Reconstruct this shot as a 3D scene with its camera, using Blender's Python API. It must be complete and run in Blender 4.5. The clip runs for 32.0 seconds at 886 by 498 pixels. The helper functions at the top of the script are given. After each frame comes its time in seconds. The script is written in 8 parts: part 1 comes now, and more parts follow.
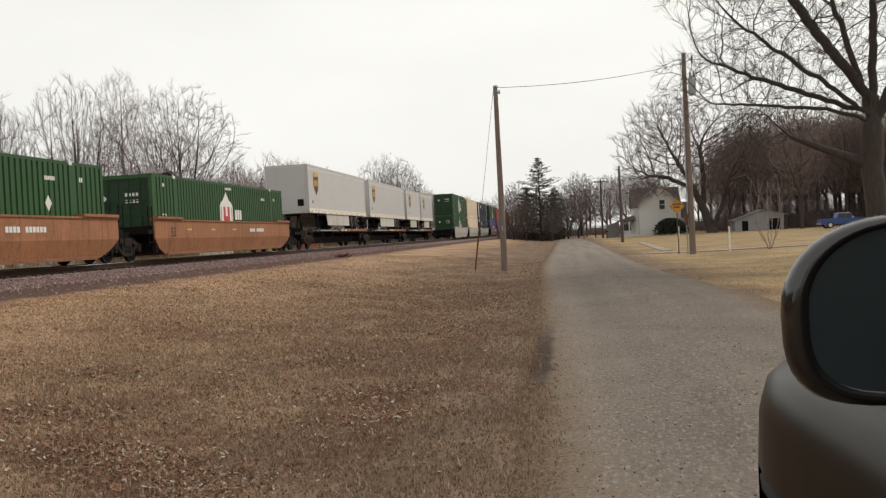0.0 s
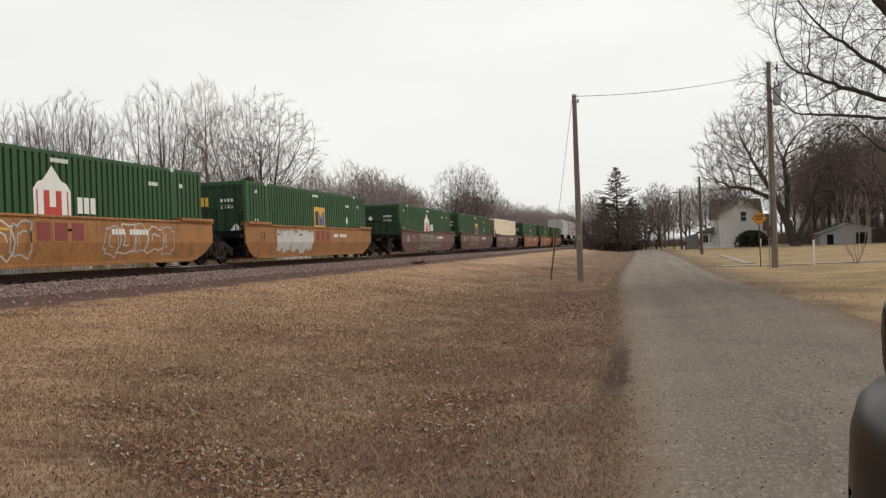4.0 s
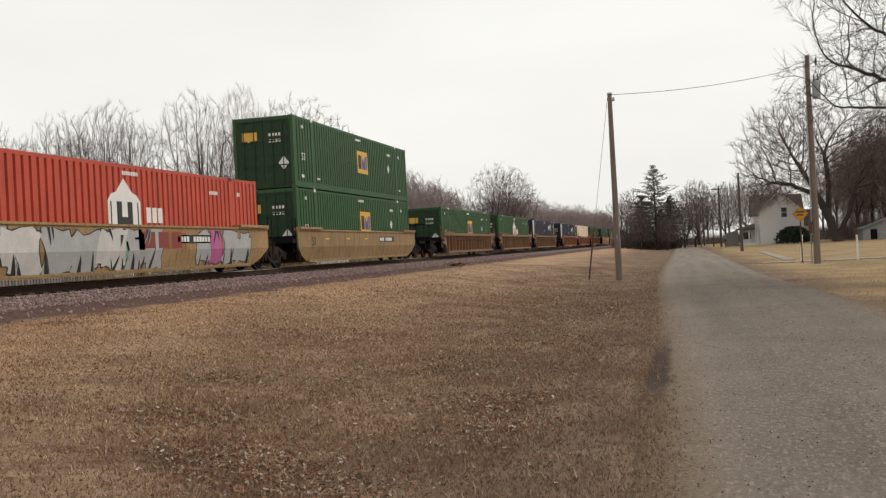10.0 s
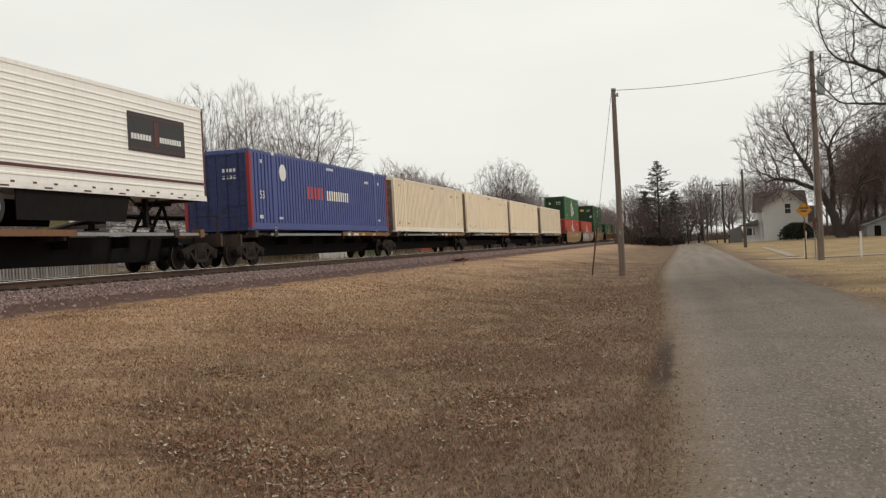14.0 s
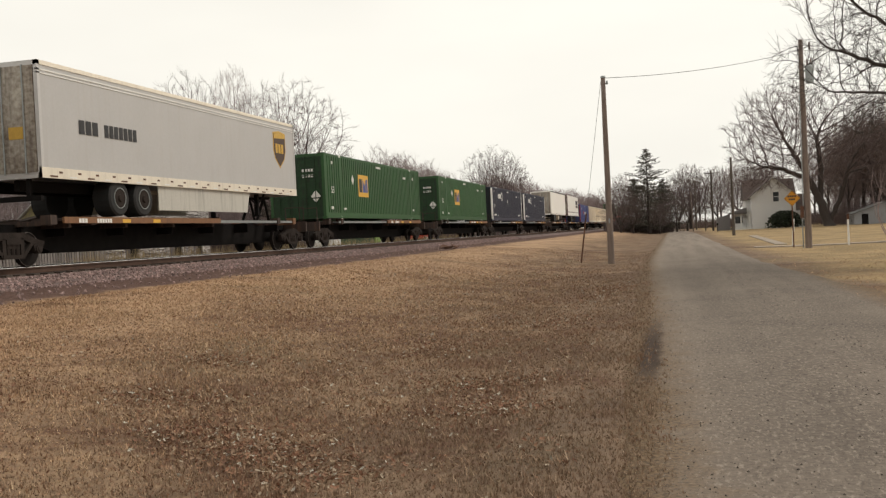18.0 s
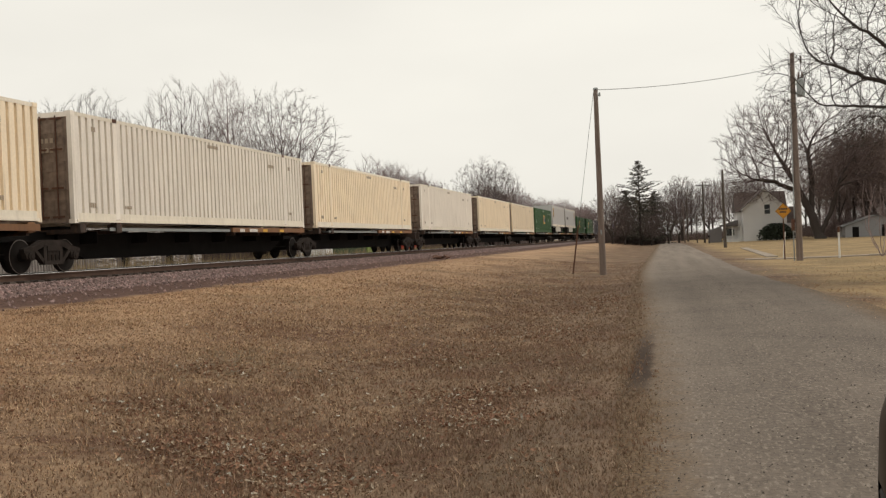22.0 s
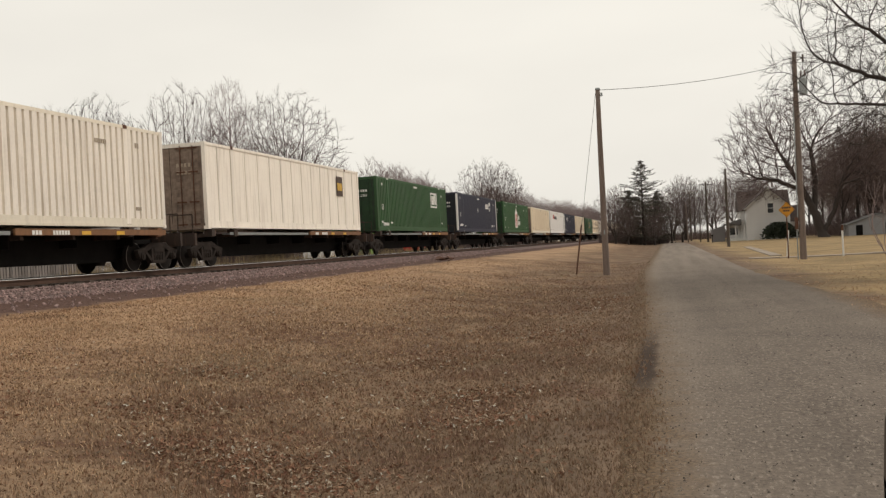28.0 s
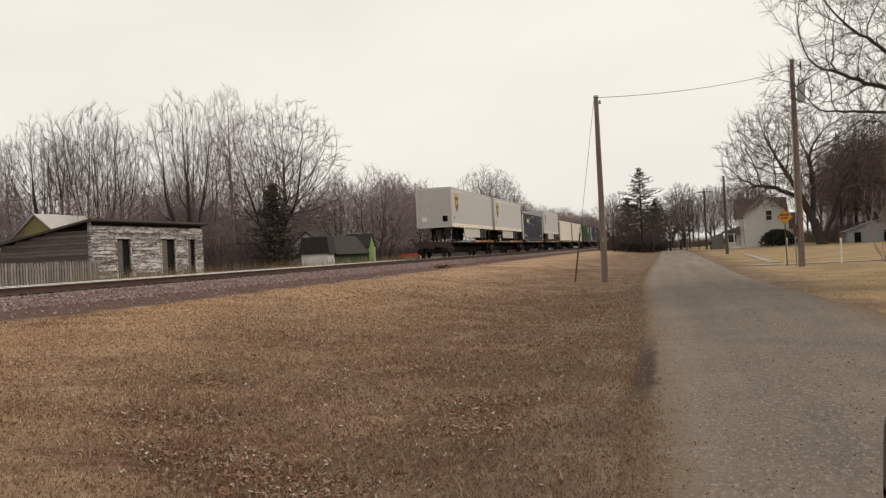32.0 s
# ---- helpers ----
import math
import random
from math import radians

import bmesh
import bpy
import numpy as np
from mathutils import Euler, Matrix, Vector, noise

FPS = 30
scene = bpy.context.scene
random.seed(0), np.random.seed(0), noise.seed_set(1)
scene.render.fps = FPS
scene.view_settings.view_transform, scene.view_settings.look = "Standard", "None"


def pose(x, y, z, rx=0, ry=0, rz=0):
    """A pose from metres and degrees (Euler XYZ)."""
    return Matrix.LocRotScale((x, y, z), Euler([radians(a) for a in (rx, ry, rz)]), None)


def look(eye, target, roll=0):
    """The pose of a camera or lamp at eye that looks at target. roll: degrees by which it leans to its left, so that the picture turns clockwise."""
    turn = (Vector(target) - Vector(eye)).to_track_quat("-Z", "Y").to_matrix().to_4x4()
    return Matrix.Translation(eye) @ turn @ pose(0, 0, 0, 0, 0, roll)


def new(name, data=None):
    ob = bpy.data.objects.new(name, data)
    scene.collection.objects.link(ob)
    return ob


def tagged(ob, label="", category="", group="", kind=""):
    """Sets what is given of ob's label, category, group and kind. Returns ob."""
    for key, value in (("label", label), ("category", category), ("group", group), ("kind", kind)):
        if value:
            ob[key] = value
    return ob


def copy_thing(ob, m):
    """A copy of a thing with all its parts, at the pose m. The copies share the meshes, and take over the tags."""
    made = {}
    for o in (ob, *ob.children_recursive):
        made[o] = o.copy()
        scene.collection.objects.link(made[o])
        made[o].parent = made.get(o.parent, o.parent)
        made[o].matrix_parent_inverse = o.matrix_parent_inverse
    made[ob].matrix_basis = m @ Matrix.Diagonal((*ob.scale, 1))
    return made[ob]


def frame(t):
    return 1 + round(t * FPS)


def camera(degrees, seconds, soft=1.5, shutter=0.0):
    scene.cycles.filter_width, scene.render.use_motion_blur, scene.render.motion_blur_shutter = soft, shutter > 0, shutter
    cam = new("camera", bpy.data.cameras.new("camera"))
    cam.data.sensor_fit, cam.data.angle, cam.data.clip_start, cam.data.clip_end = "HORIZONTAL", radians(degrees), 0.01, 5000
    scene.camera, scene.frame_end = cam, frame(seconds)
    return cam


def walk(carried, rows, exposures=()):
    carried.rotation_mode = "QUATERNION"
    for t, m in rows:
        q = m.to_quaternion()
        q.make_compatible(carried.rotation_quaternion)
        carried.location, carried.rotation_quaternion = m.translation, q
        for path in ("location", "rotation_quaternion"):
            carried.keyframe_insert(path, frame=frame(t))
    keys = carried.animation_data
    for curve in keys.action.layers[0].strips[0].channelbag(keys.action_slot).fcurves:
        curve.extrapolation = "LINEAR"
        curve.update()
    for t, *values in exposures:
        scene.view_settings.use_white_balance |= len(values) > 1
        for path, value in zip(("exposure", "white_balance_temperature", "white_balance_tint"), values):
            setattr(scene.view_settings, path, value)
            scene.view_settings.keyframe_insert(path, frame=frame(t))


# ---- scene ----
cam = camera(49.48, 32.0, soft=1.3)
PATH = [  # t, x, z, yaw, pitch, roll
    (0, 0.000, 1.55, 7.23, -0.72, 3.02),
    (0.5, 0.002, 1.55, 7.12, -0.46, 3.10),
    (1, 0.003, 1.55, 6.89, -0.19, 3.15),
    (1.5, -0.004, 1.55, 7.13, 0.16, 2.29),
    (2, -0.009, 1.55, 7.89, 0.22, 2.08),
    (2.5, -0.010, 1.55, 8.80, -0.09, 2.14),
    (3, -0.011, 1.55, 9.68, -0.37, 2.00),
    (3.5, -0.014, 1.55, 10.64, -0.39, 2.21),
    (4, -0.016, 1.55, 11.72, -0.04, 2.05),
    (4.5, -0.018, 1.55, 12.85, 0.44, 2.12),
    (6.5, -0.022, 1.55, 15.85, 0.70, 1.75),
    (7, -0.022, 1.55, 15.40, 0.75, 2.25),
    (7.5, -0.022, 1.55, 14.64, 0.68, 2.71),
    (8, -0.022, 1.55, 14.15, 0.58, 3.00),
    (8.5, -0.022, 1.55, 13.86, 0.36, 3.38),
    (9, -0.022, 1.55, 13.75, 0.21, 3.14),
    (9.5, -0.022, 1.55, 13.80, 0.16, 3.08),
    (10, -0.022, 1.55, 13.93, 0.17, 3.04),
    (10.5, -0.022, 1.55, 14.01, 0.22, 2.93),
    (11, -0.022, 1.55, 14.05, 0.10, 2.86),
    (11.5, -0.022, 1.55, 14.08, 0.09, 2.84),
    (12, -0.022, 1.55, 13.99, 0.08, 2.96),
    (12.5, -0.022, 1.55, 13.98, 0.12, 2.94),
    (13, -0.022, 1.55, 14.07, 0.09, 2.82),
    (13.5, -0.022, 1.55, 14.12, -0.01, 2.91),
    (14, -0.022, 1.55, 14.12, -0.10, 2.88),
    (14.5, -0.022, 1.55, 14.15, -0.21, 2.90),
    (16.5, -0.022, 1.55, 13.86, -0.65, 3.02),
    (17, -0.022, 1.55, 13.75, -0.73, 2.96),
    (17.5, -0.022, 1.55, 13.62, -0.87, 3.06),
    (18, -0.022, 1.55, 13.48, -0.87, 2.80),
    (18.5, -0.022, 1.55, 13.43, -0.75, 2.85),
    (19, -0.022, 1.55, 13.41, -0.61, 2.87),
    (19.5, -0.022, 1.55, 13.42, -0.49, 2.94),
    (20, -0.022, 1.55, 13.43, -0.42, 3.11),
    (20.5, -0.022, 1.55, 13.29, -0.62, 2.94),
    (21, -0.022, 1.55, 13.13, -0.57, 2.89),
    (21.5, -0.022, 1.55, 13.05, -0.40, 2.66),
    (22, -0.022, 1.55, 13.01, -0.28, 2.43),
    (22.5, -0.022, 1.55, 13.09, -0.17, 2.31),
    (23, -0.022, 1.55, 13.13, -0.07, 2.33),
    (23.5, -0.022, 1.55, 13.21, 0.02, 2.37),
    (24, -0.022, 1.55, 13.20, 0.09, 2.40),
    (24.5, -0.022, 1.55, 13.17, 0.13, 2.52),
    (25, -0.022, 1.55, 13.15, 0.17, 2.55),
    (25.5, -0.022, 1.55, 13.18, 0.08, 2.78),
    (27.5, -0.022, 1.55, 13.20, -0.32, 2.82),
    (28, -0.022, 1.55, 13.20, -0.19, 2.87),
    (28.5, -0.022, 1.55, 13.20, -0.02, 2.62),
    (29, -0.022, 1.55, 13.21, 0.10, 2.65),
    (29.5, -0.022, 1.55, 13.23, 0.19, 2.68),
    (30, -0.022, 1.55, 13.33, 0.21, 2.68),
    (30.5, -0.022, 1.55, 13.42, 0.16, 2.69),
    (31, -0.022, 1.55, 13.46, 0.16, 2.87),
    (31.5, -0.022, 1.55, 13.35, 0.24, 2.79),
    (32, -0.022, 1.55, 13.12, 0.25, 2.90),
]
walk(cam, [(t, pose(x, 0, z, 90 + p, r, y)) for t, x, z, y, p, r in PATH],
     [(0.0, 0.09, 6600, 10), (2.0, -0.02, 6600, 10), (4.0, 0.04, 6500, 10), (7.0, -0.06, 6450, 9), (8.0, -0.02, 6500, 9), (10.0, 0.06, 6600, 10), (13.0, -0.05, 6600, 8), (15.0, 0.02, 6700, 9), (17.5, 0.13, 6900, 10), (20.0, 0.08, 6900, 10), (22.0, -0.02, 6900, 10), (24.0, -0.08, 6950, 11), (32.0, -0.03, 6950, 11)])

# ---- world: a bright overcast sky ----
SUN_EL, SUN_ROT = 46.0, 58.0
world = bpy.data.worlds.new("overcast_sky")
scene.world = world
world.use_nodes = True
wn, wl = world.node_tree.nodes, world.node_tree.links
wn.clear()
w_out = wn.new("ShaderNodeOutputWorld")
w_bg = wn.new("ShaderNodeBackground")
w_sky = wn.new("ShaderNodeTexSky")
w_sky.sky_type, w_sky.sun_disc = "NISHITA", False
w_sky.sun_elevation, w_sky.sun_rotation = radians(SUN_EL), radians(SUN_ROT)
w_sky.air_density, w_sky.dust_density, w_sky.ozone_density = 1.0, 4.0, 1.0
w_hs = wn.new("ShaderNodeHueSaturation")
w_hs.inputs["Saturation"].default_value = 0.10
w_tc = wn.new("ShaderNodeTexCoord")
w_cl = wn.new("ShaderNodeTexNoise")
w_cl.inputs["Scale"].default_value, w_cl.inputs["Detail"].default_value = 2.2, 4.0
w_map = wn.new("ShaderNodeMapping")
w_map.inputs["Scale"].default_value = (1.0, 1.0, 3.0)
w_ramp = wn.new("ShaderNodeValToRGB")
w_ramp.color_ramp.elements[0].position, w_ramp.color_ramp.elements[0].color = 0.25, (8.72, 8.74, 8.42, 1)
w_ramp.color_ramp.elements[1].position, w_ramp.color_ramp.elements[1].color = 0.75, (9.99, 10.03, 9.6, 1)
w_mix = wn.new("ShaderNodeMix")
w_mix.data_type = "RGBA"
w_mix.inputs["Factor"].default_value = 0.9
wl.new(w_sky.outputs["Color"], w_hs.inputs["Color"])
wl.new(w_tc.outputs["Generated"], w_map.inputs["Vector"])
wl.new(w_map.outputs["Vector"], w_cl.inputs["Vector"])
wl.new(w_cl.outputs["Fac"], w_ramp.inputs["Fac"])
wl.new(w_hs.outputs["Color"], w_mix.inputs["A"])
wl.new(w_ramp.outputs["Color"], w_mix.inputs["B"])
wl.new(w_mix.outputs["Result"], w_bg.inputs["Color"])
w_bg.inputs["Strength"].default_value = 0.1
wl.new(w_bg.outputs["Background"], w_out.inputs["Surface"])
sun = new("sun", bpy.data.lights.new("sun", "SUN"))
sun.data.energy, sun.data.angle, sun.data.color = 1.25, radians(12), (1.0, 0.96, 0.9)
sun.matrix_world = look((60 * math.sin(radians(SUN_ROT)), 60 * math.cos(radians(SUN_ROT)), 60 * math.tan(radians(SUN_EL))), (0, 0, 0))


# ---- materials ----
def mat(name, col, col2=None, rough=0.8, metal=0.0, scale=8.0, fine=60.0, bump=0.15, dist=0.01, amount=1.0, stretch=(1, 1, 1), streak=None, spec=0.5, per_object=0.0, island=0.0, edge=(0.35, 0.65)):
    """A surface whose colour wanders between two tones at a coarse and a fine scale, with relief; streak adds vertical grime of that colour."""
    m = bpy.data.materials.new(name)
    m.use_nodes = True
    n, l = m.node_tree.nodes, m.node_tree.links
    b = n["Principled BSDF"]
    b.inputs["Roughness"].default_value, b.inputs["Metallic"].default_value = rough, metal
    b.inputs["Specular IOR Level"].default_value = spec
    col2 = col2 or tuple(c * 0.75 for c in col)
    tc = n.new("ShaderNodeTexCoord")
    mp = n.new("ShaderNodeMapping")
    mp.inputs["Scale"].default_value = stretch
    l.new(tc.outputs["Object"], mp.inputs["Vector"])
    spot = tc.outputs["Object"]
    if per_object:
        oi = n.new("ShaderNodeObjectInfo")
        sc = n.new("ShaderNodeVectorMath")
        sc.operation = "MULTIPLY_ADD"
        sc.inputs[1].default_value = (37.0, 53.0, 29.0)
        l.new(oi.outputs["Random"], sc.inputs[0])
        l.new(tc.outputs["Object"], sc.inputs[2])
        spot = sc.outputs["Vector"]
        l.new(spot, mp.inputs["Vector"])
    a = n.new("ShaderNodeTexNoise")
    a.inputs["Scale"].default_value, a.inputs["Detail"].default_value = scale, 5.0
    f = n.new("ShaderNodeTexNoise")
    f.inputs["Scale"].default_value, f.inputs["Detail"].default_value = fine, 3.0
    l.new(mp.outputs["Vector"], a.inputs["Vector"])
    l.new(mp.outputs["Vector"], f.inputs["Vector"])
    mx = n.new("ShaderNodeMix")
    mx.data_type = "RGBA"
    mx.inputs["A"].default_value, mx.inputs["B"].default_value = (*col, 1), (*col2, 1)
    av = n.new("ShaderNodeMath")
    av.operation = "MULTIPLY_ADD"
    av.inputs[1].default_value = 0.5
    l.new(a.outputs["Fac"], av.inputs[0])
    hf = n.new("ShaderNodeMath")
    hf.operation = "MULTIPLY"
    hf.inputs[1].default_value = 0.5
    l.new(f.outputs["Fac"], hf.inputs[0])
    l.new(hf.outputs[0], av.inputs[2])
    mr = n.new("ShaderNodeMapRange")
    mr.inputs["From Min"].default_value, mr.inputs["From Max"].default_value = edge
    mr.inputs["To Max"].default_value = amount
    l.new(av.outputs[0], mr.inputs["Value"])
    l.new(mr.outputs["Result"], mx.inputs["Factor"])
    out = mx.outputs["Result"]
    if streak:
        sm = n.new("ShaderNodeMapping")
        sm.inputs["Scale"].default_value = (5.0, 5.0, 0.35)
        l.new(spot, sm.inputs["Vector"])
        sn = n.new("ShaderNodeTexNoise")
        sn.inputs["Scale"].default_value, sn.inputs["Detail"].default_value = 1.6, 6.0
        l.new(sm.outputs["Vector"], sn.inputs["Vector"])
        sr = n.new("ShaderNodeMapRange")
        sr.inputs["From Min"].default_value, sr.inputs["From Max"].default_value, sr.inputs["To Max"].default_value = 0.5, 0.78, streak[3]
        l.new(sn.outputs["Fac"], sr.inputs["Value"])
        sx = n.new("ShaderNodeMix")
        sx.data_type = "RGBA"
        sx.inputs["B"].default_value = (*streak[:3], 1)
        l.new(out, sx.inputs["A"])
        l.new(sr.outputs["Result"], sx.inputs["Factor"])
        out = sx.outputs["Result"]
    if per_object or island:
        hv = n.new("ShaderNodeHueSaturation")
        vr = n.new("ShaderNodeMapRange")
        k = per_object or island
        vr.inputs["To Min"].default_value, vr.inputs["To Max"].default_value = 1 - k, 1 + k
        if per_object:
            l.new(n.new("ShaderNodeObjectInfo").outputs["Random"], vr.inputs["Value"])
        else:
            l.new(n.new("ShaderNodeNewGeometry").outputs["Random Per Island"], vr.inputs["Value"])
        l.new(vr.outputs["Result"], hv.inputs["Value"])
        l.new(out, hv.inputs["Color"])
        out = hv.outputs["Color"]
    l.new(out, b.inputs["Base Color"])
    if bump:
        bp = n.new("ShaderNodeBump")
        bp.inputs["Strength"].default_value, bp.inputs["Distance"].default_value = bump, dist
        l.new(av.outputs[0], bp.inputs["Height"])
        l.new(bp.outputs["Normal"], b.inputs["Normal"])
    return m


GRIME = (0.05, 0.04, 0.03, 0.45)
RUSTY = (0.11, 0.055, 0.032, 0.85)
M = {
    "rail": mat("rail_steel", (0.11, 0.066, 0.05), (0.065, 0.043, 0.035), 0.9, 0.0, 3, 40, spec=0.1),
    "rail_top": mat("rail_head", (0.75, 0.73, 0.7), (0.6, 0.58, 0.55), 0.25, 1.0, 3, 40, 0.02),
    "tie": mat("tie_wood", (0.09, 0.065, 0.05), (0.045, 0.035, 0.03), 0.95, 0, 4, 30, 0.5, 0.02, stretch=(0.4, 3, 3), per_object=0.3),
    "stone": mat("ballast_stone", (0.34, 0.235, 0.215), (0.15, 0.1, 0.093), 0.9, 0, 6, 40, 0.3, 0.01, island=0.45),
    "pole": mat("pole_wood", (0.23, 0.175, 0.148), (0.12, 0.09, 0.076), 0.9, 0, 2.5, 25, 0.4, 0.01, stretch=(3, 3, 0.25)),
    "dark_pole": mat("dark_pole_wood", (0.11, 0.085, 0.07), (0.06, 0.05, 0.04), 0.9, 0, 2.5, 25, 0.4, 0.01, stretch=(3, 3, 0.25)),
    "galv": mat("galvanised_steel", (0.36, 0.38, 0.38), (0.25, 0.27, 0.27), 0.5, 0.6, 6, 60, 0.05),
    "wire": mat("weathered_cable", (0.12, 0.12, 0.12), (0.07, 0.07, 0.07), 0.7, 0.3),
    "rust": mat("rusty_steel", (0.16, 0.075, 0.045), (0.08, 0.04, 0.03), 0.9, 0.2, 5, 50, 0.3),
    # black and wheel tones are cut low to stand for shade beneath the cars
    "black": mat("sooty_steel", (0.012, 0.01, 0.009), (0.006, 0.005, 0.005), 0.9, 0, 4, 40, 0.2, spec=0.15),
    "truck_steel": mat("truck_cast_steel", (0.038, 0.029, 0.025), (0.017, 0.013, 0.011), 0.9, 0, 5, 40, 0.3, spec=0.15),
    "wheel": mat("wheel_steel", (0.02, 0.015, 0.013), (0.01, 0.008, 0.007), 0.85, 0, 6, 50, 0.2, spec=0.2),
    "tread": mat("polished_wheel_rim", (0.24, 0.21, 0.195), (0.14, 0.12, 0.11), 0.45, 0.7, 6, 50, 0.05),
    "rubber": mat("tyre_rubber", (0.022, 0.022, 0.023), (0.014, 0.014, 0.014), 0.85, 0, 6, 60, 0.2),
    "alu": mat("bare_aluminium", (0.6, 0.6, 0.6), (0.45, 0.45, 0.45), 0.35, 0.8, 5, 50, 0.05),
    "white": mat("white_paint", (0.78, 0.77, 0.74), (0.66, 0.65, 0.62), 0.6, 0, 2, 30, 0.05),
    "red_paint": mat("red_paint", (0.55, 0.05, 0.03), (0.4, 0.04, 0.03), 0.5),
    "yellow": mat("yellow_sign_paint", (0.62, 0.27, 0.015), (0.52, 0.22, 0.015), 0.45, 0, 3, 40, 0.03),
    "ink": mat("dark_lettering", (0.03, 0.03, 0.035), (0.02, 0.02, 0.02), 0.6),
    "faint_ink": mat("faded_lettering", (0.4, 0.33, 0.25), (0.3, 0.24, 0.18), 0.7),
    "gold": mat("gold_decal", (0.62, 0.38, 0.06), (0.5, 0.3, 0.05), 0.5),
    "brown_decal": mat("brown_decal", (0.07, 0.035, 0.018), (0.05, 0.025, 0.015), 0.5),
    "orange_decal": mat("orange_decal", (0.72, 0.42, 0.05), (0.6, 0.33, 0.05), 0.5),
    "dull_red": mat("faded_dark_red", (0.24, 0.045, 0.035), (0.18, 0.04, 0.03), 0.6),
    "blue_decal": mat("blue_decal", (0.06, 0.1, 0.3), (0.05, 0.08, 0.22), 0.5),
    "red_decal": mat("red_decal", (0.5, 0.05, 0.04), (0.4, 0.05, 0.04), 0.5),
    "glass": mat("dark_window_glass", (0.02, 0.022, 0.025), (0.015, 0.016, 0.018), 0.08, 0, 2, 10, 0, spec=0.6),
    "bark": mat("bark", (0.066, 0.051, 0.045), (0.034, 0.027, 0.024), 0.95, 0, 6, 40, 0.6, 0.03, stretch=(2, 2, 0.4)),
    "twig": mat("twig_bark", (0.125, 0.088, 0.084), (0.07, 0.05, 0.047), 0.9, 0, 2, 12, 0, per_object=0.25),
    "wood_twig": mat("woodland_twig_bark", (0.17, 0.122, 0.108), (0.1, 0.072, 0.065), 0.9, 0, 2, 12, 0, per_object=0.3),
    "pale_twig": mat("pale_twig_bark", (0.27, 0.205, 0.2), (0.17, 0.128, 0.125), 0.9, 0, 2, 12, 0, per_object=0.2),
    "needle_brown": mat("brown_needles", (0.095, 0.073, 0.056), (0.045, 0.036, 0.028), 0.9, 0, 1.5, 20, 0, island=0.4),
    "needle": mat("needles", (0.1, 0.088, 0.066), (0.05, 0.045, 0.035), 0.85, 0, 1.5, 20, 0, island=0.4),
    "bush": mat("bush_leaf", (0.03, 0.04, 0.02), (0.015, 0.022, 0.012), 0.8, 0, 1.5, 20, 0, island=0.4),
}


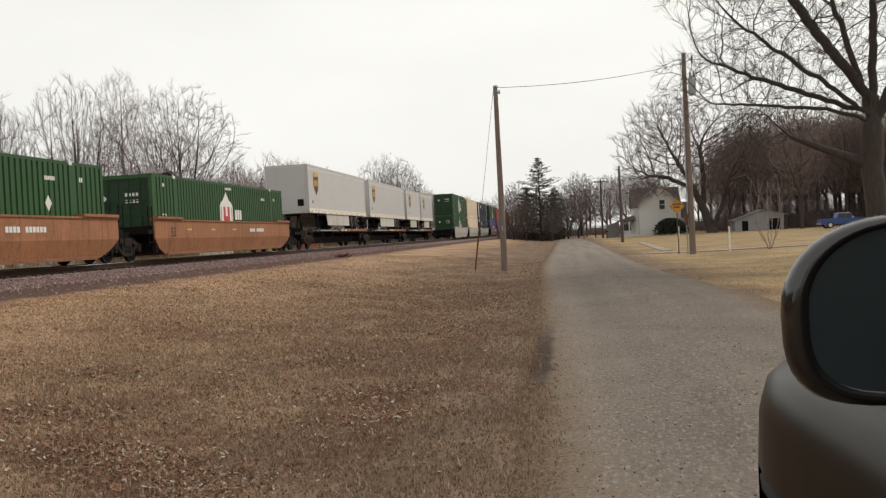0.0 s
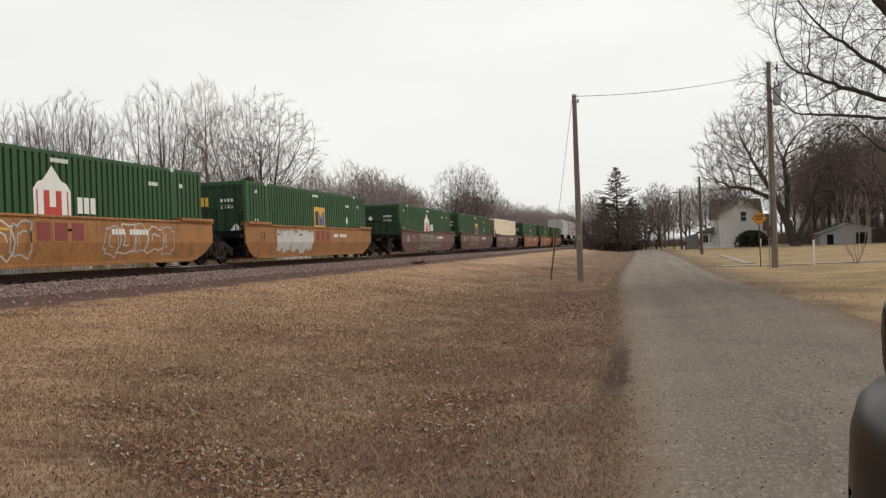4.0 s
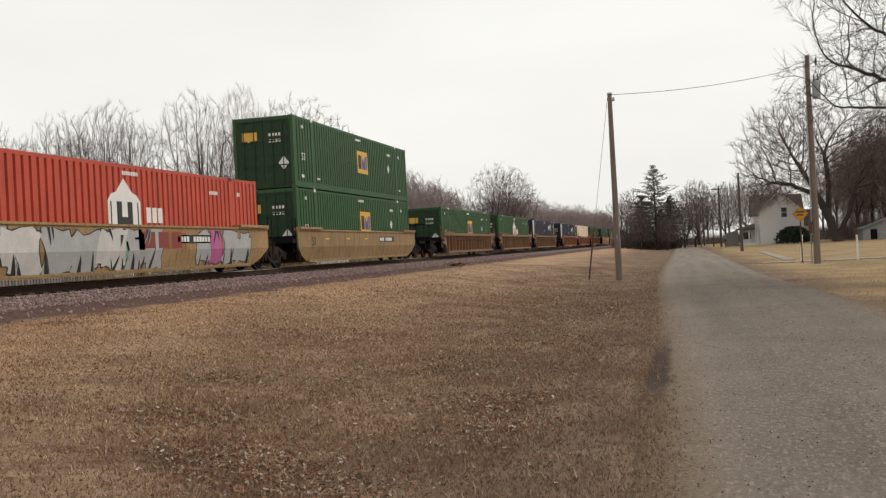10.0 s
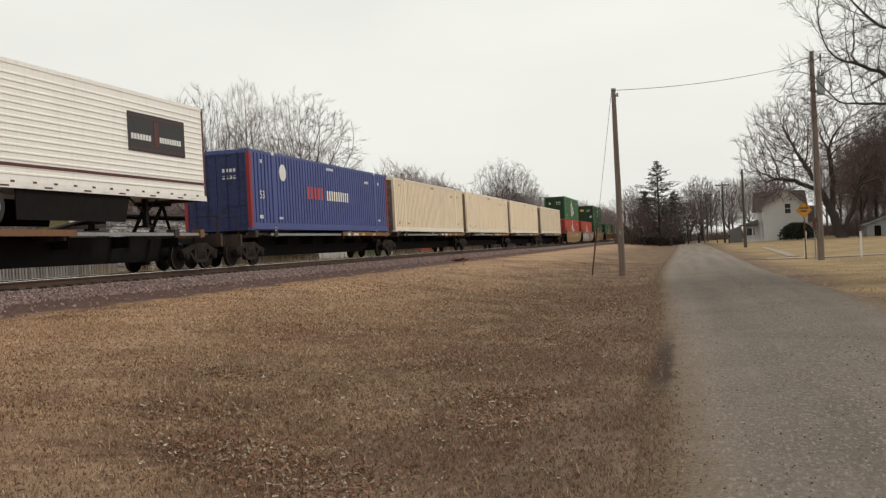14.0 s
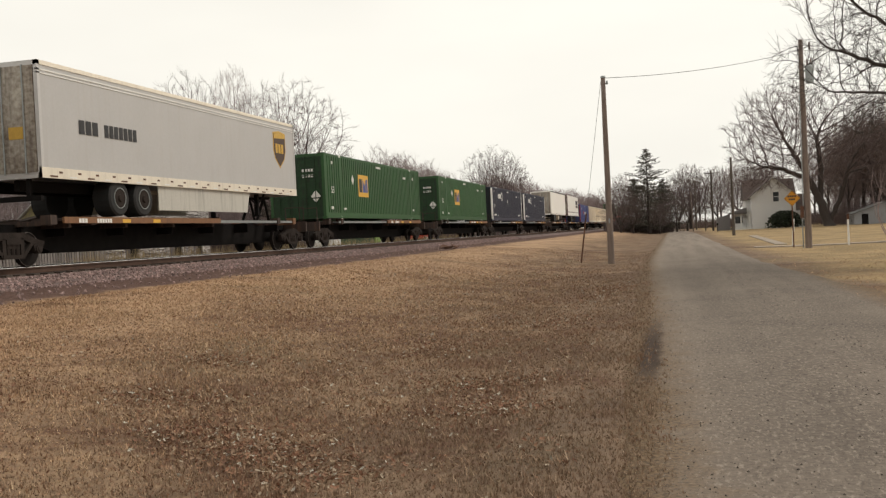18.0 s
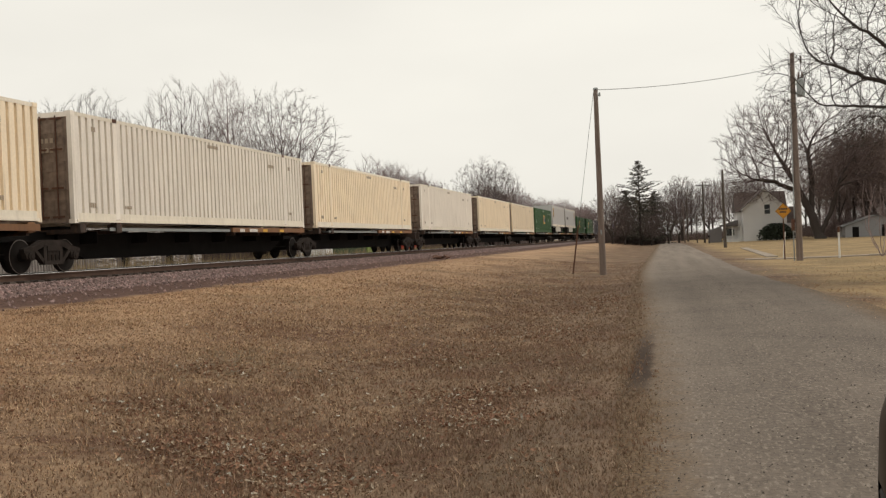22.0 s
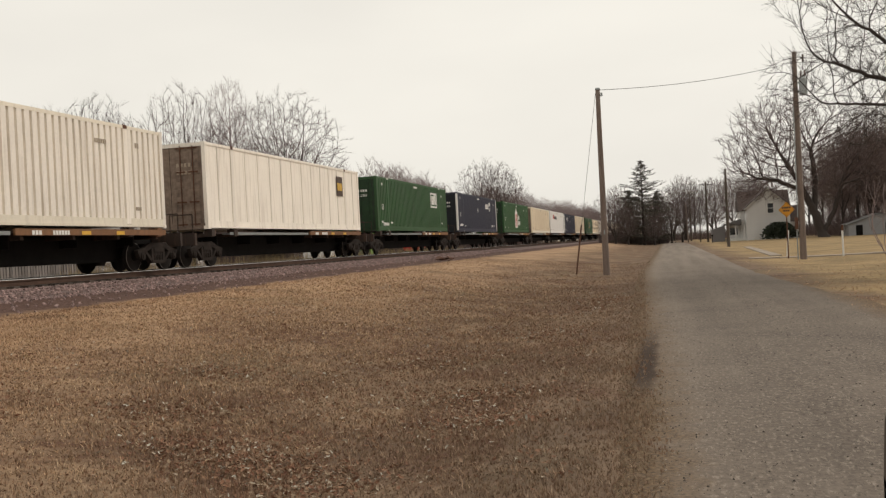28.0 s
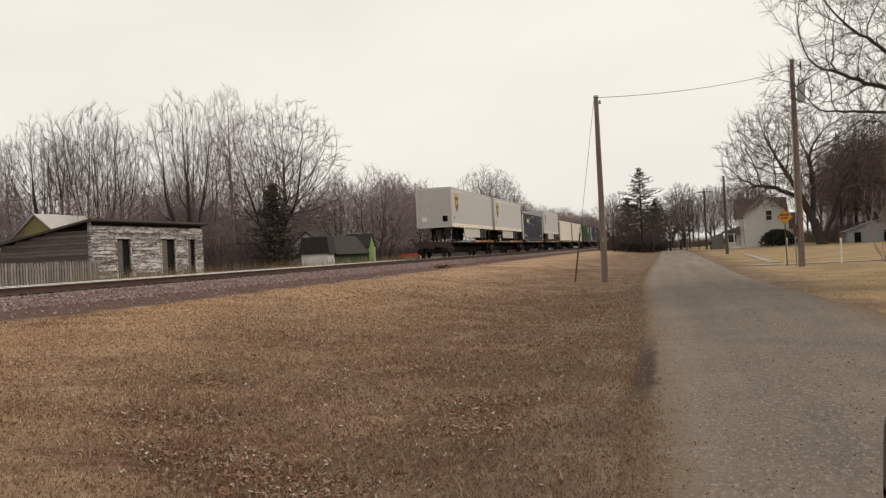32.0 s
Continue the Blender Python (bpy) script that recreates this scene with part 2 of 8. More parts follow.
# ---- mesh helpers ----
class Build:
    """Collects plain faces for one mesh."""

    def __init__(self):
        self.v, self.f, self.m = [], [], []

    def face(self, pts, m=0):
        i = len(self.v)
        self.v += [tuple(p) for p in pts]
        self.f.append(tuple(range(i, i + len(pts))))
        self.m.append(m)

    def box(self, a, b, m=0):
        (x0, y0, z0), (x1, y1, z1) = a, b
        i = len(self.v)
        self.v += [(x0, y0, z0), (x1, y0, z0), (x1, y1, z0), (x0, y1, z0), (x0, y0, z1), (x1, y0, z1), (x1, y1, z1), (x0, y1, z1)]
        for q in ((0, 3, 2, 1), (4, 5, 6, 7), (0, 1, 5, 4), (1, 2, 6, 5), (2, 3, 7, 6), (3, 0, 4, 7)):
            self.f.append(tuple(i + k for k in q))
            self.m.append(m)
        return self

    def prism(self, prof, axis, a, b, m=0):
        """Extrudes a closed profile (counter-clockwise pairs) along an axis from a to b."""
        def at(p, t):
            return {0: (t, p[0], p[1]), 1: (p[0], t, p[1]), 2: (p[0], p[1], t)}[axis]
        n, i = len(prof), len(self.v)
        self.v += [at(p, a) for p in prof] + [at(p, b) for p in prof]
        for k in range(n):
            self.f.append((i + k, i + (k + 1) % n, i + n + (k + 1) % n, i + n + k))
        self.f.append(tuple(i + k for k in reversed(range(n))))
        self.f.append(tuple(i + n + k for k in range(n)))
        self.m += [m] * (n + 2)
        return self

    def tube(self, p0, p1, r0, r1, n=6, m=0, caps=True):
        p0, p1 = Vector(p0), Vector(p1)
        d = (p1 - p0).normalized()
        u = d.orthogonal().normalized()
        w = d.cross(u)
        i = len(self.v)
        for p, r in ((p0, r0), (p1, r1)):
            for k in range(n):
                a = 2 * math.pi * k / n
                self.v.append(tuple(p + (u * math.cos(a) + w * math.sin(a)) * r))
        for k in range(n):
            self.f.append((i + k, i + (k + 1) % n, i + n + (k + 1) % n, i + n + k))
            self.m.append(m)
        if caps:
            self.f += [tuple(i + k for k in reversed(range(n))), tuple(i + n + k for k in range(n))]
            self.m += [m, m]
        return self

    def lathe(self, rows, n=12, m=0, cap=True):
        """One connected skin through rings (centre, radius)."""
        i = len(self.v)
        for c, r in rows:
            for k in range(n):
                a = 2 * math.pi * k / n
                self.v.append((c[0] + r * math.cos(a), c[1] + r * math.sin(a), c[2]))
        for j in range(len(rows) - 1):
            for k in range(n):
                self.f.append((i + j * n + k, i + j * n + (k + 1) % n, i + (j + 1) * n + (k + 1) % n, i + (j + 1) * n + k))
                self.m.append(m)
        if cap:
            self.f.append(tuple(i + (len(rows) - 1) * n + k for k in range(n)))
            self.m.append(m)
        return self

    def path(self, pts, r, n=5, m=0):
        """One connected tube along the points."""
        i = len(self.v)
        pts = [Vector(p) for p in pts]
        for j, p in enumerate(pts):
            d = (pts[min(j + 1, len(pts) - 1)] - pts[max(j - 1, 0)]).normalized()
            u = d.cross(Vector((0.31, 0.2, 0.93))).normalized()
            w = d.cross(u)
            for k in range(n):
                a = 2 * math.pi * k / n
                self.v.append(tuple(p + (u * math.cos(a) + w * math.sin(a)) * r))
        for j in range(len(pts) - 1):
            for k in range(n):
                self.f.append((i + j * n + k, i + j * n + (k + 1) % n, i + (j + 1) * n + (k + 1) % n, i + (j + 1) * n + k))
                self.m.append(m)
        return self

    def strip(self, pts, z0, z1, m=0):
        """A wall that runs along the points (x, y) from z0 to z1."""
        i = len(self.v)
        for x, y in pts:
            self.v += [(x, y, z0), (x, y, z1)]
        for k in range(len(pts) - 1):
            j = i + 2 * k
            self.f.append((j, j + 2, j + 3, j + 1))
            self.m.append(m)
        return self


def part(name, b, mats, parent=None, label="", smooth=False, at=None):
    me = bpy.data.meshes.new(name)
    me.from_pydata(b.v, [], b.f)
    for k in (mats if isinstance(mats, (list, tuple)) else [mats]):
        me.materials.append(k if not isinstance(k, str) else M[k])
    me.polygons.foreach_set("material_index", b.m)
    me.update()
    if smooth:
        me.polygons.foreach_set("use_smooth", [True] * len(me.polygons))
    ob = new(name, me)
    if parent:
        ob.parent = parent
    if at is not None:
        ob.matrix_basis = at
    return tagged(ob, label) if label else ob


def again(ob, parent, m, name=None):
    """Another object on the same mesh, under a parent."""
    o = new(name or ob.name.split(".")[0], ob.data)
    o.parent, o.matrix_basis = parent, m
    if "label" in ob:
        o["label"] = ob["label"]
    return o


def thing(name, m, label, category, group="", kind=""):
    o = new(name)
    o.empty_display_size = 0.3
    o.matrix_basis = m
    return tagged(o, label, category, group, kind)


# ---- the lie of the land ----
TX, RZ = -16.1, 1.26          # track centre line and rail top
LAND = [(-400, 1.6), (-90, 1.3), (-40, 1.05), (-21.5, 0.85), (-19.6, 0.66), (-18.8, 0.7), (-13.7, 0.84), (-12.6, 0.73), (-11.9, 0.64), (-11.2, 0.62), (-9, 0.46), (-6, 0.14), (-3.8, -0.08), (-2.2, -0.12),
        (-1.0, -0.02), (-0.2, 0.0), (1.6, 0.04), (3.4, 0.0), (4.2, -0.03), (7, -0.06), (14, 0.0), (40, 0.1), (90, 0.4), (400, 1.5)]


def land(x, y=0.0):
    z = float(np.interp(x, [p[0] for p in LAND], [p[1] for p in LAND]))
    rough = 0.012 * noise.noise((x * 0.3, y * 0.25, 0)) + 0.002 * noise.noise((x * 1.3, y * 1.1, 5))
    return z + (0 if -0.3 < x < 3.6 else rough)


def ground_material():
    m = bpy.data.materials.new("ground_cover")
    m.use_nodes = True
    n, l = m.node_tree.nodes, m.node_tree.links
    b = n["Principled BSDF"]
    b.inputs["Roughness"].default_value = 0.95
    b.inputs["Specular IOR Level"].default_value = 0.15
    tc = n.new("ShaderNodeTexCoord")

    def nz(scale, detail=5.0, stretch=None, dist=0.0):
        t = n.new("ShaderNodeTexNoise")
        t.inputs["Scale"].default_value, t.inputs["Detail"].default_value, t.inputs["Distortion"].default_value = scale, detail, dist
        if stretch:
            mp = n.new("ShaderNodeMapping")
            mp.inputs["Scale"].default_value = stretch
            l.new(tc.outputs["Object"], mp.inputs["Vector"])
            l.new(mp.outputs["Vector"], t.inputs["Vector"])
        else:
            l.new(tc.outputs["Object"], t.inputs["Vector"])
        return t.outputs["Fac"]

    def rng(v, a, c, lo=0.0, hi=1.0):
        r = n.new("ShaderNodeMapRange")
        r.interpolation_type = "SMOOTHSTEP"
        for k, x in (("From Min", a), ("From Max", c), ("To Min", lo), ("To Max", hi)):
            r.inputs[k].default_value = x
        l.new(v, r.inputs["Value"])
        return r.outputs["Result"]

    def mix(f, a, c):
        x = n.new("ShaderNodeMix")
        x.data_type = "RGBA"
        for k, v in (("A", a), ("B", c)):
            if isinstance(v, tuple):
                x.inputs[k].default_value = (*v, 1)
            else:
                l.new(v, x.inputs[k])
        l.new(f, x.inputs["Factor"])
        return x.outputs["Result"]

    def mul(a, c):
        x = n.new("ShaderNodeMath")
        x.operation = "MULTIPLY"
        l.new(a, x.inputs[0])
        l.new(c, x.inputs[1])
        return x.outputs[0]

    sep = n.new("ShaderNodeSeparateXYZ")
    l.new(tc.outputs["Object"], sep.inputs["Vector"])
    wob = n.new("ShaderNodeMath")
    wob.operation = "MULTIPLY_ADD"
    wob.inputs[1].default_value = 1.1
    l.new(nz(0.9, 6), wob.inputs[0])
    l.new(sep.outputs["X"], wob.inputs[2])
    xw = wob.outputs[0]
    # golden on the dry rise by the track, red-brown and mottled lower down, grey-green towards the road
    wide = n.new("ShaderNodeMath")
    wide.operation = "MULTIPLY_ADD"
    wide.inputs[1].default_value = 6.0
    l.new(nz(0.22, 6, dist=0.4), wide.inputs[0])
    l.new(sep.outputs["X"], wide.inputs[2])
    xb = wide.outputs[0]
    gold = mix(rng(nz(0.35, 6, dist=0.3), 0.35, 0.66), (0.42, 0.275, 0.168), (0.3, 0.192, 0.12))
    russet = mix(rng(nz(0.9, 7, dist=0.7), 0.4, 0.6), (0.235, 0.158, 0.1), (0.13, 0.084, 0.056))
    drab = mix(rng(nz(0.8, 7, dist=0.5), 0.38, 0.62), (0.2, 0.138, 0.095), (0.13, 0.09, 0.064))
    grass = mix(rng(xb, -7.0, -0.8), gold, russet)
    grass = mix(rng(xb, -0.4, 2.6), grass, drab)
    # drifts of rotting leaves and worn, greener patches
    leafy = mul(rng(nz(0.42, 6, dist=0.9), 0.5, 0.6), rng(xb, -6.0, -3.5))
    grass = mix(mul(leafy, rng(nz(7, 6), 0.36, 0.56, 0.15, 0.9)), grass, (0.1, 0.048, 0.03))
    grass = mix(mul(rng(nz(0.3, 5, dist=0.6), 0.52, 0.66, 0, 0.6), rng(nz(5, 5), 0.3, 0.6)), grass, (0.12, 0.092, 0.05))
    grass = mix(rng(xb, 6.0, 9.0), grass, mix(rng(nz(0.3, 6), 0.35, 0.65), (0.35, 0.245, 0.128), (0.235, 0.17, 0.09)))
    grass = mix(rng(nz(5, 8, dist=0.4), 0.5, 0.64, 0, 0.4), grass, (0.1, 0.062, 0.042))
    grass = mix(rng(nz(12, 6), 0.52, 0.7, 0, 0.4), grass, (0.08, 0.054, 0.04))

    dirt = mix(rng(nz(10, 7), 0.35, 0.65), (0.07, 0.04, 0.033), (0.12, 0.073, 0.06))
    gravel = mix(rng(nz(22, 3), 0.4, 0.62), (0.12, 0.09, 0.085), (0.25, 0.2, 0.19))
    col = mix(rng(xw, -11.2, -11.75), grass, dirt)
    col = mix(rng(xw, -12.85, -13.2), col, gravel)
    col = mix(rng(xw, -19.0, -19.6), col, dirt)
    col = mix(rng(xw, -20.2, -20.8), col, mix(rng(nz(0.6, 5), 0.4, 0.6), (0.2, 0.15, 0.1), (0.1, 0.075, 0.055)))
    l.new(col, b.inputs["Base Color"])
    bp = n.new("ShaderNodeBump")
    bp.inputs["Strength"].default_value, bp.inputs["Distance"].default_value = 0.8, 0.02
    ad = n.new("ShaderNodeMath")
    ad.operation = "ADD"
    l.new(nz(38, 6), ad.inputs[0])
    l.new(nz(9, 4), ad.inputs[1])
    l.new(ad.outputs[0], bp.inputs["Height"])
    l.new(bp.outputs["Normal"], b.inputs["Normal"])
    return m


def road_material():
    m = mat("worn_asphalt", (0.15, 0.121, 0.1), (0.066, 0.053, 0.045), 0.92, 0, 0.4, 24, 0.8, 0.02, spec=0.1)
    n, l = m.node_tree.nodes, m.node_tree.links
    b = n["Principled BSDF"]
    src = b.inputs["Base Color"].links[0].from_socket
    tc = n.new("ShaderNodeTexCoord")
    # pale and dark chips in the binder
    def chips(scale, lo, hi, amount, col, below):
        t = n.new("ShaderNodeTexNoise")
        t.inputs["Scale"].default_value, t.inputs["Detail"].default_value, t.inputs["Roughness"].default_value = scale, 4.0, 0.7
        mp = n.new("ShaderNodeMapping")
        mp.inputs["Scale"].default_value = (1.25, 0.42, 1)
        l.new(tc.outputs["Object"], mp.inputs["Vector"])
        l.new(mp.outputs["Vector"], t.inputs["Vector"])
        r = n.new("ShaderNodeMapRange")
        r.inputs["From Min"].default_value, r.inputs["From Max"].default_value, r.inputs["To Max"].default_value = lo, hi, amount
        l.new(t.outputs["Fac"], r.inputs["Value"])
        x = n.new("ShaderNodeMix")
        x.data_type = "RGBA"
        x.inputs["B"].default_value = (*col, 1)
        l.new(below, x.inputs["A"])
        l.new(r.outputs["Result"], x.inputs["Factor"])
        return x
    x = chips(26, 0.52, 0.66, 0.7, (0.3, 0.255, 0.212), src)
    x = chips(34, 0.53, 0.66, 0.75, (0.032, 0.028, 0.024), x.outputs["Result"])
    x = chips(3.2, 0.54, 0.7, 0.3, (0.2, 0.165, 0.14), x.outputs["Result"])
    # cracks
    cm = n.new("ShaderNodeMapping")
    cm.inputs["Scale"].default_value = (0.55, 0.32, 1)
    wn2 = n.new("ShaderNodeTexNoise")
    wn2.inputs["Scale"].default_value = 2.0
    l.new(tc.outputs["Object"], wn2.inputs["Vector"])
    mxv = n.new("ShaderNodeMix")
    mxv.data_type = "RGBA"
    mxv.inputs["Factor"].default_value = 0.35
    l.new(tc.outputs["Object"], mxv.inputs["A"])
    l.new(wn2.outputs["Color"], mxv.inputs["B"])
    l.new(mxv.outputs["Result"], cm.inputs["Vector"])
    cv = n.new("ShaderNodeTexVoronoi")
    cv.feature = "DISTANCE_TO_EDGE"
    cv.inputs["Scale"].default_value = 1.6
    l.new(cm.outputs["Vector"], cv.inputs["Vector"])
    cr = n.new("ShaderNodeMapRange")
    cr.inputs["From Min"].default_value, cr.inputs["From Max"].default_value, cr.inputs["To Min"].default_value, cr.inputs["To Max"].default_value = 0.003, 0.011, 0.42, 0.0
    l.new(cv.outputs["Distance"], cr.inputs["Value"])
    y = n.new("ShaderNodeMix")
    y.data_type = "RGBA"
    y.inputs["B"].default_value = (0.045, 0.038, 0.033, 1)
    l.new(x.outputs["Result"], y.inputs["A"])
    l.new(cr.outputs["Result"], y.inputs["Factor"])
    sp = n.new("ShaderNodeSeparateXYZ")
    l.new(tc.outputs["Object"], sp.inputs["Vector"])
    # the road grows paler from 14 to 60 m, in lengthwise streaks
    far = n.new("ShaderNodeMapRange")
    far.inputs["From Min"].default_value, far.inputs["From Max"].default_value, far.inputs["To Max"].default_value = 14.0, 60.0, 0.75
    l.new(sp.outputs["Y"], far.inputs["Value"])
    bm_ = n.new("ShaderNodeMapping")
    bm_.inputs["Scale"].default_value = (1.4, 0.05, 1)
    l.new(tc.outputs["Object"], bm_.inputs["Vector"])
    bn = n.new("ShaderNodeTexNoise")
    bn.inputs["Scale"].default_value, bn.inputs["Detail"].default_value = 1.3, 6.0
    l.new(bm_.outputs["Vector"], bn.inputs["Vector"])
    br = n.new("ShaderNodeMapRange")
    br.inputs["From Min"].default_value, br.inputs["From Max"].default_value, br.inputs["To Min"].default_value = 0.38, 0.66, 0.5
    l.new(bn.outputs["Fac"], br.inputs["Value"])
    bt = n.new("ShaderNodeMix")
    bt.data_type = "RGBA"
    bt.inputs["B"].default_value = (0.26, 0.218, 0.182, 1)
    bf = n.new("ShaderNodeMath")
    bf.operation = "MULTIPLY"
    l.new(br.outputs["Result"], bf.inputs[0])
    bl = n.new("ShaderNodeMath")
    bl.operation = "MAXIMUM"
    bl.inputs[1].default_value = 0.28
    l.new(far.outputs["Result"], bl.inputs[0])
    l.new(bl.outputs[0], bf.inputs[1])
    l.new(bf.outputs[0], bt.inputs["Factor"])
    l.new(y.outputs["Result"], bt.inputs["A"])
    # grass and grit creep over the left edge, which runs slightly askew
    ym = n.new("ShaderNodeMath")
    ym.operation = "MINIMUM"
    ym.inputs[1].default_value = 42.0
    l.new(sp.outputs["Y"], ym.inputs[0])
    xe = n.new("ShaderNodeMath")
    xe.operation = "MULTIPLY_ADD"
    xe.inputs[1].default_value = 0.0255
    l.new(ym.outputs[0], xe.inputs[0])
    l.new(sp.outputs["X"], xe.inputs[2])
    en = n.new("ShaderNodeTexNoise")
    en.inputs["Scale"].default_value, en.inputs["Detail"].default_value, en.inputs["Roughness"].default_value = 2.2, 9.0, 0.68
    l.new(tc.outputs["Object"], en.inputs["Vector"])
    ew = n.new("ShaderNodeMath")
    ew.operation = "MULTIPLY_ADD"
    ew.inputs[1].default_value = 1.1
    l.new(en.outputs["Fac"], ew.inputs[0])
    l.new(xe.outputs[0], ew.inputs[2])
    er = n.new("ShaderNodeMapRange")
    er.inputs["From Min"].default_value, er.inputs["From Max"].default_value, er.inputs["To Min"].default_value, er.inputs["To Max"].default_value = 0.46, 0.98, 1.0, 0.0
    l.new(ew.outputs[0], er.inputs["Value"])
    pr = n.new("ShaderNodeMapRange")
    pr.inputs["From Min"].default_value, pr.inputs["From Max"].default_value, pr.inputs["To Min"].default_value, pr.inputs["To Max"].default_value = 0.75, 1.45, 0.3, 0.0
    l.new(ew.outputs[0], pr.inputs["Value"])
    px_ = n.new("ShaderNodeMix")
    px_.data_type = "RGBA"
    px_.inputs["B"].default_value = (0.25, 0.2, 0.16, 1)
    l.new(pr.outputs["Result"], px_.inputs["Factor"])
    l.new(bt.outputs["Result"], px_.inputs["A"])
    # and over the right one
    rw = n.new("ShaderNodeMath")
    rw.operation = "MULTIPLY_ADD"
    rw.inputs[1].default_value = -1.3
    l.new(en.outputs["Fac"], rw.inputs[0])
    l.new(sp.outputs["X"], rw.inputs[2])
    rr = n.new("ShaderNodeMapRange")
    rr.inputs["From Min"].default_value, rr.inputs["From Max"].default_value = 2.5, 3.1
    l.new(rw.outputs[0], rr.inputs["Value"])
    em = n.new("ShaderNodeMath")
    em.operation = "MAXIMUM"
    l.new(er.outputs["Result"], em.inputs[0])
    l.new(rr.outputs["Result"], em.inputs[1])
    fg = n.new("ShaderNodeTexNoise")
    fg.inputs["Scale"].default_value, fg.inputs["Detail"].default_value = 34.0, 5.0
    l.new(tc.outputs["Object"], fg.inputs["Vector"])
    gr = n.new("ShaderNodeValToRGB")
    gr.color_ramp.elements[0].position, gr.color_ramp.elements[0].color = 0.33, (0.06, 0.042, 0.03, 1)
    gr.color_ramp.elements[1].position, gr.color_ramp.elements[1].color = 0.66, (0.2, 0.137, 0.085, 1)
    l.new(fg.outputs["Fac"], gr.inputs["Fac"])
    ex = n.new("ShaderNodeMix")
    ex.data_type = "RGBA"
    l.new(em.outputs[0], ex.inputs["Factor"])
    l.new(px_.outputs["Result"], ex.inputs["A"])
    l.new(gr.outputs["Color"], ex.inputs["B"])
    # a dark brown streak near the left edge, fading out at both ends
    def ramp(v, a, c):
        r = n.new("ShaderNodeMapRange")
        r.interpolation_type = "SMOOTHSTEP"
        r.inputs["From Min"].default_value, r.inputs["From Max"].default_value = a, c
        l.new(v, r.inputs["Value"])
        return r.outputs["Result"]

    def times(p, q):
        t = n.new("ShaderNodeMath")
        t.operation = "MULTIPLY"
        l.new(p, t.inputs[0])
        l.new(q, t.inputs[1])
        return t.outputs[0]
    ev = n.new("ShaderNodeMath")
    ev.operation = "MULTIPLY_ADD"
    ev.inputs[1].default_value = 0.25
    l.new(en.outputs["Fac"], ev.inputs[0])
    l.new(sp.outputs["X"], ev.inputs[2])
    sk = times(times(ramp(ev.outputs[0], -0.42, -0.28), ramp(ev.outputs[0], -0.05, -0.16)), times(ramp(sp.outputs["Y"], 8.8, 10.8), ramp(sp.outputs["Y"], 17.0, 12.5)))
    dark_mix = n.new("ShaderNodeMix")
    dark_mix.data_type = "RGBA"
    dark_mix.inputs["B"].default_value = (0.05, 0.034, 0.026, 1)
    l.new(times(sk, ramp(fg.outputs["Fac"], 0.0, 0.35)), dark_mix.inputs["Factor"])
    l.new(ex.outputs["Result"], dark_mix.inputs["A"])
    l.new(dark_mix.outputs["Result"], b.inputs["Base Color"])
    return m


def build_ground():
    xs = sorted({p[0] for p in LAND} | set(np.round(np.arange(-14, 9, 0.4), 2)) | {-250, -150, -60, -30, 20, 30, 60, 150, 250, -1500, 1500})
    ys = sorted(set(np.round(np.concatenate([np.arange(-20, 60, 0.6), np.arange(60, 300, 6.0), [-1500, -600, -250, -120, -60, -35, 400, 600, 900, 1500, 2500]]), 2)))
    b = Build()
    nx = len(xs)
    b.v = [(x, y, land(x, y)) for y in ys for x in xs]
    b.f = [(j * nx + i, j * nx + i + 1, (j + 1) * nx + i + 1, (j + 1) * nx + i) for j in range(len(ys) - 1) for i in range(nx - 1)]
    b.m = [0] * len(b.f)
    tagged(part("ground", b, ground_material(), smooth=True), "dry brown winter lawn sloping up to a railway", "ground", kind="structure")
    # road: a thin sheet with ragged edges
    b = Build()
    ly = np.concatenate([np.arange(-30, 60, 0.35), np.arange(60, 260, 3.0)])
    for y in ly:
        e0 = float(np.interp(y, [-5, 5.5, 10, 15, 19, 33, 60, 110], [-0.3, -0.4, -0.6, -0.72, -0.82, -1.2, -1.3, -1.3])) + 0.08 * noise.noise((0, y * 0.8, 3)) + 0.09 * noise.noise((0, y * 2.6, 9))
        e1 = 3.0 + 1.1 * math.exp(-((y - 16) / 13.0) ** 2) + 0.16 * noise.noise((7, y * 0.4, 3)) + 0.06 * noise.noise((4, y * 2.5, 9))
        if y > 130:
            c = (y - 130) ** 2 * 0.0004
            e0, e1 = e0 - c, e1 - c
        for k in range(9):
            u = (0, 0.015, 0.1, 0.25, 0.45, 0.65, 0.85, 0.98, 1)[k]
            x = e0 + (e1 - e0) * u
            b.v.append((x, y, land(x, y) + (-0.015 if k in (0, 8) else 0.022)))
    for j in range(len(ly) - 1):
        for k in range(8):
            i = j * 9 + k
            b.f.append((i, i + 1, i + 10, i + 9))
            b.m.append(0)
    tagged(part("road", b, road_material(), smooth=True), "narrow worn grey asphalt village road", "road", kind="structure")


build_ground()


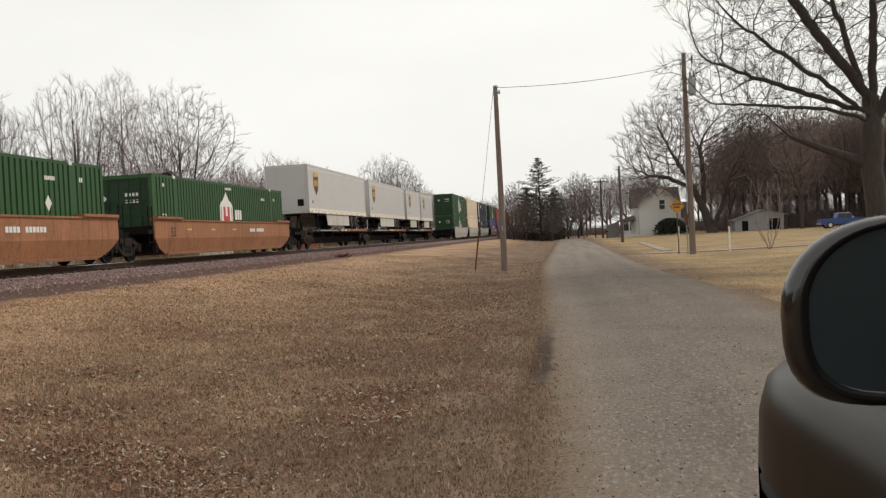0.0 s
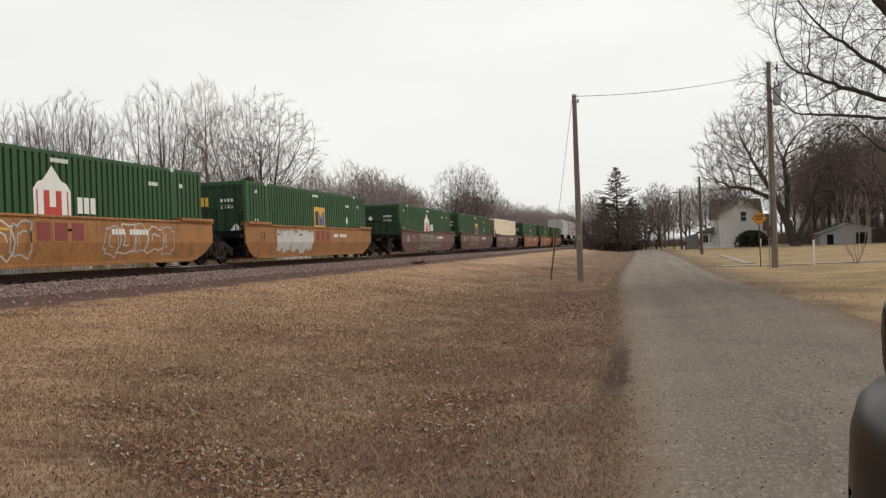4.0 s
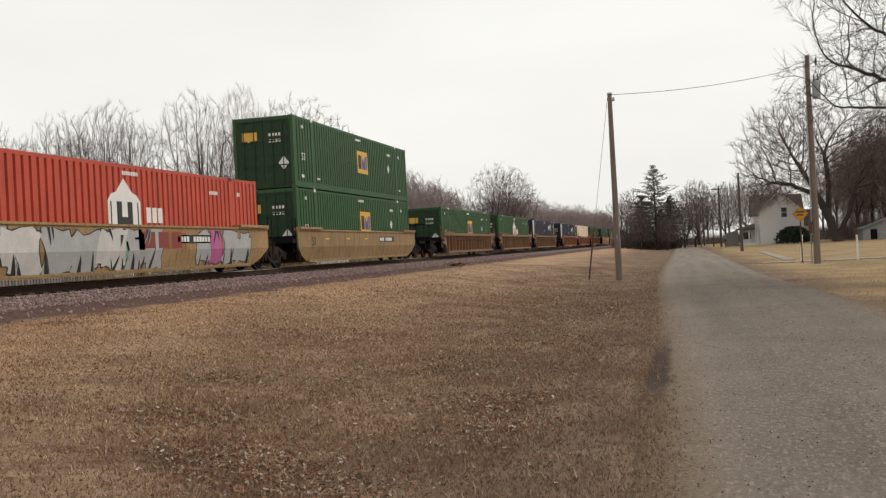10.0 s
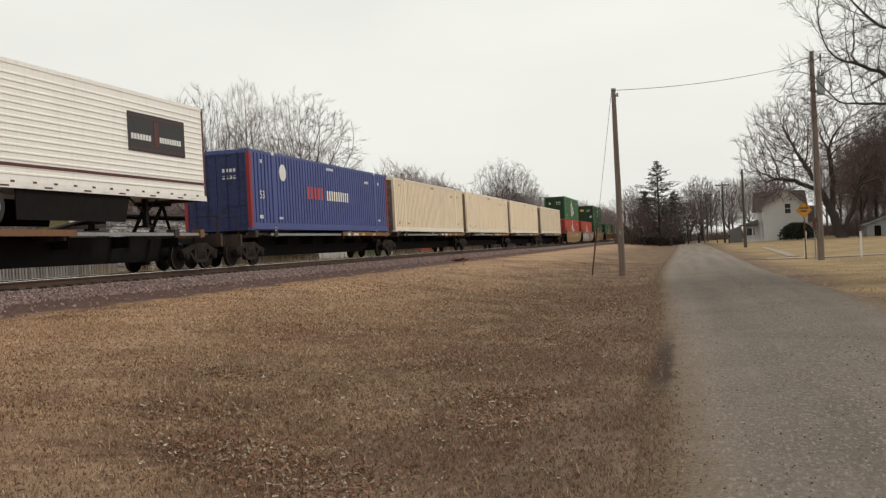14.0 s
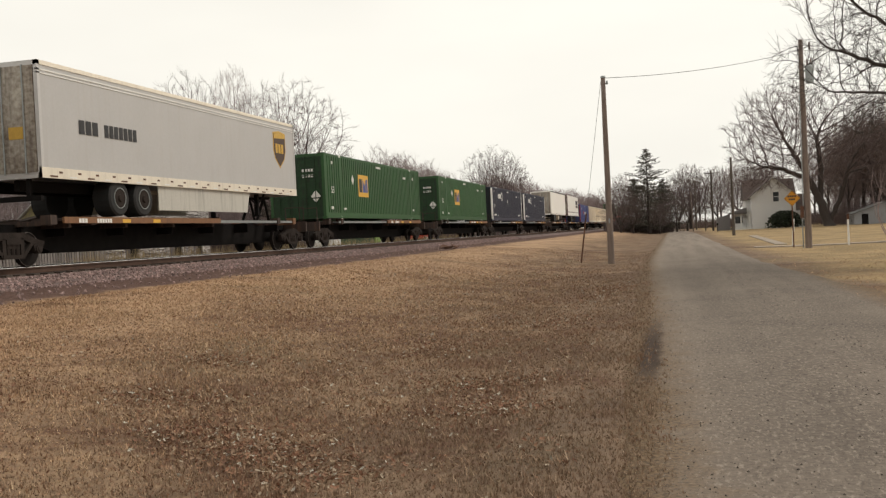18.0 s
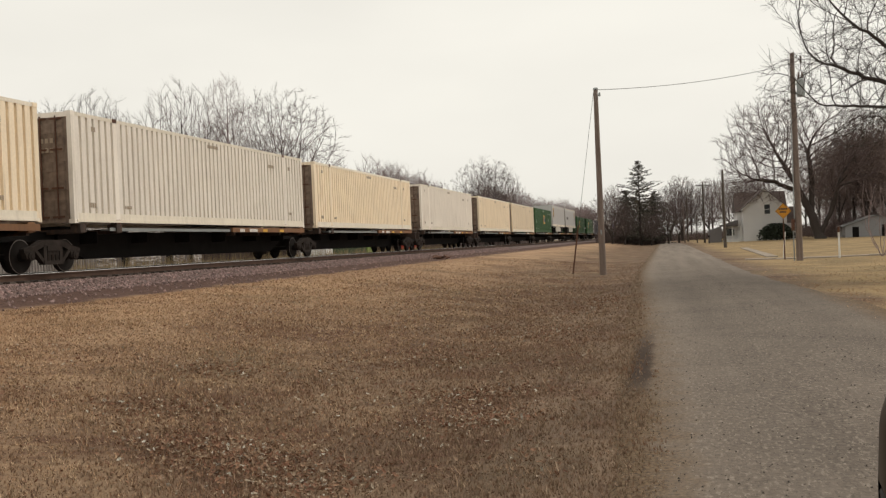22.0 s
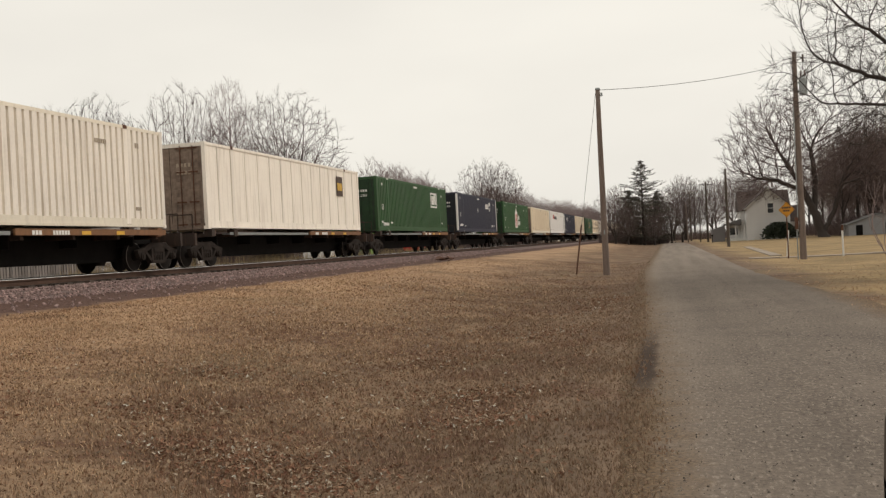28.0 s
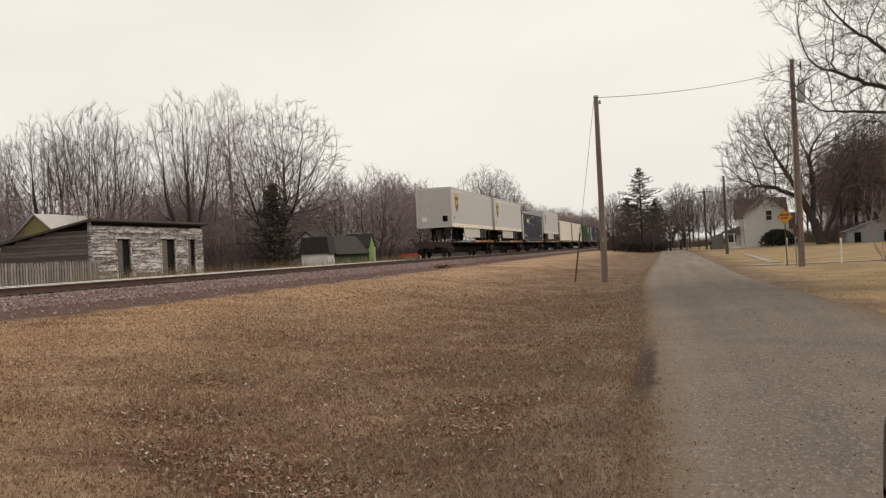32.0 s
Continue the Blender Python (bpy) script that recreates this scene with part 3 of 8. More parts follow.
# ---- track ----
def build_track():
    t = thing("railway_track", pose(TX, 0, RZ), "single railway track on grey-pink ballast", "track", kind="structure")
    # ballast bed
    b = Build()
    prof = [(-3.1, -0.75), (2.7, -0.75), (2.55, -0.45), (1.75, -0.23), (-1.75, -0.23), (-3.0, -0.45)]
    b.prism(prof, 1, -1400, 2400)
    part("ballast_bed", b, mat("ballast", (0.19, 0.13, 0.12), (0.07, 0.047, 0.043), 0.95, 0, 14, 26, 1.0, 0.05, amount=1.0), t, "grey-pink crushed stone ballast")
    for sx in (-1, 1):
        b = Build()
        c = sx * 0.755
        b.box((c - 0.068, -1400, -0.165), (c + 0.068, 2400, -0.15))
        b.box((c - 0.012, -1400, -0.15), (c + 0.012, 2400, -0.04))
        b.prism([(c - 0.036, -0.052), (c + 0.036, -0.052), (c + 0.037, -0.017), (c - 0.037, -0.017)], 1, -1400, 2400)
        b.prism([(c - 0.037, -0.017), (c + 0.037, -0.017), (c + 0.034, -0.006), (c + 0.024, 0.0), (c - 0.024, 0.0), (c - 0.034, -0.006)], 1, -1400, 2400, 1)
        part("rail", b, ["rail", "rail_top"], t, "rusty steel rail with a bright head")
    b = Build().box((-1.3, -0.11, -0.33), (1.3, 0.11, -0.165))
    first = part("tie", b, "tie", t, at=pose(0, 14, 0))
    for k in range(1, 200):
        again(first, t, pose(random.uniform(-0.03, 0.03), 14 + 0.5 * k, random.uniform(-0.01, 0.008), 0, 0, random.uniform(-0.6, 0.6)))
    b = Build()
    for k in range(500):
        y = 114 + 0.5 * k
        b.box((-1.3, y - 0.11, -0.33), (1.3, y + 0.11, -0.165))
    for k in range(60):
        y = 13.5 - 0.5 * k
        b.box((-1.3, y - 0.11, -0.33), (1.3, y + 0.11, -0.165))
    tagged(part("far_ties", b, "tie", t), kind="stuff")
    # loose stones on the near shoulder
    b = Build()
    rs = random.Random(5)
    for k in range(16000):
        y = 13 + 75 * rs.random() ** 1.6
        pick = rs.random()
        x = rs.uniform(0.9, 2.75) if pick < 0.82 else (rs.uniform(-1.2, 0.9) if pick < 0.95 else 2.7 + 1.5 * rs.random() ** 2)
        if abs(abs(x) - 0.755) < 0.12:
            continue
        z = -0.235 if x < 1.75 else (-0.225 - (x - 1.75) * 0.27 if x < 2.6 else land(TX + x, y) - RZ + 0.01)
        s = rs.uniform(0.025, 0.055)
        q = Matrix.Rotation(rs.uniform(0, 6), 3, Vector((rs.random(), rs.random(), rs.random() + 0.1)))
        pts = [q @ Vector(p) * s for p in ((1, 0, 0), (-1, 0.2, 0), (0.1, 1, 0.1), (0, -1, 0), (0.2, 0, 0.8), (0, 0.1, -0.8))]
        i = len(b.v)
        b.v += [(x + p.x, y + p.y, z + p.z) for p in pts]
        for f in ((0, 2, 4), (2, 1, 4), (1, 3, 4), (3, 0, 4), (2, 0, 5), (1, 2, 5), (3, 1, 5), (0, 3, 5)):
            b.f.append(tuple(i + k2 for k2 in f))
            b.m.append(0)
    tagged(part("ballast_stones", b, "stone", t, "loose crushed stones"), kind="stuff")


build_track()


# ---- the train ----
SPEED = 32.0
TRAIN = []                     # (thing, position along the track at the start)
CL, CW, CH = 16.15, 1.295, 2.9


def paint(name, col, streak=GRIME, rough=0.55, dull=0.78):
    return mat(name, col, tuple(c * dull for c in col), rough, 0, 0.9, 14, 0.04, 0.004, streak=streak, per_object=0.1)


P = {
    "green": paint("green_container_paint", (0.016, 0.082, 0.017)),
    "bright_green": paint("bright_green_container_paint", (0.03, 0.15, 0.04)),
    "navy": paint("navy_container_paint", (0.014, 0.016, 0.04)),
    "blue": paint("blue_container_paint", (0.06, 0.085, 0.27)),
    # these four door paints carry the shade of the car gaps, besides grime
    "green_door": mat("grimy_green_door", (0.012, 0.05, 0.014), (0.007, 0.024, 0.009), 0.75, 0, 1.3, 8, 0.06, streak=(0.018, 0.015, 0.011, 0.7)),
    "navy_door": mat("grimy_navy_door", (0.01, 0.012, 0.02), (0.006, 0.007, 0.01), 0.75, 0, 1.3, 8, 0.06, streak=(0.018, 0.015, 0.013, 0.6)),
    "blue_door": mat("grimy_blue_door", (0.035, 0.048, 0.15), (0.02, 0.027, 0.08), 0.75, 0, 1.3, 8, 0.06, streak=(0.02, 0.018, 0.016, 0.6)),
    "red_door": mat("grimy_red_door", (0.33, 0.045, 0.028), (0.2, 0.03, 0.022), 0.75, 0, 1.3, 8, 0.06, streak=(0.03, 0.02, 0.016, 0.7)),
    "beige": paint("beige_container_paint", (0.88, 0.745, 0.56), (0.36, 0.25, 0.16, 0.45), 0.6, 0.88),
    "cream": paint("cream_container_paint", (0.88, 0.815, 0.73), (0.35, 0.27, 0.2, 0.4), 0.6, 0.9),
    "white": paint("white_container_paint", (0.8, 0.78, 0.76), (0.4, 0.35, 0.3, 0.3), 0.55, 0.93),
    "red": paint("red_container_paint", (0.55, 0.075, 0.04), GRIME),
    "silver": paint("silver_trailer_skin", (0.52, 0.508, 0.5), (0.42, 0.38, 0.33, 0.22), 0.45, 0.93),
    "reefer": paint("white_trailer_skin", (0.9, 0.875, 0.83), (0.5, 0.45, 0.4, 0.2), 0.45, 0.95),
    "well_orange": paint("orange_brown_car_paint", (0.36, 0.15, 0.065), RUSTY, 0.7, 0.6),
    "well_yellow": paint("yellow_orange_car_paint", (0.42, 0.185, 0.055), RUSTY, 0.7, 0.6),
    "well_purple": paint("maroon_brown_car_paint", (0.15, 0.075, 0.062), RUSTY, 0.7, 0.6),
    "well_red": paint("faded_red_oxide_car_paint", (0.34, 0.13, 0.065), RUSTY, 0.7, 0.6),
    "well_brown": paint("rusty_brown_car_paint", (0.27, 0.145, 0.075), RUSTY, 0.7, 0.6),
    "well_tan": paint("tan_car_paint", (0.37, 0.235, 0.105), RUSTY, 0.7, 0.6),
    "spine": paint("rusty_spine_car_paint", (0.04, 0.024, 0.018), RUSTY, 0.8),
    "deck_edge": paint("orange_deck_edge_paint", (0.21, 0.1, 0.046), RUSTY, 0.8),
    "skirt": paint("pale_grey_skirt", (0.52, 0.5, 0.45), GRIME, 0.6, 0.9),
    "dark_red": paint("dark_red_post_paint", (0.32, 0.022, 0.025), GRIME),
    "maroon": paint("maroon_trim_paint", (0.1, 0.022, 0.022), GRIME, 0.6),
    "rail_cream": paint("cream_rail_paint", (0.82, 0.75, 0.63), (0.4, 0.33, 0.26, 0.3), 0.55, 0.9),
    "worn_door": mat("worn_pale_door", (0.5, 0.46, 0.4), (0.16, 0.12, 0.09), 0.8, 0, 1.1, 9, 0.06, streak=(0.05, 0.035, 0.03, 0.7)),
    "dirty_door": mat("grimy_door", (0.27, 0.2, 0.155), (0.13, 0.092, 0.07), 0.8, 0, 1.2, 7, 0.1, streak=(0.045, 0.03, 0.023, 0.6)),
}
GRAF = [mat("spray_paint_" + k, c, None, 0.6, 0, 3, 30, 0) for k, c in
        (("silver", (0.42, 0.42, 0.42)), ("white", (0.6, 0.58, 0.55)), ("brick_red", (0.3, 0.06, 0.045)), ("pale_green", (0.33, 0.42, 0.28)), ("black", (0.03, 0.03, 0.03)), ("yellow", (0.6, 0.42, 0.08)), ("pink", (0.5, 0.12, 0.3)), ("mint", (0.22, 0.42, 0.3)))]


def slab(b, y0, y1, z0, z1, x=CW + 0.006, m=0, t=0.004):
    b.box((x, y0, z0), (x + t, y1, z1), m)


def letters(b, y0, z0, n, h, w=None, gap=0.35, x=CW + 0.006, m=0):
    """A row of plain bars of the size of n letters."""
    w = w or h * 0.6
    for k in range(n):
        y = y0 + k * w * (1 + gap)
        slab(b, y, y + w, z0, z0 + h, x, m)


def poly(b, pts, x=CW + 0.006, m=0, t=0.004):
    b.prism([(y, z) for y, z in pts], 0, x, x + t, m)


def diamond(b, y, z, r, x=CW + 0.006, m=0):
    poly(b, [(y - r * 0.75, z), (y, z - r), (y + r * 0.75, z), (y, z + r)], x, m)


def digits(text, size, parent, m, mats, label):
    cu = bpy.data.curves.new("digits", "FONT")
    cu.body, cu.size, cu.extrude = text, size, 0.003
    tmp = bpy.data.objects.new("digits", cu)
    scene.collection.objects.link(tmp)
    me = bpy.data.meshes.new_from_object(tmp.evaluated_get(bpy.context.evaluated_depsgraph_get()))
    bpy.data.objects.remove(tmp)
    me.materials.clear()
    me.materials.append(M[mats])
    ob = new("painted_number", me)
    ob.parent, ob.matrix_basis = parent, m
    return tagged(ob, label)


def box_side(b, pitch, depth, z0, z1, y0, y1, m=0, flat=0.72, sides=(1, -1)):
    for sx in sides:
        pts, y = [], y0
        n = max(1, round((y1 - y0) / pitch))
        p = (y1 - y0) / n
        s = 0.07
        for k in range(n):
            o = y0 + k * p
            pts += [(sx * CW, o), (sx * CW, o + p * (flat - s)), (sx * (CW - depth), o + p * flat), (sx * (CW - depth), o + p * (1 - s))]
        pts.append((sx * CW, y1))
        b.strip(pts if sx > 0 else pts[::-1], z0, z1, m)


def container(kind, skin, label, pitch=0.28, depth=0.065, rail="same", posts=None, logo="", dirty=False, group="containers"):
    root = thing("container", Matrix(), label, "container", group)
    body = P[skin]
    railm = body if rail == "same" else P[rail]
    rail_h = 0.27
    # coloured boxes get the door paints with end shade mixed in
    doorm = P["dirty_door"] if dirty else P.get({"green": "green_door", "bright_green": "green_door", "navy": "navy_door", "blue": "blue_door", "red": "red_door"}.get(skin, ""), body)
    for sx in (1, -1):
        b = Build()
        if kind == "ribbed":
            x0, x1 = sorted((sx * 1.25, sx * 1.27))
            w = part("side_wall", b.box((x0, 0.05, 0.1), (x1, CL - 0.05, CH - 0.05)), body, root)
            rib = None
            for k in range(14):
                m = pose(0, 0.9 + k * 1.1, 0)
                if rib is None:
                    x0, x1 = sorted((sx * 1.27, sx * CW))
                    rib = part("side_post", Build().box((x0, 0, 0.15), (x1, 0.08, CH - 0.08)), body, w, at=m)
                else:
                    again(rib, w, m)
        else:
            for a, c in ((0.16, 1.93), (2.13, CL - 2.13), (CL - 1.93, CL - 0.16)):
                box_side(b, pitch, depth, rail_h, CH - 0.1, a, c, sides=(sx,))
            part("side_wall", b, body, root)
    b = Build()
    top, i = [(0.04, CH - 0.03)], 0
    for k in range(26):
        y = 0.35 + k * 0.6
        top += [(y, CH - 0.03), (y + 0.05, CH - 0.005), (y + 0.28, CH - 0.005), (y + 0.33, CH - 0.03)]
    top.append((CL - 0.04, CH - 0.03))
    for y, z in top:
        b.v += [(-CW + 0.06, y, z), (CW - 0.06, y, z)]
    b.f = [(2 * k, 2 * k + 1, 2 * k + 3, 2 * k + 2) for k in range(len(top) - 1)]
    b.m = [0] * len(b.f)
    part("roof", b, body, root)
    part("floor", Build().box((-CW + 0.06, 0.08, 0.12), (CW - 0.06, CL - 0.09, 0.2)), body, root)
    part("front_wall", Build().box((-CW + 0.13, CL - 0.08, 0.2), (CW - 0.13, CL - 0.03, CH - 0.08)), body, root)
    for sx in (1, -1):
        x0, x1 = sorted((sx * (CW - 0.09), sx * (CW + 0.003)))
        part("bottom_rail", Build().box((x0, 0.1, 0.1), (x1, CL - 0.1, rail_h)).box((min(x0, x0 + sx * 0.02), 0.1, 0.03), (max(x1, x1 + sx * 0.02), CL - 0.1, 0.1)), railm, root)
        part("top_rail", Build().box((x0, 0.1, CH - 0.1), (x1, CL - 0.1, CH - 0.005)), railm, root)
    postm = P[posts] if posts else body
    for k, (y0, y1) in enumerate(((0.0, 0.17), (1.93, 2.13), (CL - 2.13, CL - 1.93), (CL - 0.17, CL))):
        for sx in (1, -1):
            x0, x1 = sorted((sx * (CW - 0.12), sx * (CW + 0.006)))
            part("corner_post" if k in (0, 3) else "lifting_post", Build().box((x0, y0, 0.0), (x1, y1, CH)), postm if k in (0, 3) else body, root)
            for z in (0.0, CH - 0.1):
                x0, x1 = sorted((sx * (CW - 0.16), sx * (CW + 0.012)))
                c = Build().box((x0, y0 - (0.005 if k == 0 else 0), z), (x1, y1 + (0.005 if k == 3 else 0), z + 0.11))
                if sx > 0:
                    part("corner_casting", c, ("white" if k in (1, 2) else body) if skin in ("green", "navy", "blue", "bright_green") else (body if k in (0, 3) else "rust"), root)
    # rear doors
    for sx in (1, -1):
        b = Build()
        x0, x1 = sorted((sx * 0.01, sx * (CW - 0.13)))
        b.box((x0, 0.02, 0.2), (x1, 0.06, CH - 0.14))
        d = part("door", b, doorm, root)
        pn = part("door_panel", Build().box((x0 + 0.08, 0.008, 0), (x1 - 0.08, 0.02, 0.26)), doorm, d, at=pose(0, 0, 0.35))
        for k in range(1, 5):
            again(pn, d, pose(0, 0, 0.35 + k * 0.5))
        for u in (0.3, 0.75):
            x = sx * (0.1 + u)
            b = Build().tube((x, -0.012, 0.12), (x, -0.012, CH - 0.1), 0.02, 0.02, 6)
            for z in (0.15, 0.9, 1.9, CH - 0.2):
                b.box((x - 0.17, -0.02, z), (x + 0.17, 0.008, z + 0.05))
            part("lock_rod", b, "rust" if dirty else doorm, d)
    part("door_sill", Build().box((-CW + 0.1, 0.0, 0.02), (CW - 0.1, 0.12, 0.2)), doorm, root)
    part("door_header", Build().box((-CW + 0.1, 0.0, CH - 0.14), (CW - 0.1, 0.12, CH - 0.01)), body, root)
    # markings
    dark = skin in ("green", "bright_green", "navy", "blue", "red")
    ink = "white" if dark else "faint_ink"
    b = Build()
    letters(b, 7.6, 2.6, 9, 0.11)
    letters(b, 12.6, 2.28, 6, 0.12)
    letters(b, 14.6, 2.3, 2, 0.14)
    letters(b, 0.7, 0.42, 3, 0.13)
    letters(b, 2.4, 0.42, 5, 0.09)
    letters(b, 14.5, 0.5, 4, 0.1)
    letters(b, 0.9, 2.45, 2, 0.13)
    if kind != "ribbed":
        part("stencilled_markings", b, ink, root, "small painted markings")["kind"] = "stuff"
    b = Build()
    for k in range(4):
        x = 0.25 + k * 0.14
        b.box((x, -0.004, 2.1), (x + 0.09, 0.006, 2.22))
        b.box((x, -0.004, 1.85), (x + 0.09, 0.006, 1.97))
    part("door_markings", b, ink, root)["kind"] = "stuff"
    if dark:
        digits("53", 0.42, root, pose(CW + 0.014, 0.75, 1.15, 90, 0, 90), "white", "white painted length figure")
    b = Build()
    if logo in ("panel", "panel_rear"):
        o = 0.0 if logo == "panel" else -3.15
        slab(b, o + 7.75, o + 9.3, 1.08, 2.15)
        letters(b, o + 7.9, 1.3, 1, 0.65, 0.42, x=CW + 0.012, m=1)
        poly(b, [(o + p, q) for p, q in ((8.42, 1.3), (8.52, 1.3), (8.66, 1.65), (8.8, 1.3), (8.9, 1.3), (8.9, 1.95), (8.66, 1.6), (8.42, 1.95))], CW + 0.012, 2)
        letters(b, o + 8.96, 1.3, 1, 0.65, 0.22, x=CW + 0.012, m=2)
        part("logo_panel", b, ["orange_decal", "ink", "blue_decal"], root, "orange and blue company emblem")
        b = Build()
        diamond(b, 12.75 if logo == "panel" else 3.8, 1.6 if logo == "panel" else 1.85, 0.24)
        part("placard", b, "white", root)
        b = Build().box((-0.9, -0.006, 1.9), (-0.25, 0.004, 2.3))
        part("door_emblem", b, "orange_decal", root)
        b = Build().prism([(0.62, 1.0), (0.85, 0.72), (1.08, 1.0), (0.85, 1.28)], 1, -0.006, 0.004)
        part("door_placard", b, "white", root)
    elif logo == "house":
        c, red = 6.85, "ink" if skin == "red" else "red_decal"
        poly(b, [(c, 0.5), (c + 1.6, 0.5), (c + 1.6, 1.88), (c + 1.42, 2.06), (c + 1.2, 2.12), (c + 0.8, 2.5), (c + 0.4, 2.12), (c + 0.18, 2.06), (c, 1.88)])
        part("emblem", b, "white", root, "white gabled tower emblem")
        b = Build()
        for y0, y1 in ((c + 0.12, c + 0.17), (c + 1.43, c + 1.48)):
            slab(b, y0, y1, 0.6, 1.86, CW + 0.012)
        for y0 in (c + 0.42, c + 0.94):
            slab(b, y0, y0 + 0.24, 0.6, 1.86, CW + 0.012)
        slab(b, c + 0.66, c + 0.94, 1.2, 1.44, CW + 0.012)
        part("emblem_stripes", b, red, root)
        b = Build()
        letters(b, 8.75, 1.3, 3, 0.44, 0.24, 0.3)
        letters(b, 8.6, 0.76, 5, 0.4, 0.24, 0.3)
        tagged(part("lettering", b, "white", root), kind="stuff")
        b = Build().prism([(-0.75, 2.05), (-0.6, 1.9), (-0.45, 2.05), (-0.6, 2.2)], 1, -0.006, 0.004)
        part("door_emblem", b, "white", root)
    elif logo in ("star_rear", "star_front"):
        c = 2.9 if logo == "star_rear" else 11.0
        letters(b, c, 1.95, 4, 0.4, 0.27, 0.25)
        for k in range(8):
            a0, a1 = radians(k * 45 + 6), radians(k * 45 + 39)
            o, r0, r1 = (c + 1.85, 2.15), 0.24, 0.4
            poly(b, [(o[0] + r0 * math.cos(a0), o[1] + r0 * math.sin(a0)), (o[0] + r1 * math.cos(a0), o[1] + r1 * math.sin(a0)),
                     (o[0] + r1 * math.cos(a1), o[1] + r1 * math.sin(a1)), (o[0] + r0 * math.cos(a1), o[1] + r0 * math.sin(a1))])
        diamond(b, 7.7, 1.75, 0.2)
        letters(b, 0.9, 0.45, 7, 0.16)
        letters(b, 13.6, 0.45, 5, 0.16)
        tagged(part("lettering", b, "white", root, "white company lettering and ring"), kind="stuff")
        b = Build().box((-0.9, -0.006, 1.7), (-0.2, 0.004, 1.85))
        part("door_lettering", b, "white", root)
    elif logo == "stack":
        letters(b, 5.3, 1.3, 5, 0.5, 0.22, 0.75)
        letters(b, 7.5, 1.3, 10, 0.42, 0.17, 0.65, m=1)
        for k in range(10):
            a0, a1 = radians(k * 36), radians(k * 36 + 36)
            poly(b, [(2.9, 2.2), (2.9 + 0.33 * math.cos(a0), 2.2 + 0.33 * math.sin(a0)), (2.9 + 0.33 * math.cos(a1), 2.2 + 0.33 * math.sin(a1))], m=1)
        tagged(part("lettering", b, ["red_decal", "white"], root, "red and white company lettering"), kind="stuff")
    elif logo == "logistics":
        letters(b, 3.1, 1.9, 3, 0.55, 0.4, 0.2)
        letters(b, 4.65, 1.85, 9, 0.42, 0.22, 0.3, m=1)
        tagged(part("lettering", b, ["red_decal", "ink"], root, "red and black company lettering"), kind="stuff")
    elif logo == "frame":
        for a, c in (((11.7, 1.55), (11.82, 2.5)), ((13.3, 1.55), (13.42, 2.5)), ((11.7, 2.4), (13.42, 2.5)), ((11.7, 1.55), (13.42, 1.65))):
            slab(b, a[0], c[0], a[1], c[1])
        letters(b, 11.95, 1.75, 3, 0.55, 0.34, 0.2, x=CW + 0.012)
        letters(b, 1.0, 0.3, 8, 0.16)
        part("emblem", b, "white", root, "white square emblem")
    elif logo == "square":
        slab(b, 12.9, 13.75, 1.6, 2.5, m=0)
        slab(b, 13.0, 13.65, 1.85, 2.2, CW + 0.012, 1)
        part("emblem", b, ["brown_decal", "gold"], root, "faded brown and gold square emblem")
    return root


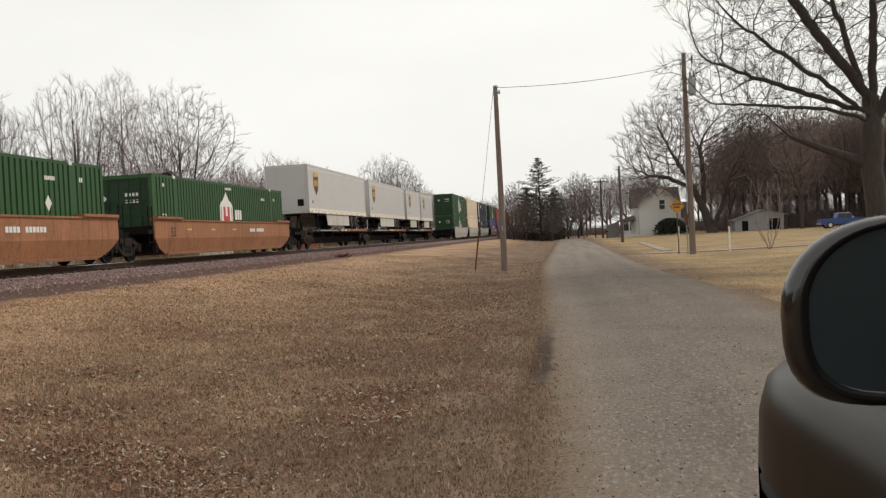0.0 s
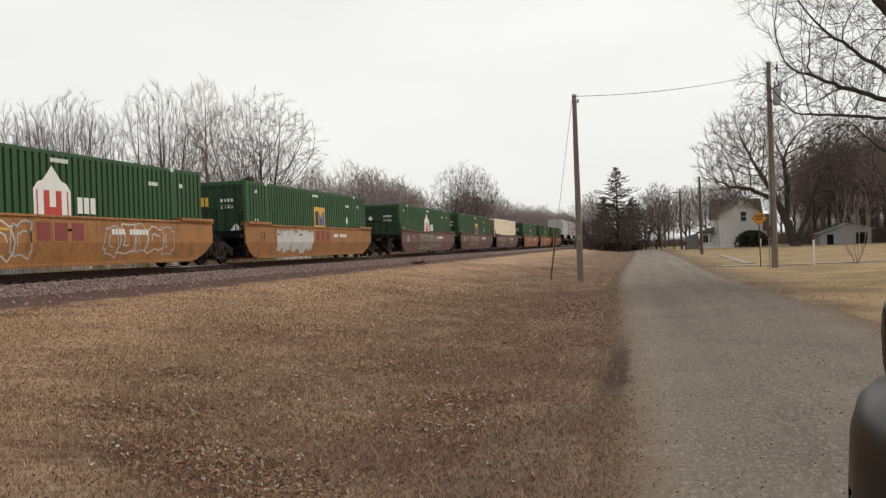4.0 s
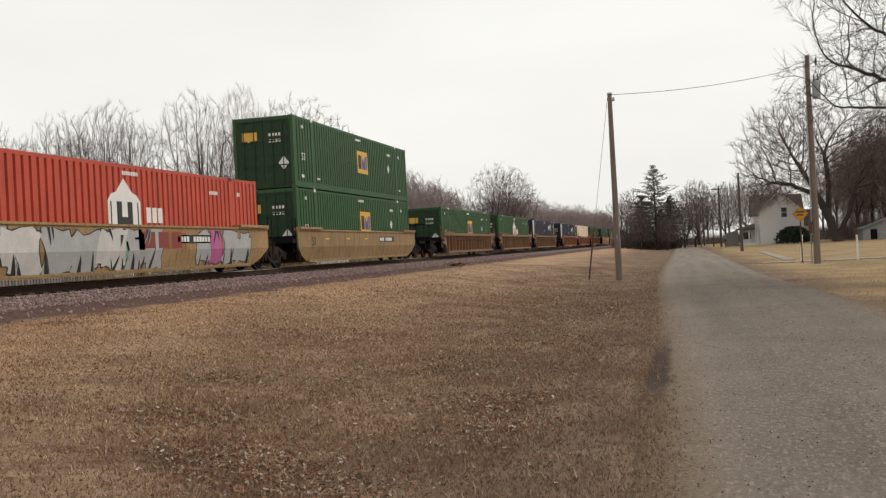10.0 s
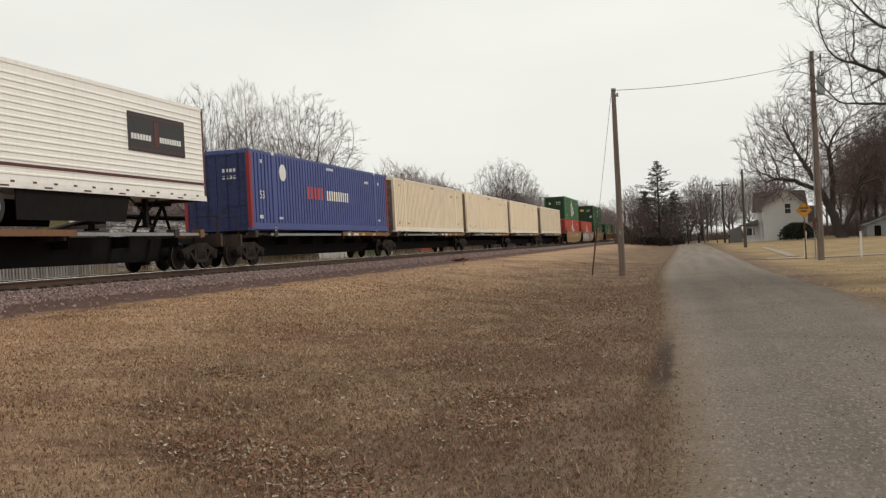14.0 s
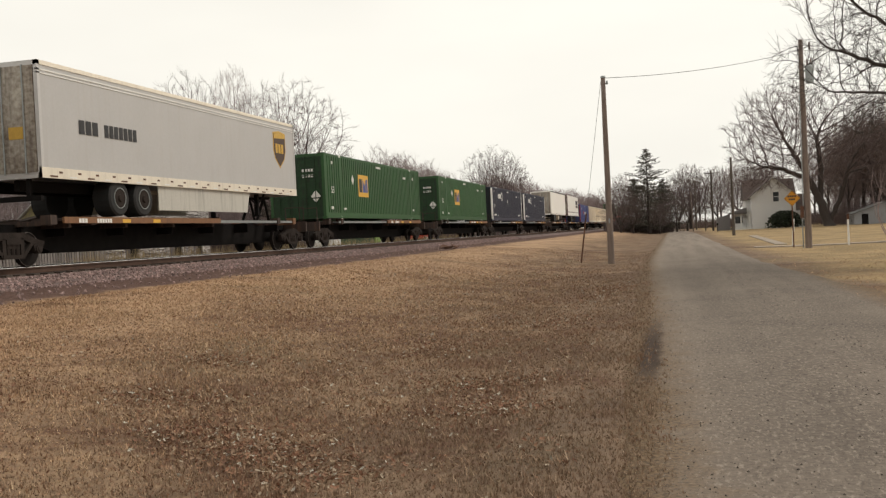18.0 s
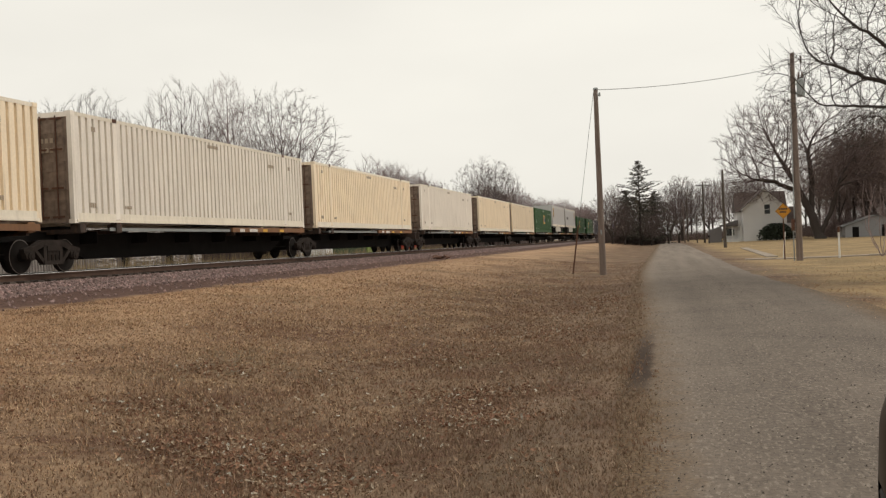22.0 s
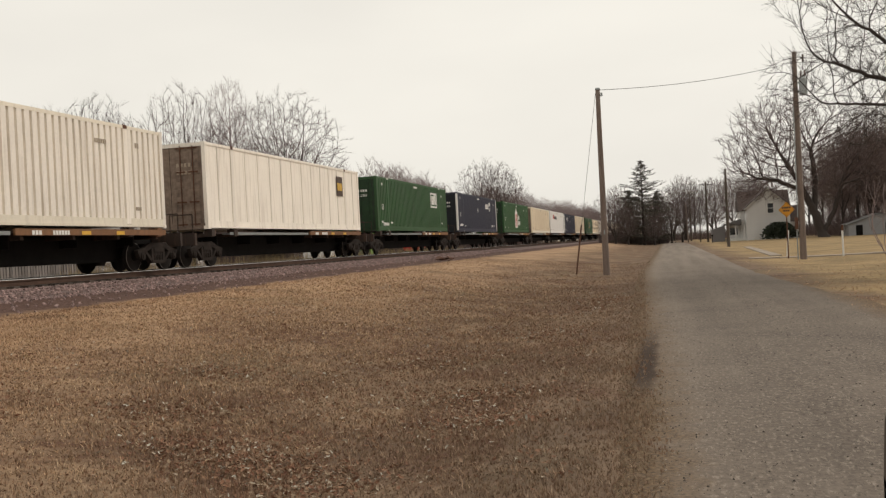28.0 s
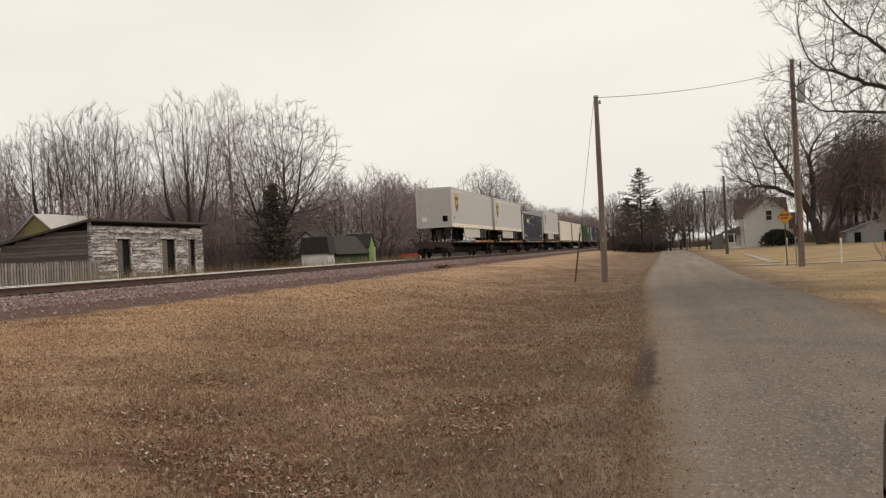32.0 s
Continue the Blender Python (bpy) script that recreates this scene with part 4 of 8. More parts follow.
def trailer(skin, label, length=16.15, flip=False, logo="shield", skirt=True):
    """A road semi-trailer; its floor is 2.14 above the rail. The wheels stand at the front of the car, or with flip at the rear."""
    root = thing("semi_trailer", Matrix(), label, "trailer", "trailers on the train")
    z0, z1 = 2.14, 5.1 if logo in ("sign", "plain") else 5.0
    b = Build()
    b.box((-1.29, 0.03, z0 + 0.12), (1.29, length - 0.03, z1 - 0.06))
    b.box((-1.25, 0.05, z1 - 0.06), (1.25, length - 0.05, z1))
    if logo in ("sign", "plain"):
        for k in range(15):
            z = z0 + 0.3 + k * 0.165
            b.prism([(1.29, z), (1.306, z + 0.02), (1.306, z + 0.055), (1.29, z + 0.075)], 1, 0.12, length - 0.12)
    part("box_body", b, P[skin], root)
    for sx in (1, -1):
        x0, x1 = sorted((sx * 1.24, sx * 1.31))
        part("bottom_rail", Build().box((x0, 0, z0), (x1, length, z0 + (0.26 if logo in ("shield", "freight") else 0.16))), P["rail_cream"] if logo in ("shield", "freight") else P[skin], root)
        x0, x1 = sorted((sx * 1.24, sx * 1.305))
        part("top_rail", Build().box((x0, 0, z1 - 0.1), (x1, length, z1 + 0.005)), {"plain": M["black"], "freight": P["rail_cream"]}.get(logo, P[skin]), root)
        if logo in ("shield", "freight"):
            part("trim_strip", Build().box((x0, 0, z1 - 0.24), (x1, length, z1 - 0.2)), "white", root)
            part("trim_strip", Build().box((x0, 0, z1 - 0.32), (x1, length, z1 - 0.29)), "white", root)
    b = Build()
    for k in range(int(length / 0.78)):
        y = 0.3 + k * 0.78
        slab(b, y, y + 0.3, z0 + 0.03, z0 + 0.07, 1.31, k % 2)
        slab(b, y + 0.36, y + 0.5, z0 + 0.13, z0 + 0.18, 1.31, 0)
    part("reflector_tape", b, [P["maroon"] if logo == "sign" else "rust", "white"], root)
    for y0, y1 in ((0.0, 0.1), (length - 0.1, length)):
        b = Build()
        for sx in (1, -1):
            x0, x1 = sorted((sx * 1.2, sx * 1.305))
            b.box((x0, y0, z0), (x1, y1, z1))
        b.box((-1.25, y0, z0), (1.25, y1, z0 + 0.14)).box((-1.25, y0, z1 - 0.12), (1.25, y1, z1))
        part("end_frame", b, P[skin] if logo != "sign" else P["maroon"], root)

    def Y(v):
        return v if flip else length - v
    # running gear, counted from the wheel end
    b = Build()
    for sx in (1, -1):
        x0, x1 = sorted((sx * 0.35, sx * 0.5))
        b.box((x0, min(Y(0.2), Y(5)), z0 - 0.28), (x1, max(Y(0.2), Y(5)), z0))
    b.box((-1.2, min(Y(0.05), Y(0.15)), z0 - 0.55), (1.2, max(Y(0.05), Y(0.15)), z0 - 0.42))
    b.box((-0.9, min(Y(0.05), Y(0.15)), z0 - 0.45), (-0.8, max(Y(0.05), Y(0.15)), z0))
    b.box((0.8, min(Y(0.05), Y(0.15)), z0 - 0.45), (0.9, max(Y(0.05), Y(0.15)), z0))
    part("underframe", b, "black", root)
    axles = ((5.0, 6.3) if logo == "sign" else (3.4, 4.65)) if length > 10 else (1.2,)
    for a in axles:
        for sx in (1, -1):
            b = Build()
            x0, x1 = sx * 0.72, sx * 1.25
            b.tube((x0, Y(a), 1.73), (x1 - sx * 0.04, Y(a), 1.73), 0.5, 0.5, 20)
            b.tube((x1 - sx * 0.04, Y(a), 1.73), (x1, Y(a), 1.73), 0.5, 0.44, 20)
            w = part("wheel", b, "rubber", root, "black twin tyres")
            b = Build()
            b.tube((x1 - sx * 0.06, Y(a), 1.73), (x1 + sx * 0.003, Y(a), 1.73), 0.27, 0.27, 18)
            b.tube((x1, Y(a), 1.73), (x1 + sx * 0.05, Y(a), 1.73), 0.12, 0.09, 10)
            part("rim", b, "truck_steel", w)
            b = Build()
            for k in range(20):
                a0, a1 = 0.31416 * k, 0.31416 * (k + 1)
                b.tube((x1 + sx * 0.004, Y(a) + 0.28 * math.cos(a0), 1.73 + 0.28 * math.sin(a0)), (x1 + sx * 0.004, Y(a) + 0.28 * math.cos(a1), 1.73 + 0.28 * math.sin(a1)), 0.016, 0.016, 4, caps=False)
            part("rim_ring", b, "galv", w)
    # landing gear
    lg = length - (5.2 if logo == "plain" else 3.0) if length > 10 else length - 2.2
    for sx in (1, -1):
        b = Build()
        b.box((sx * 0.9 - 0.07, Y(lg) - 0.07, 1.35), (sx * 0.9 + 0.07, Y(lg) + 0.07, z0))
        b.box((sx * 0.9 - 0.15, Y(lg) - 0.15, 1.3), (sx * 0.9 + 0.15, Y(lg) + 0.15, 1.36))
        b.tube((sx * 0.9, Y(lg), 1.7), (sx * 0.9, Y(lg - 0.8), z0), 0.03, 0.03, 5)
        b.tube((sx * 0.9, Y(lg), 1.7), (sx * 0.9, Y(lg + 0.7), z0), 0.03, 0.03, 5)
        part("landing_leg", b, "black", root)
    if skirt and length > 10:
        s0, s1 = Y(axles[1] + 0.85), Y(lg - 1.3)
        lo, hi = min(s0, s1), max(s0, s1)
        b = Build()
        for sx in (1, -1):
            x0, x1 = sorted((sx * 1.2, sx * 1.23))
            b.prism([(lo + (0 if flip else 0.25), 1.42), (hi - (0.25 if flip else 0), 1.42), (hi, z0), (lo, z0)], 0, x0, x1)
        part("side_skirt", b, P["skirt"] if logo != "sign" else "black", root, "pale side skirt" if logo != "sign" else "dark side skirt")
    elif length < 10:
        b = Build().box((1.15, 2.6, 1.4), (1.2, length - 2.2, z0))
        part("side_skirt", b, P["skirt"], root)
    # ends
    near_doors = flip
    b = Build()
    if near_doors:
        b.box((-1.18, -0.015, z0 + 0.14), (-0.01, 0.03, z1 - 0.12)).box((0.01, -0.015, z0 + 0.14), (1.18, 0.03, z1 - 0.12))
        part("rear_door", b, P["worn_door"], root)
        for x in (-0.9, -0.3, 0.3, 0.9):
            part("lock_rod", Build().tube((x, -0.04, z0 + 0.1), (x, -0.04, z1 - 0.1), 0.02, 0.02, 6), "galv", root)
        for k in range(8):
            part("hinge", Build().box((-1.15, -0.05, z0 + 0.2 + 0.3 * k), (-0.75, -0.02, z0 + 0.24 + 0.3 * k)), "galv", root)
        if logo == "freight":
            part("placard", Build().box((0.45, -0.03, 3.1), (0.85, -0.017, 3.4)), "gold", root, "yellow placard")
        if logo == "sign":
            b = Build().box((-1.1, -0.03, 4.1), (1.1, -0.017, 4.75))
            part("door_sign", b, "ink", root)
    else:
        b = Build().box((-1.18, -0.02, z0 + 0.14), (1.18, 0.03, z1 - 0.12))
        part("nose_panel", b, P[skin], root)
        b = Build().box((0.62, -0.05, 2.55), (0.98, -0.02, 2.95))
        part("air_connection_box", b, "black", root)
        b = Build().box((-0.9, -0.03, 2.6), (-0.55, -0.02, 2.9)).box((-0.5, -0.03, 3.4), (-0.4, -0.02, 3.5))
        part("placard", b, "white", root)
    b = Build()
    if logo in ("shield", "freight"):
        c = (1.2 if logo == "shield" else length - 2.1) + (0 if length > 10 else 0.4)
        s = 1.0

        def sh(k, o):
            pts = [(-0.55, 0.55), (0.0, 0.62), (0.55, 0.55), (0.55, -0.1), (0.42, -0.4), (0.0, -0.72), (-0.42, -0.4), (-0.55, -0.1)]
            return [(c + 0.6 + p[0] * k, 3.95 + p[1] * k + o) for p in pts][::-1]
        poly(b, sh(1.08, 0), 1.293, 0)
        poly(b, sh(0.98, 0), 1.299, 1)
        poly(b, [(c + 0.08, 4.3), (c + 1.12, 4.36), (c + 1.12, 4.48), (c + 0.6, 4.55), (c + 0.08, 4.48)], 1.305, 0)
        letters(b, c + 0.2, 3.75, 3, 0.36, 0.2, 0.35, 1.305, 0)
        part("shield_emblem", b, ["gold", "brown_decal"], root, "brown and gold shield emblem")
        b = Build()
        if logo == "freight":
            letters(b, 1.6, 3.34, 3, 0.36, 0.24, 0.25, 1.3)
            letters(b, 2.75, 3.34, 7, 0.34, 0.18, 0.3, 1.3)
        else:
            letters(b, 0.75, 2.72, 2, 0.16, 0.1, 0.3, 1.3)
        tagged(part("lettering", b, "ink", root), kind="stuff")
    elif logo == "sign":
        b.box((1.3, 11.8, 3.42), (1.31, 14.9, 4.52))
        letters(b, 11.95, 3.76, 7, 0.16, 0.12, 0.25, 1.311, 1)
        letters(b, 13.45, 3.76, 9, 0.16, 0.11, 0.25, 1.311, 1)
        slab(b, 13.15, 13.4, 3.62, 4.32, 1.311, 2)
        slab(b, 11.8, 14.9, 3.48, 3.53, 1.311, 2)
        slab(b, 11.8, 14.9, 4.4, 4.45, 1.311, 2)
        part("company_sign", b, ["ink", "white", P["maroon"]], root, "black sign with dark red lines")
        b = Build()
        slab(b, 0.15, length - 0.15, z0 + 0.5, z0 + 0.58, 1.306)
        part("stripe", b, P["maroon"], root)
    if logo == "plain":
        b = Build()
        b.tube((-1.0, length - 7.6, 1.78), (1.15, length - 7.6, 1.78), 0.34, 0.34, 18)
        b.tube((1.15, length - 7.6, 1.78), (1.2, length - 7.6, 1.78), 0.34, 0.26, 18)
        part("fuel_tank", b, P["rail_cream"], root)
    return root


# rolling stock: a truck with its wheels and side frames, built once
def truck_meshes():
    b = Build()
    b.tube((-0.065, 0, 0), (0.065, 0, 0), 0.42, 0.42, 22)
    b.tube((0.066, 0, 0), (0.069, 0, 0), 0.42, 0.405, 22, 1, caps=False)
    b.tube((0.065, 0, 0), (0.2, 0, 0), 0.13, 0.1, 10)
    wh = part("wheel", b, ["wheel", "tread"], None)
    ax = part("axle", Build().tube((-0.9, 0, 0), (0.9, 0, 0), 0.08, 0.08, 8), "wheel", None)
    b = Build()
    for s in (1, -1):
        x0, x1 = sorted((s * 0.97, s * 1.11))
        b.prism([(-1.12, 0.5), (-0.72, 0.53), (-0.36, 0.66), (0.36, 0.66), (0.72, 0.53), (1.12, 0.5), (1.14, 0.6), (0.74, 0.68), (0.42, 0.82), (-0.42, 0.82), (-0.74, 0.68), (-1.14, 0.6)], 0, x0, x1)
        for k in (1, -1):
            b.prism([(k * 0.74, 0.55), (k * 0.36, 0.2), (k * 0.36, 0.33), (k * 0.62, 0.56)][::k], 0, x0, x1)
            b.prism([(k * 0.26, 0.3), (k * 0.38, 0.3), (k * 0.38, 0.68), (k * 0.26, 0.68)][::k], 0, x0, x1)
            b.prism([(k * 0.76, 0.36), (k * 0.8, 0.36), (k * 0.84, 0.52), (k * 0.72, 0.52)][::k], 0, x0, x1)
            b.prism([(k * 0.98, 0.36), (k * 1.04, 0.36), (k * 1.1, 0.52), (k * 0.94, 0.52)][::k], 0, x0, x1)
            b.tube((s * 1.0, k * 0.89, 0.42), (s * 1.15, k * 0.89, 0.42), 0.12, 0.11, 12)
            b.tube((s * 1.15, k * 0.89, 0.42), (s * 1.17, k * 0.89, 0.42), 0.07, 0.06, 8)
        b.prism([(-0.38, 0.2), (0.38, 0.2), (0.38, 0.3), (-0.38, 0.3)], 0, x0 - 0.02, x1 + 0.02)
        for y in (-0.16, 0.0, 0.16):
            b.tube((s * 1.05, y, 0.3), (s * 1.05, y, 0.54), 0.068, 0.068, 8)
            for q in range(4):
                b.tube((s * 1.05, y, 0.315 + 0.06 * q), (s * 1.05, y, 0.335 + 0.06 * q), 0.078, 0.078, 8)
        b.box((min(s * 0.95, s * 1.13), -0.25, 0.54), (max(s * 0.95, s * 1.13), 0.25, 0.66))
    b.box((-1.1, -0.22, 0.45), (1.1, 0.22, 0.8))
    b.tube((0, 0, 0.75), (0, 0, 0.95), 0.25, 0.25, 10)
    sf = part("truck_frame", b, "truck_steel", None)
    return wh, ax, sf


WHEEL, AXLE, TRUCK_FRAME = truck_meshes()


def add_truck(root, y):
    t = again(TRUCK_FRAME, root, pose(0, y, 0), "truck")
    for o in (-0.89, 0.89):
        again(AXLE, t, pose(0, o, 0.42))
        again(WHEEL, t, pose(0.755, o, 0.42))
        again(WHEEL, t, pose(-0.755, o, 0.42, 0, 0, 180))


CREASE = 0.78                 # height at which a smooth well's side bends inwards


def skin_x(z):
    return 1.502 if z >= CREASE else 1.502 - (CREASE - z) * 0.24


def on_skin(b, pts, lift, m):
    """Lays a polygon (y, z) on the bent side of a smooth well, cut along the crease."""
    for keep in (1, -1):
        out = []
        for p, q in zip(pts, pts[1:] + pts[:1]):
            a, c = (p[1] - CREASE) * keep, (q[1] - CREASE) * keep
            if a >= 0:
                out.append(p)
            if (a > 0 > c) or (a < 0 < c):
                u = a / (a - c)
                out.append((p[0] + (q[0] - p[0]) * u, CREASE))
        if len(out) > 2:
            b.face([(skin_x(z) + lift, y, z) for y, z in out], m)


def stroke(b, pts, w, lift, m):
    for q, (a, c) in enumerate(zip(pts, pts[1:])):
        d = Vector((c[0] - a[0], c[1] - a[1]))
        if d.length < 0.01:
            continue
        e, f = Vector((-d.y, d.x)).normalized() * w / 2, d.normalized() * w * 0.35
        on_skin(b, [(a[0] - e.x - f.x, a[1] - e.y - f.y), (c[0] - e.x + f.x, c[1] - e.y + f.y), (c[0] + e.x + f.x, c[1] + e.y + f.y), (a[0] + e.x - f.x, a[1] + e.y - f.y)], lift + 0.0004 * (q % 3), m)


def graffiti(root, y0, z0, n, h, ms, seed, style):
    """Swelling spray-paint shapes with no readable word: filled and outlined, or outlines alone."""
    rg = random.Random(seed)
    b = Build()
    y = y0
    for k in range(n):
        w = h * rg.uniform(0.75, 1.15)
        cy, cz = y + w / 2, z0 + h / 2 + rg.uniform(-0.05, 0.05) * h
        ph, lean = [rg.uniform(0, 6.28) for _ in range(3)], rg.uniform(-0.25, 0.25)

        def ring(g):
            out = []
            for j in range(28):
                a = 2 * math.pi * j / 28
                r = 1 + 0.1 * math.sin(2 * a + ph[0]) + 0.12 * math.sin(3 * a + ph[1]) + 0.1 * math.sin(7 * a + ph[2])
                c, q = math.cos(a), math.sin(a)
                u, v = math.copysign(abs(c) ** 0.42, c) * r * w * 0.5 * g, math.copysign(abs(q) ** 0.42, q) * r * h * 0.47 * g
                out.append((cy + u + lean * v, min(1.38, max(0.24, cz + v))))
            return out
        if style == "fill":
            for g, m, lift in ((1.08, len(ms) - 1, 0.002), (1.0, k % max(1, len(ms) - 1), 0.003 + 0.0015 * (k % 3))):
                rr = ring(g)
                for p, q in zip(rr, rr[1:] + rr[:1]):
                    on_skin(b, [(cy, min(1.38, cz)), p, q], lift, m)
            for j in range(rg.choice((2, 3, 3))):
                top = rg.random() < 0.5
                u, e = cy + rg.uniform(-0.38, 0.38) * w, (min(1.37, z0 + h) if top else max(0.25, z0))
                d = (-1 if top else 1) * h * rg.uniform(0.28, 0.55)
                bend, wd = rg.uniform(-0.12, 0.12) * h, h * rg.uniform(0.07, 0.16)
                on_skin(b, [(u - wd / 2, e), (u + wd / 2, e), (u + bend + wd * 0.35, e + d * 0.6), (u + bend * 1.6, e + d)], 0.009, len(ms) - 1)
                stroke(b, [(u + wd * 0.6, e), (u + bend + wd * 0.5, e + d * 0.6), (u + bend * 1.6, e + d)], h * 0.022, 0.0105, (k + j) % len(ms))
        else:
            rr = ring(0.95)
            stroke(b, rr + rr[:1], h * 0.05, 0.003, k % len(ms))
            rr = ring(0.42)
            a = rg.randrange(10)
            stroke(b, rr[a:a + 14], h * 0.045, 0.003, k % len(ms))
        y += w * 0.96
    tagged(part("graffiti", b, ms, root, "spray-painted graffiti shapes"), kind="stuff")


def well_car(skin, style, label, first_r, count=3, pitch=19.85, marks=(), panels={}):
    """An articulated well car; its origin lies at the rear end of its last well."""
    root = thing("well_car", Matrix(), label, "rail car", "well cars")
    p = P[skin]
    T = 1.49
    for u in range(count):
        o = u * pitch
        for sx in (-1, 1):
            b = Build()

            def X(a, c):
                return sorted((sx * a, sx * c))
            if style == "smooth":
                b.box((X(1.42, 1.5)[0], o - 0.4, CREASE), (X(1.42, 1.5)[1], o + 16.6, T - 0.06))
                i = len(b.v)
                lowx = 1.5 - (CREASE - 0.2) * 0.24
                for x, dy in ((0.0, 0.0), (-0.08, 0.0)):
                    b.v += [(sx * (1.5 + x), o - 0.4, CREASE), (sx * (1.5 + x), o + 16.6, CREASE), (sx * (lowx + 0.055 + x), o + 16.1, 0.42), (sx * (lowx + x), o + 15.5, 0.2), (sx * (lowx + x), o + 0.7, 0.2), (sx * (lowx + 0.055 + x), o + 0.1, 0.42)]
                for q in ((0, 1, 2, 3, 4, 5), (6, 11, 10, 9, 8, 7), (0, 6, 7, 1), (1, 7, 8, 2), (2, 8, 9, 3), (3, 9, 10, 4), (4, 10, 11, 5), (5, 11, 6, 0)):
                    b.f.append(tuple(i + k for k in q))
                    b.m.append(0)
                part("top_chord", Build().box((X(1.34, 1.54)[0], o - 0.4, T - 0.06), (X(1.34, 1.54)[1], o + 16.6, T)), p, root)
                part("side_sill", Build().box((X(1.3, 1.385)[0], o + 0.9, 0.16), (X(1.3, 1.385)[1], o + 15.3, 0.23)), p, root)
            else:
                b.box((X(1.3, 1.36)[0], o + 0.6, 0.3), (X(1.3, 1.36)[1], o + 15.5, T - 0.1))
                part("top_chord", Build().box((X(1.34, 1.56)[0], o - 0.4, T - 0.16), (X(1.34, 1.56)[1], o + 16.6, T)), p, root)
                part("side_sill", Build().box((X(1.36, 1.56)[0], o + 0.6, 0.2), (X(1.36, 1.56)[1], o + 15.5, 0.34)), p, root)
                part("end_web", Build().prism([(o - 0.4, 0.85), (o + 0.25, 0.75), (o + 0.6, 0.45), (o + 0.6, T - 0.16), (o - 0.4, T - 0.16)], 0, *X(1.38, 1.44)), p, root)
                part("end_web", Build().prism([(o + 15.5, 0.45), (o + 15.9, 0.75), (o + 16.6, 0.85), (o + 16.6, T - 0.16), (o + 15.5, T - 0.16)], 0, *X(1.38, 1.44)), p, root)
            well = part("well_side", b, p, root)
            for y0 in (o - 0.3, o + 14.2):
                part("top_ledge", Build().box((X(1.3, 1.6)[0], y0, T), (X(1.3, 1.6)[1], y0 + 2.3, T + 0.09)), p, root)
            for e0, e1 in ((o - 0.3, o + 0.9), (o + 15.2, o + 16.5)):
                part("end_gusset", Build().prism([(e0, 0.3), (e1, 0.3), (e1, 1.2), (e0, 1.2)], 0, *X(1.32, 1.35)), "black", root)
            if style == "ribbed" and sx == 1:
                for z in (1.16, 1.08):
                    part("side_pipe", Build().tube((1.575, o + 2.6, z), (1.575, o + 15.4, z), 0.018, 0.018, 6), "rust", root)
        for y in (o - 0.2, o + 16.22):
            part("bulkhead", Build().box((-1.4, y, 0.25), (1.4, y + 0.1, 1.25)), "black", root)
        part("well_floor", Build().box((-1.4, o + 0.9, 0.2), (1.4, o + 15.3, 0.26)), p, root)
        if style == "ribbed":
            rib = None
            for k in range(16):
                y = o + 0.8 + k * 0.95
                if rib is None:
                    b = Build().prism([(1.36, 0.3), (1.5, 0.34), (1.555, 0.5), (1.555, T - 0.16), (1.36, T - 0.16)], 1, -0.055, 0.055)
                    rib = part("rib", b, p, well, at=pose(0, y, 0))
                else:
                    again(rib, well, pose(0, y, 0))
        for e, (y0, y1) in enumerate(((o - 1.75, o - 0.05), (o + 16.2, o + 17.9))):
            b = Build()
            b.box((-0.75, y0, 0.72), (0.75, y1, 1.05))
            b.box((-1.45, y0 + (0.9 if e == 0 else 0), 0.95), (1.45, y1 - (0 if e == 0 else 0.9), 1.1))
            part("end_platform", b, "black", root)
        # ladder and handrails at the near corner of each end
        for y in (o - 0.75, o + 16.8):
            b = Build()
            for dy in (0, 0.35):
                b.tube((1.42, y + dy, 0.55), (1.42, y + dy, 1.95), 0.02, 0.02, 5)
            for k in range(5):
                b.tube((1.42, y, 0.65 + 0.3 * k), (1.42, y + 0.35, 0.65 + 0.3 * k), 0.015, 0.015, 5)
            part("ladder", b, "black" if style == "smooth" else P[skin], root)
        if style == "smooth":
            b = Build()
            if skin == "well_tan":
                slab(b, o + 10.0, o + 12.6, 0.96, 1.22, 1.501, 1)
            letters(b, o + 10.12, 1.01, 4, 0.16, 0.14, 0.3, 1.506)
            letters(b, o + 11.08, 1.01, 6, 0.16, 0.14, 0.3, 1.506)
            for y in (2.6, 5.2, 7.8):
                slab(b, o + y, o + y + 0.45, 1.08, 1.14, 1.501, 2)
            tagged(part("car_markings", b, ["white", "ink" if skin != "well_purple" else "rust", "orange_decal"], root), kind="stuff")
            if u in panels:
                pn = Build()
                slab(pn, o + panels[u], o + panels[u] + 2.7, CREASE + 0.01, 1.36, 1.501, 0)
                for k in range(3):
                    y = o + panels[u] + 0.3 + 0.74 * k
                    slab(pn, y, y + 0.56, CREASE + 0.05, 1.3, 1.506, 1)
                part("company_panel", pn, [P["well_yellow"], "dull_red"], root, "yellow panel with a faded dark red emblem")
            digits("53", 0.5, root, pose(1.503, o + 1.0, 0.84, 90, 0, 90), "ink" if skin != "well_purple" else "white", "painted length figure")
    ends = [-2.0] + [u * pitch - 1.85 for u in range(1, count)] + [(count - 1) * pitch + CL + 2.0]
    for y in ends:
        add_truck(root, y)
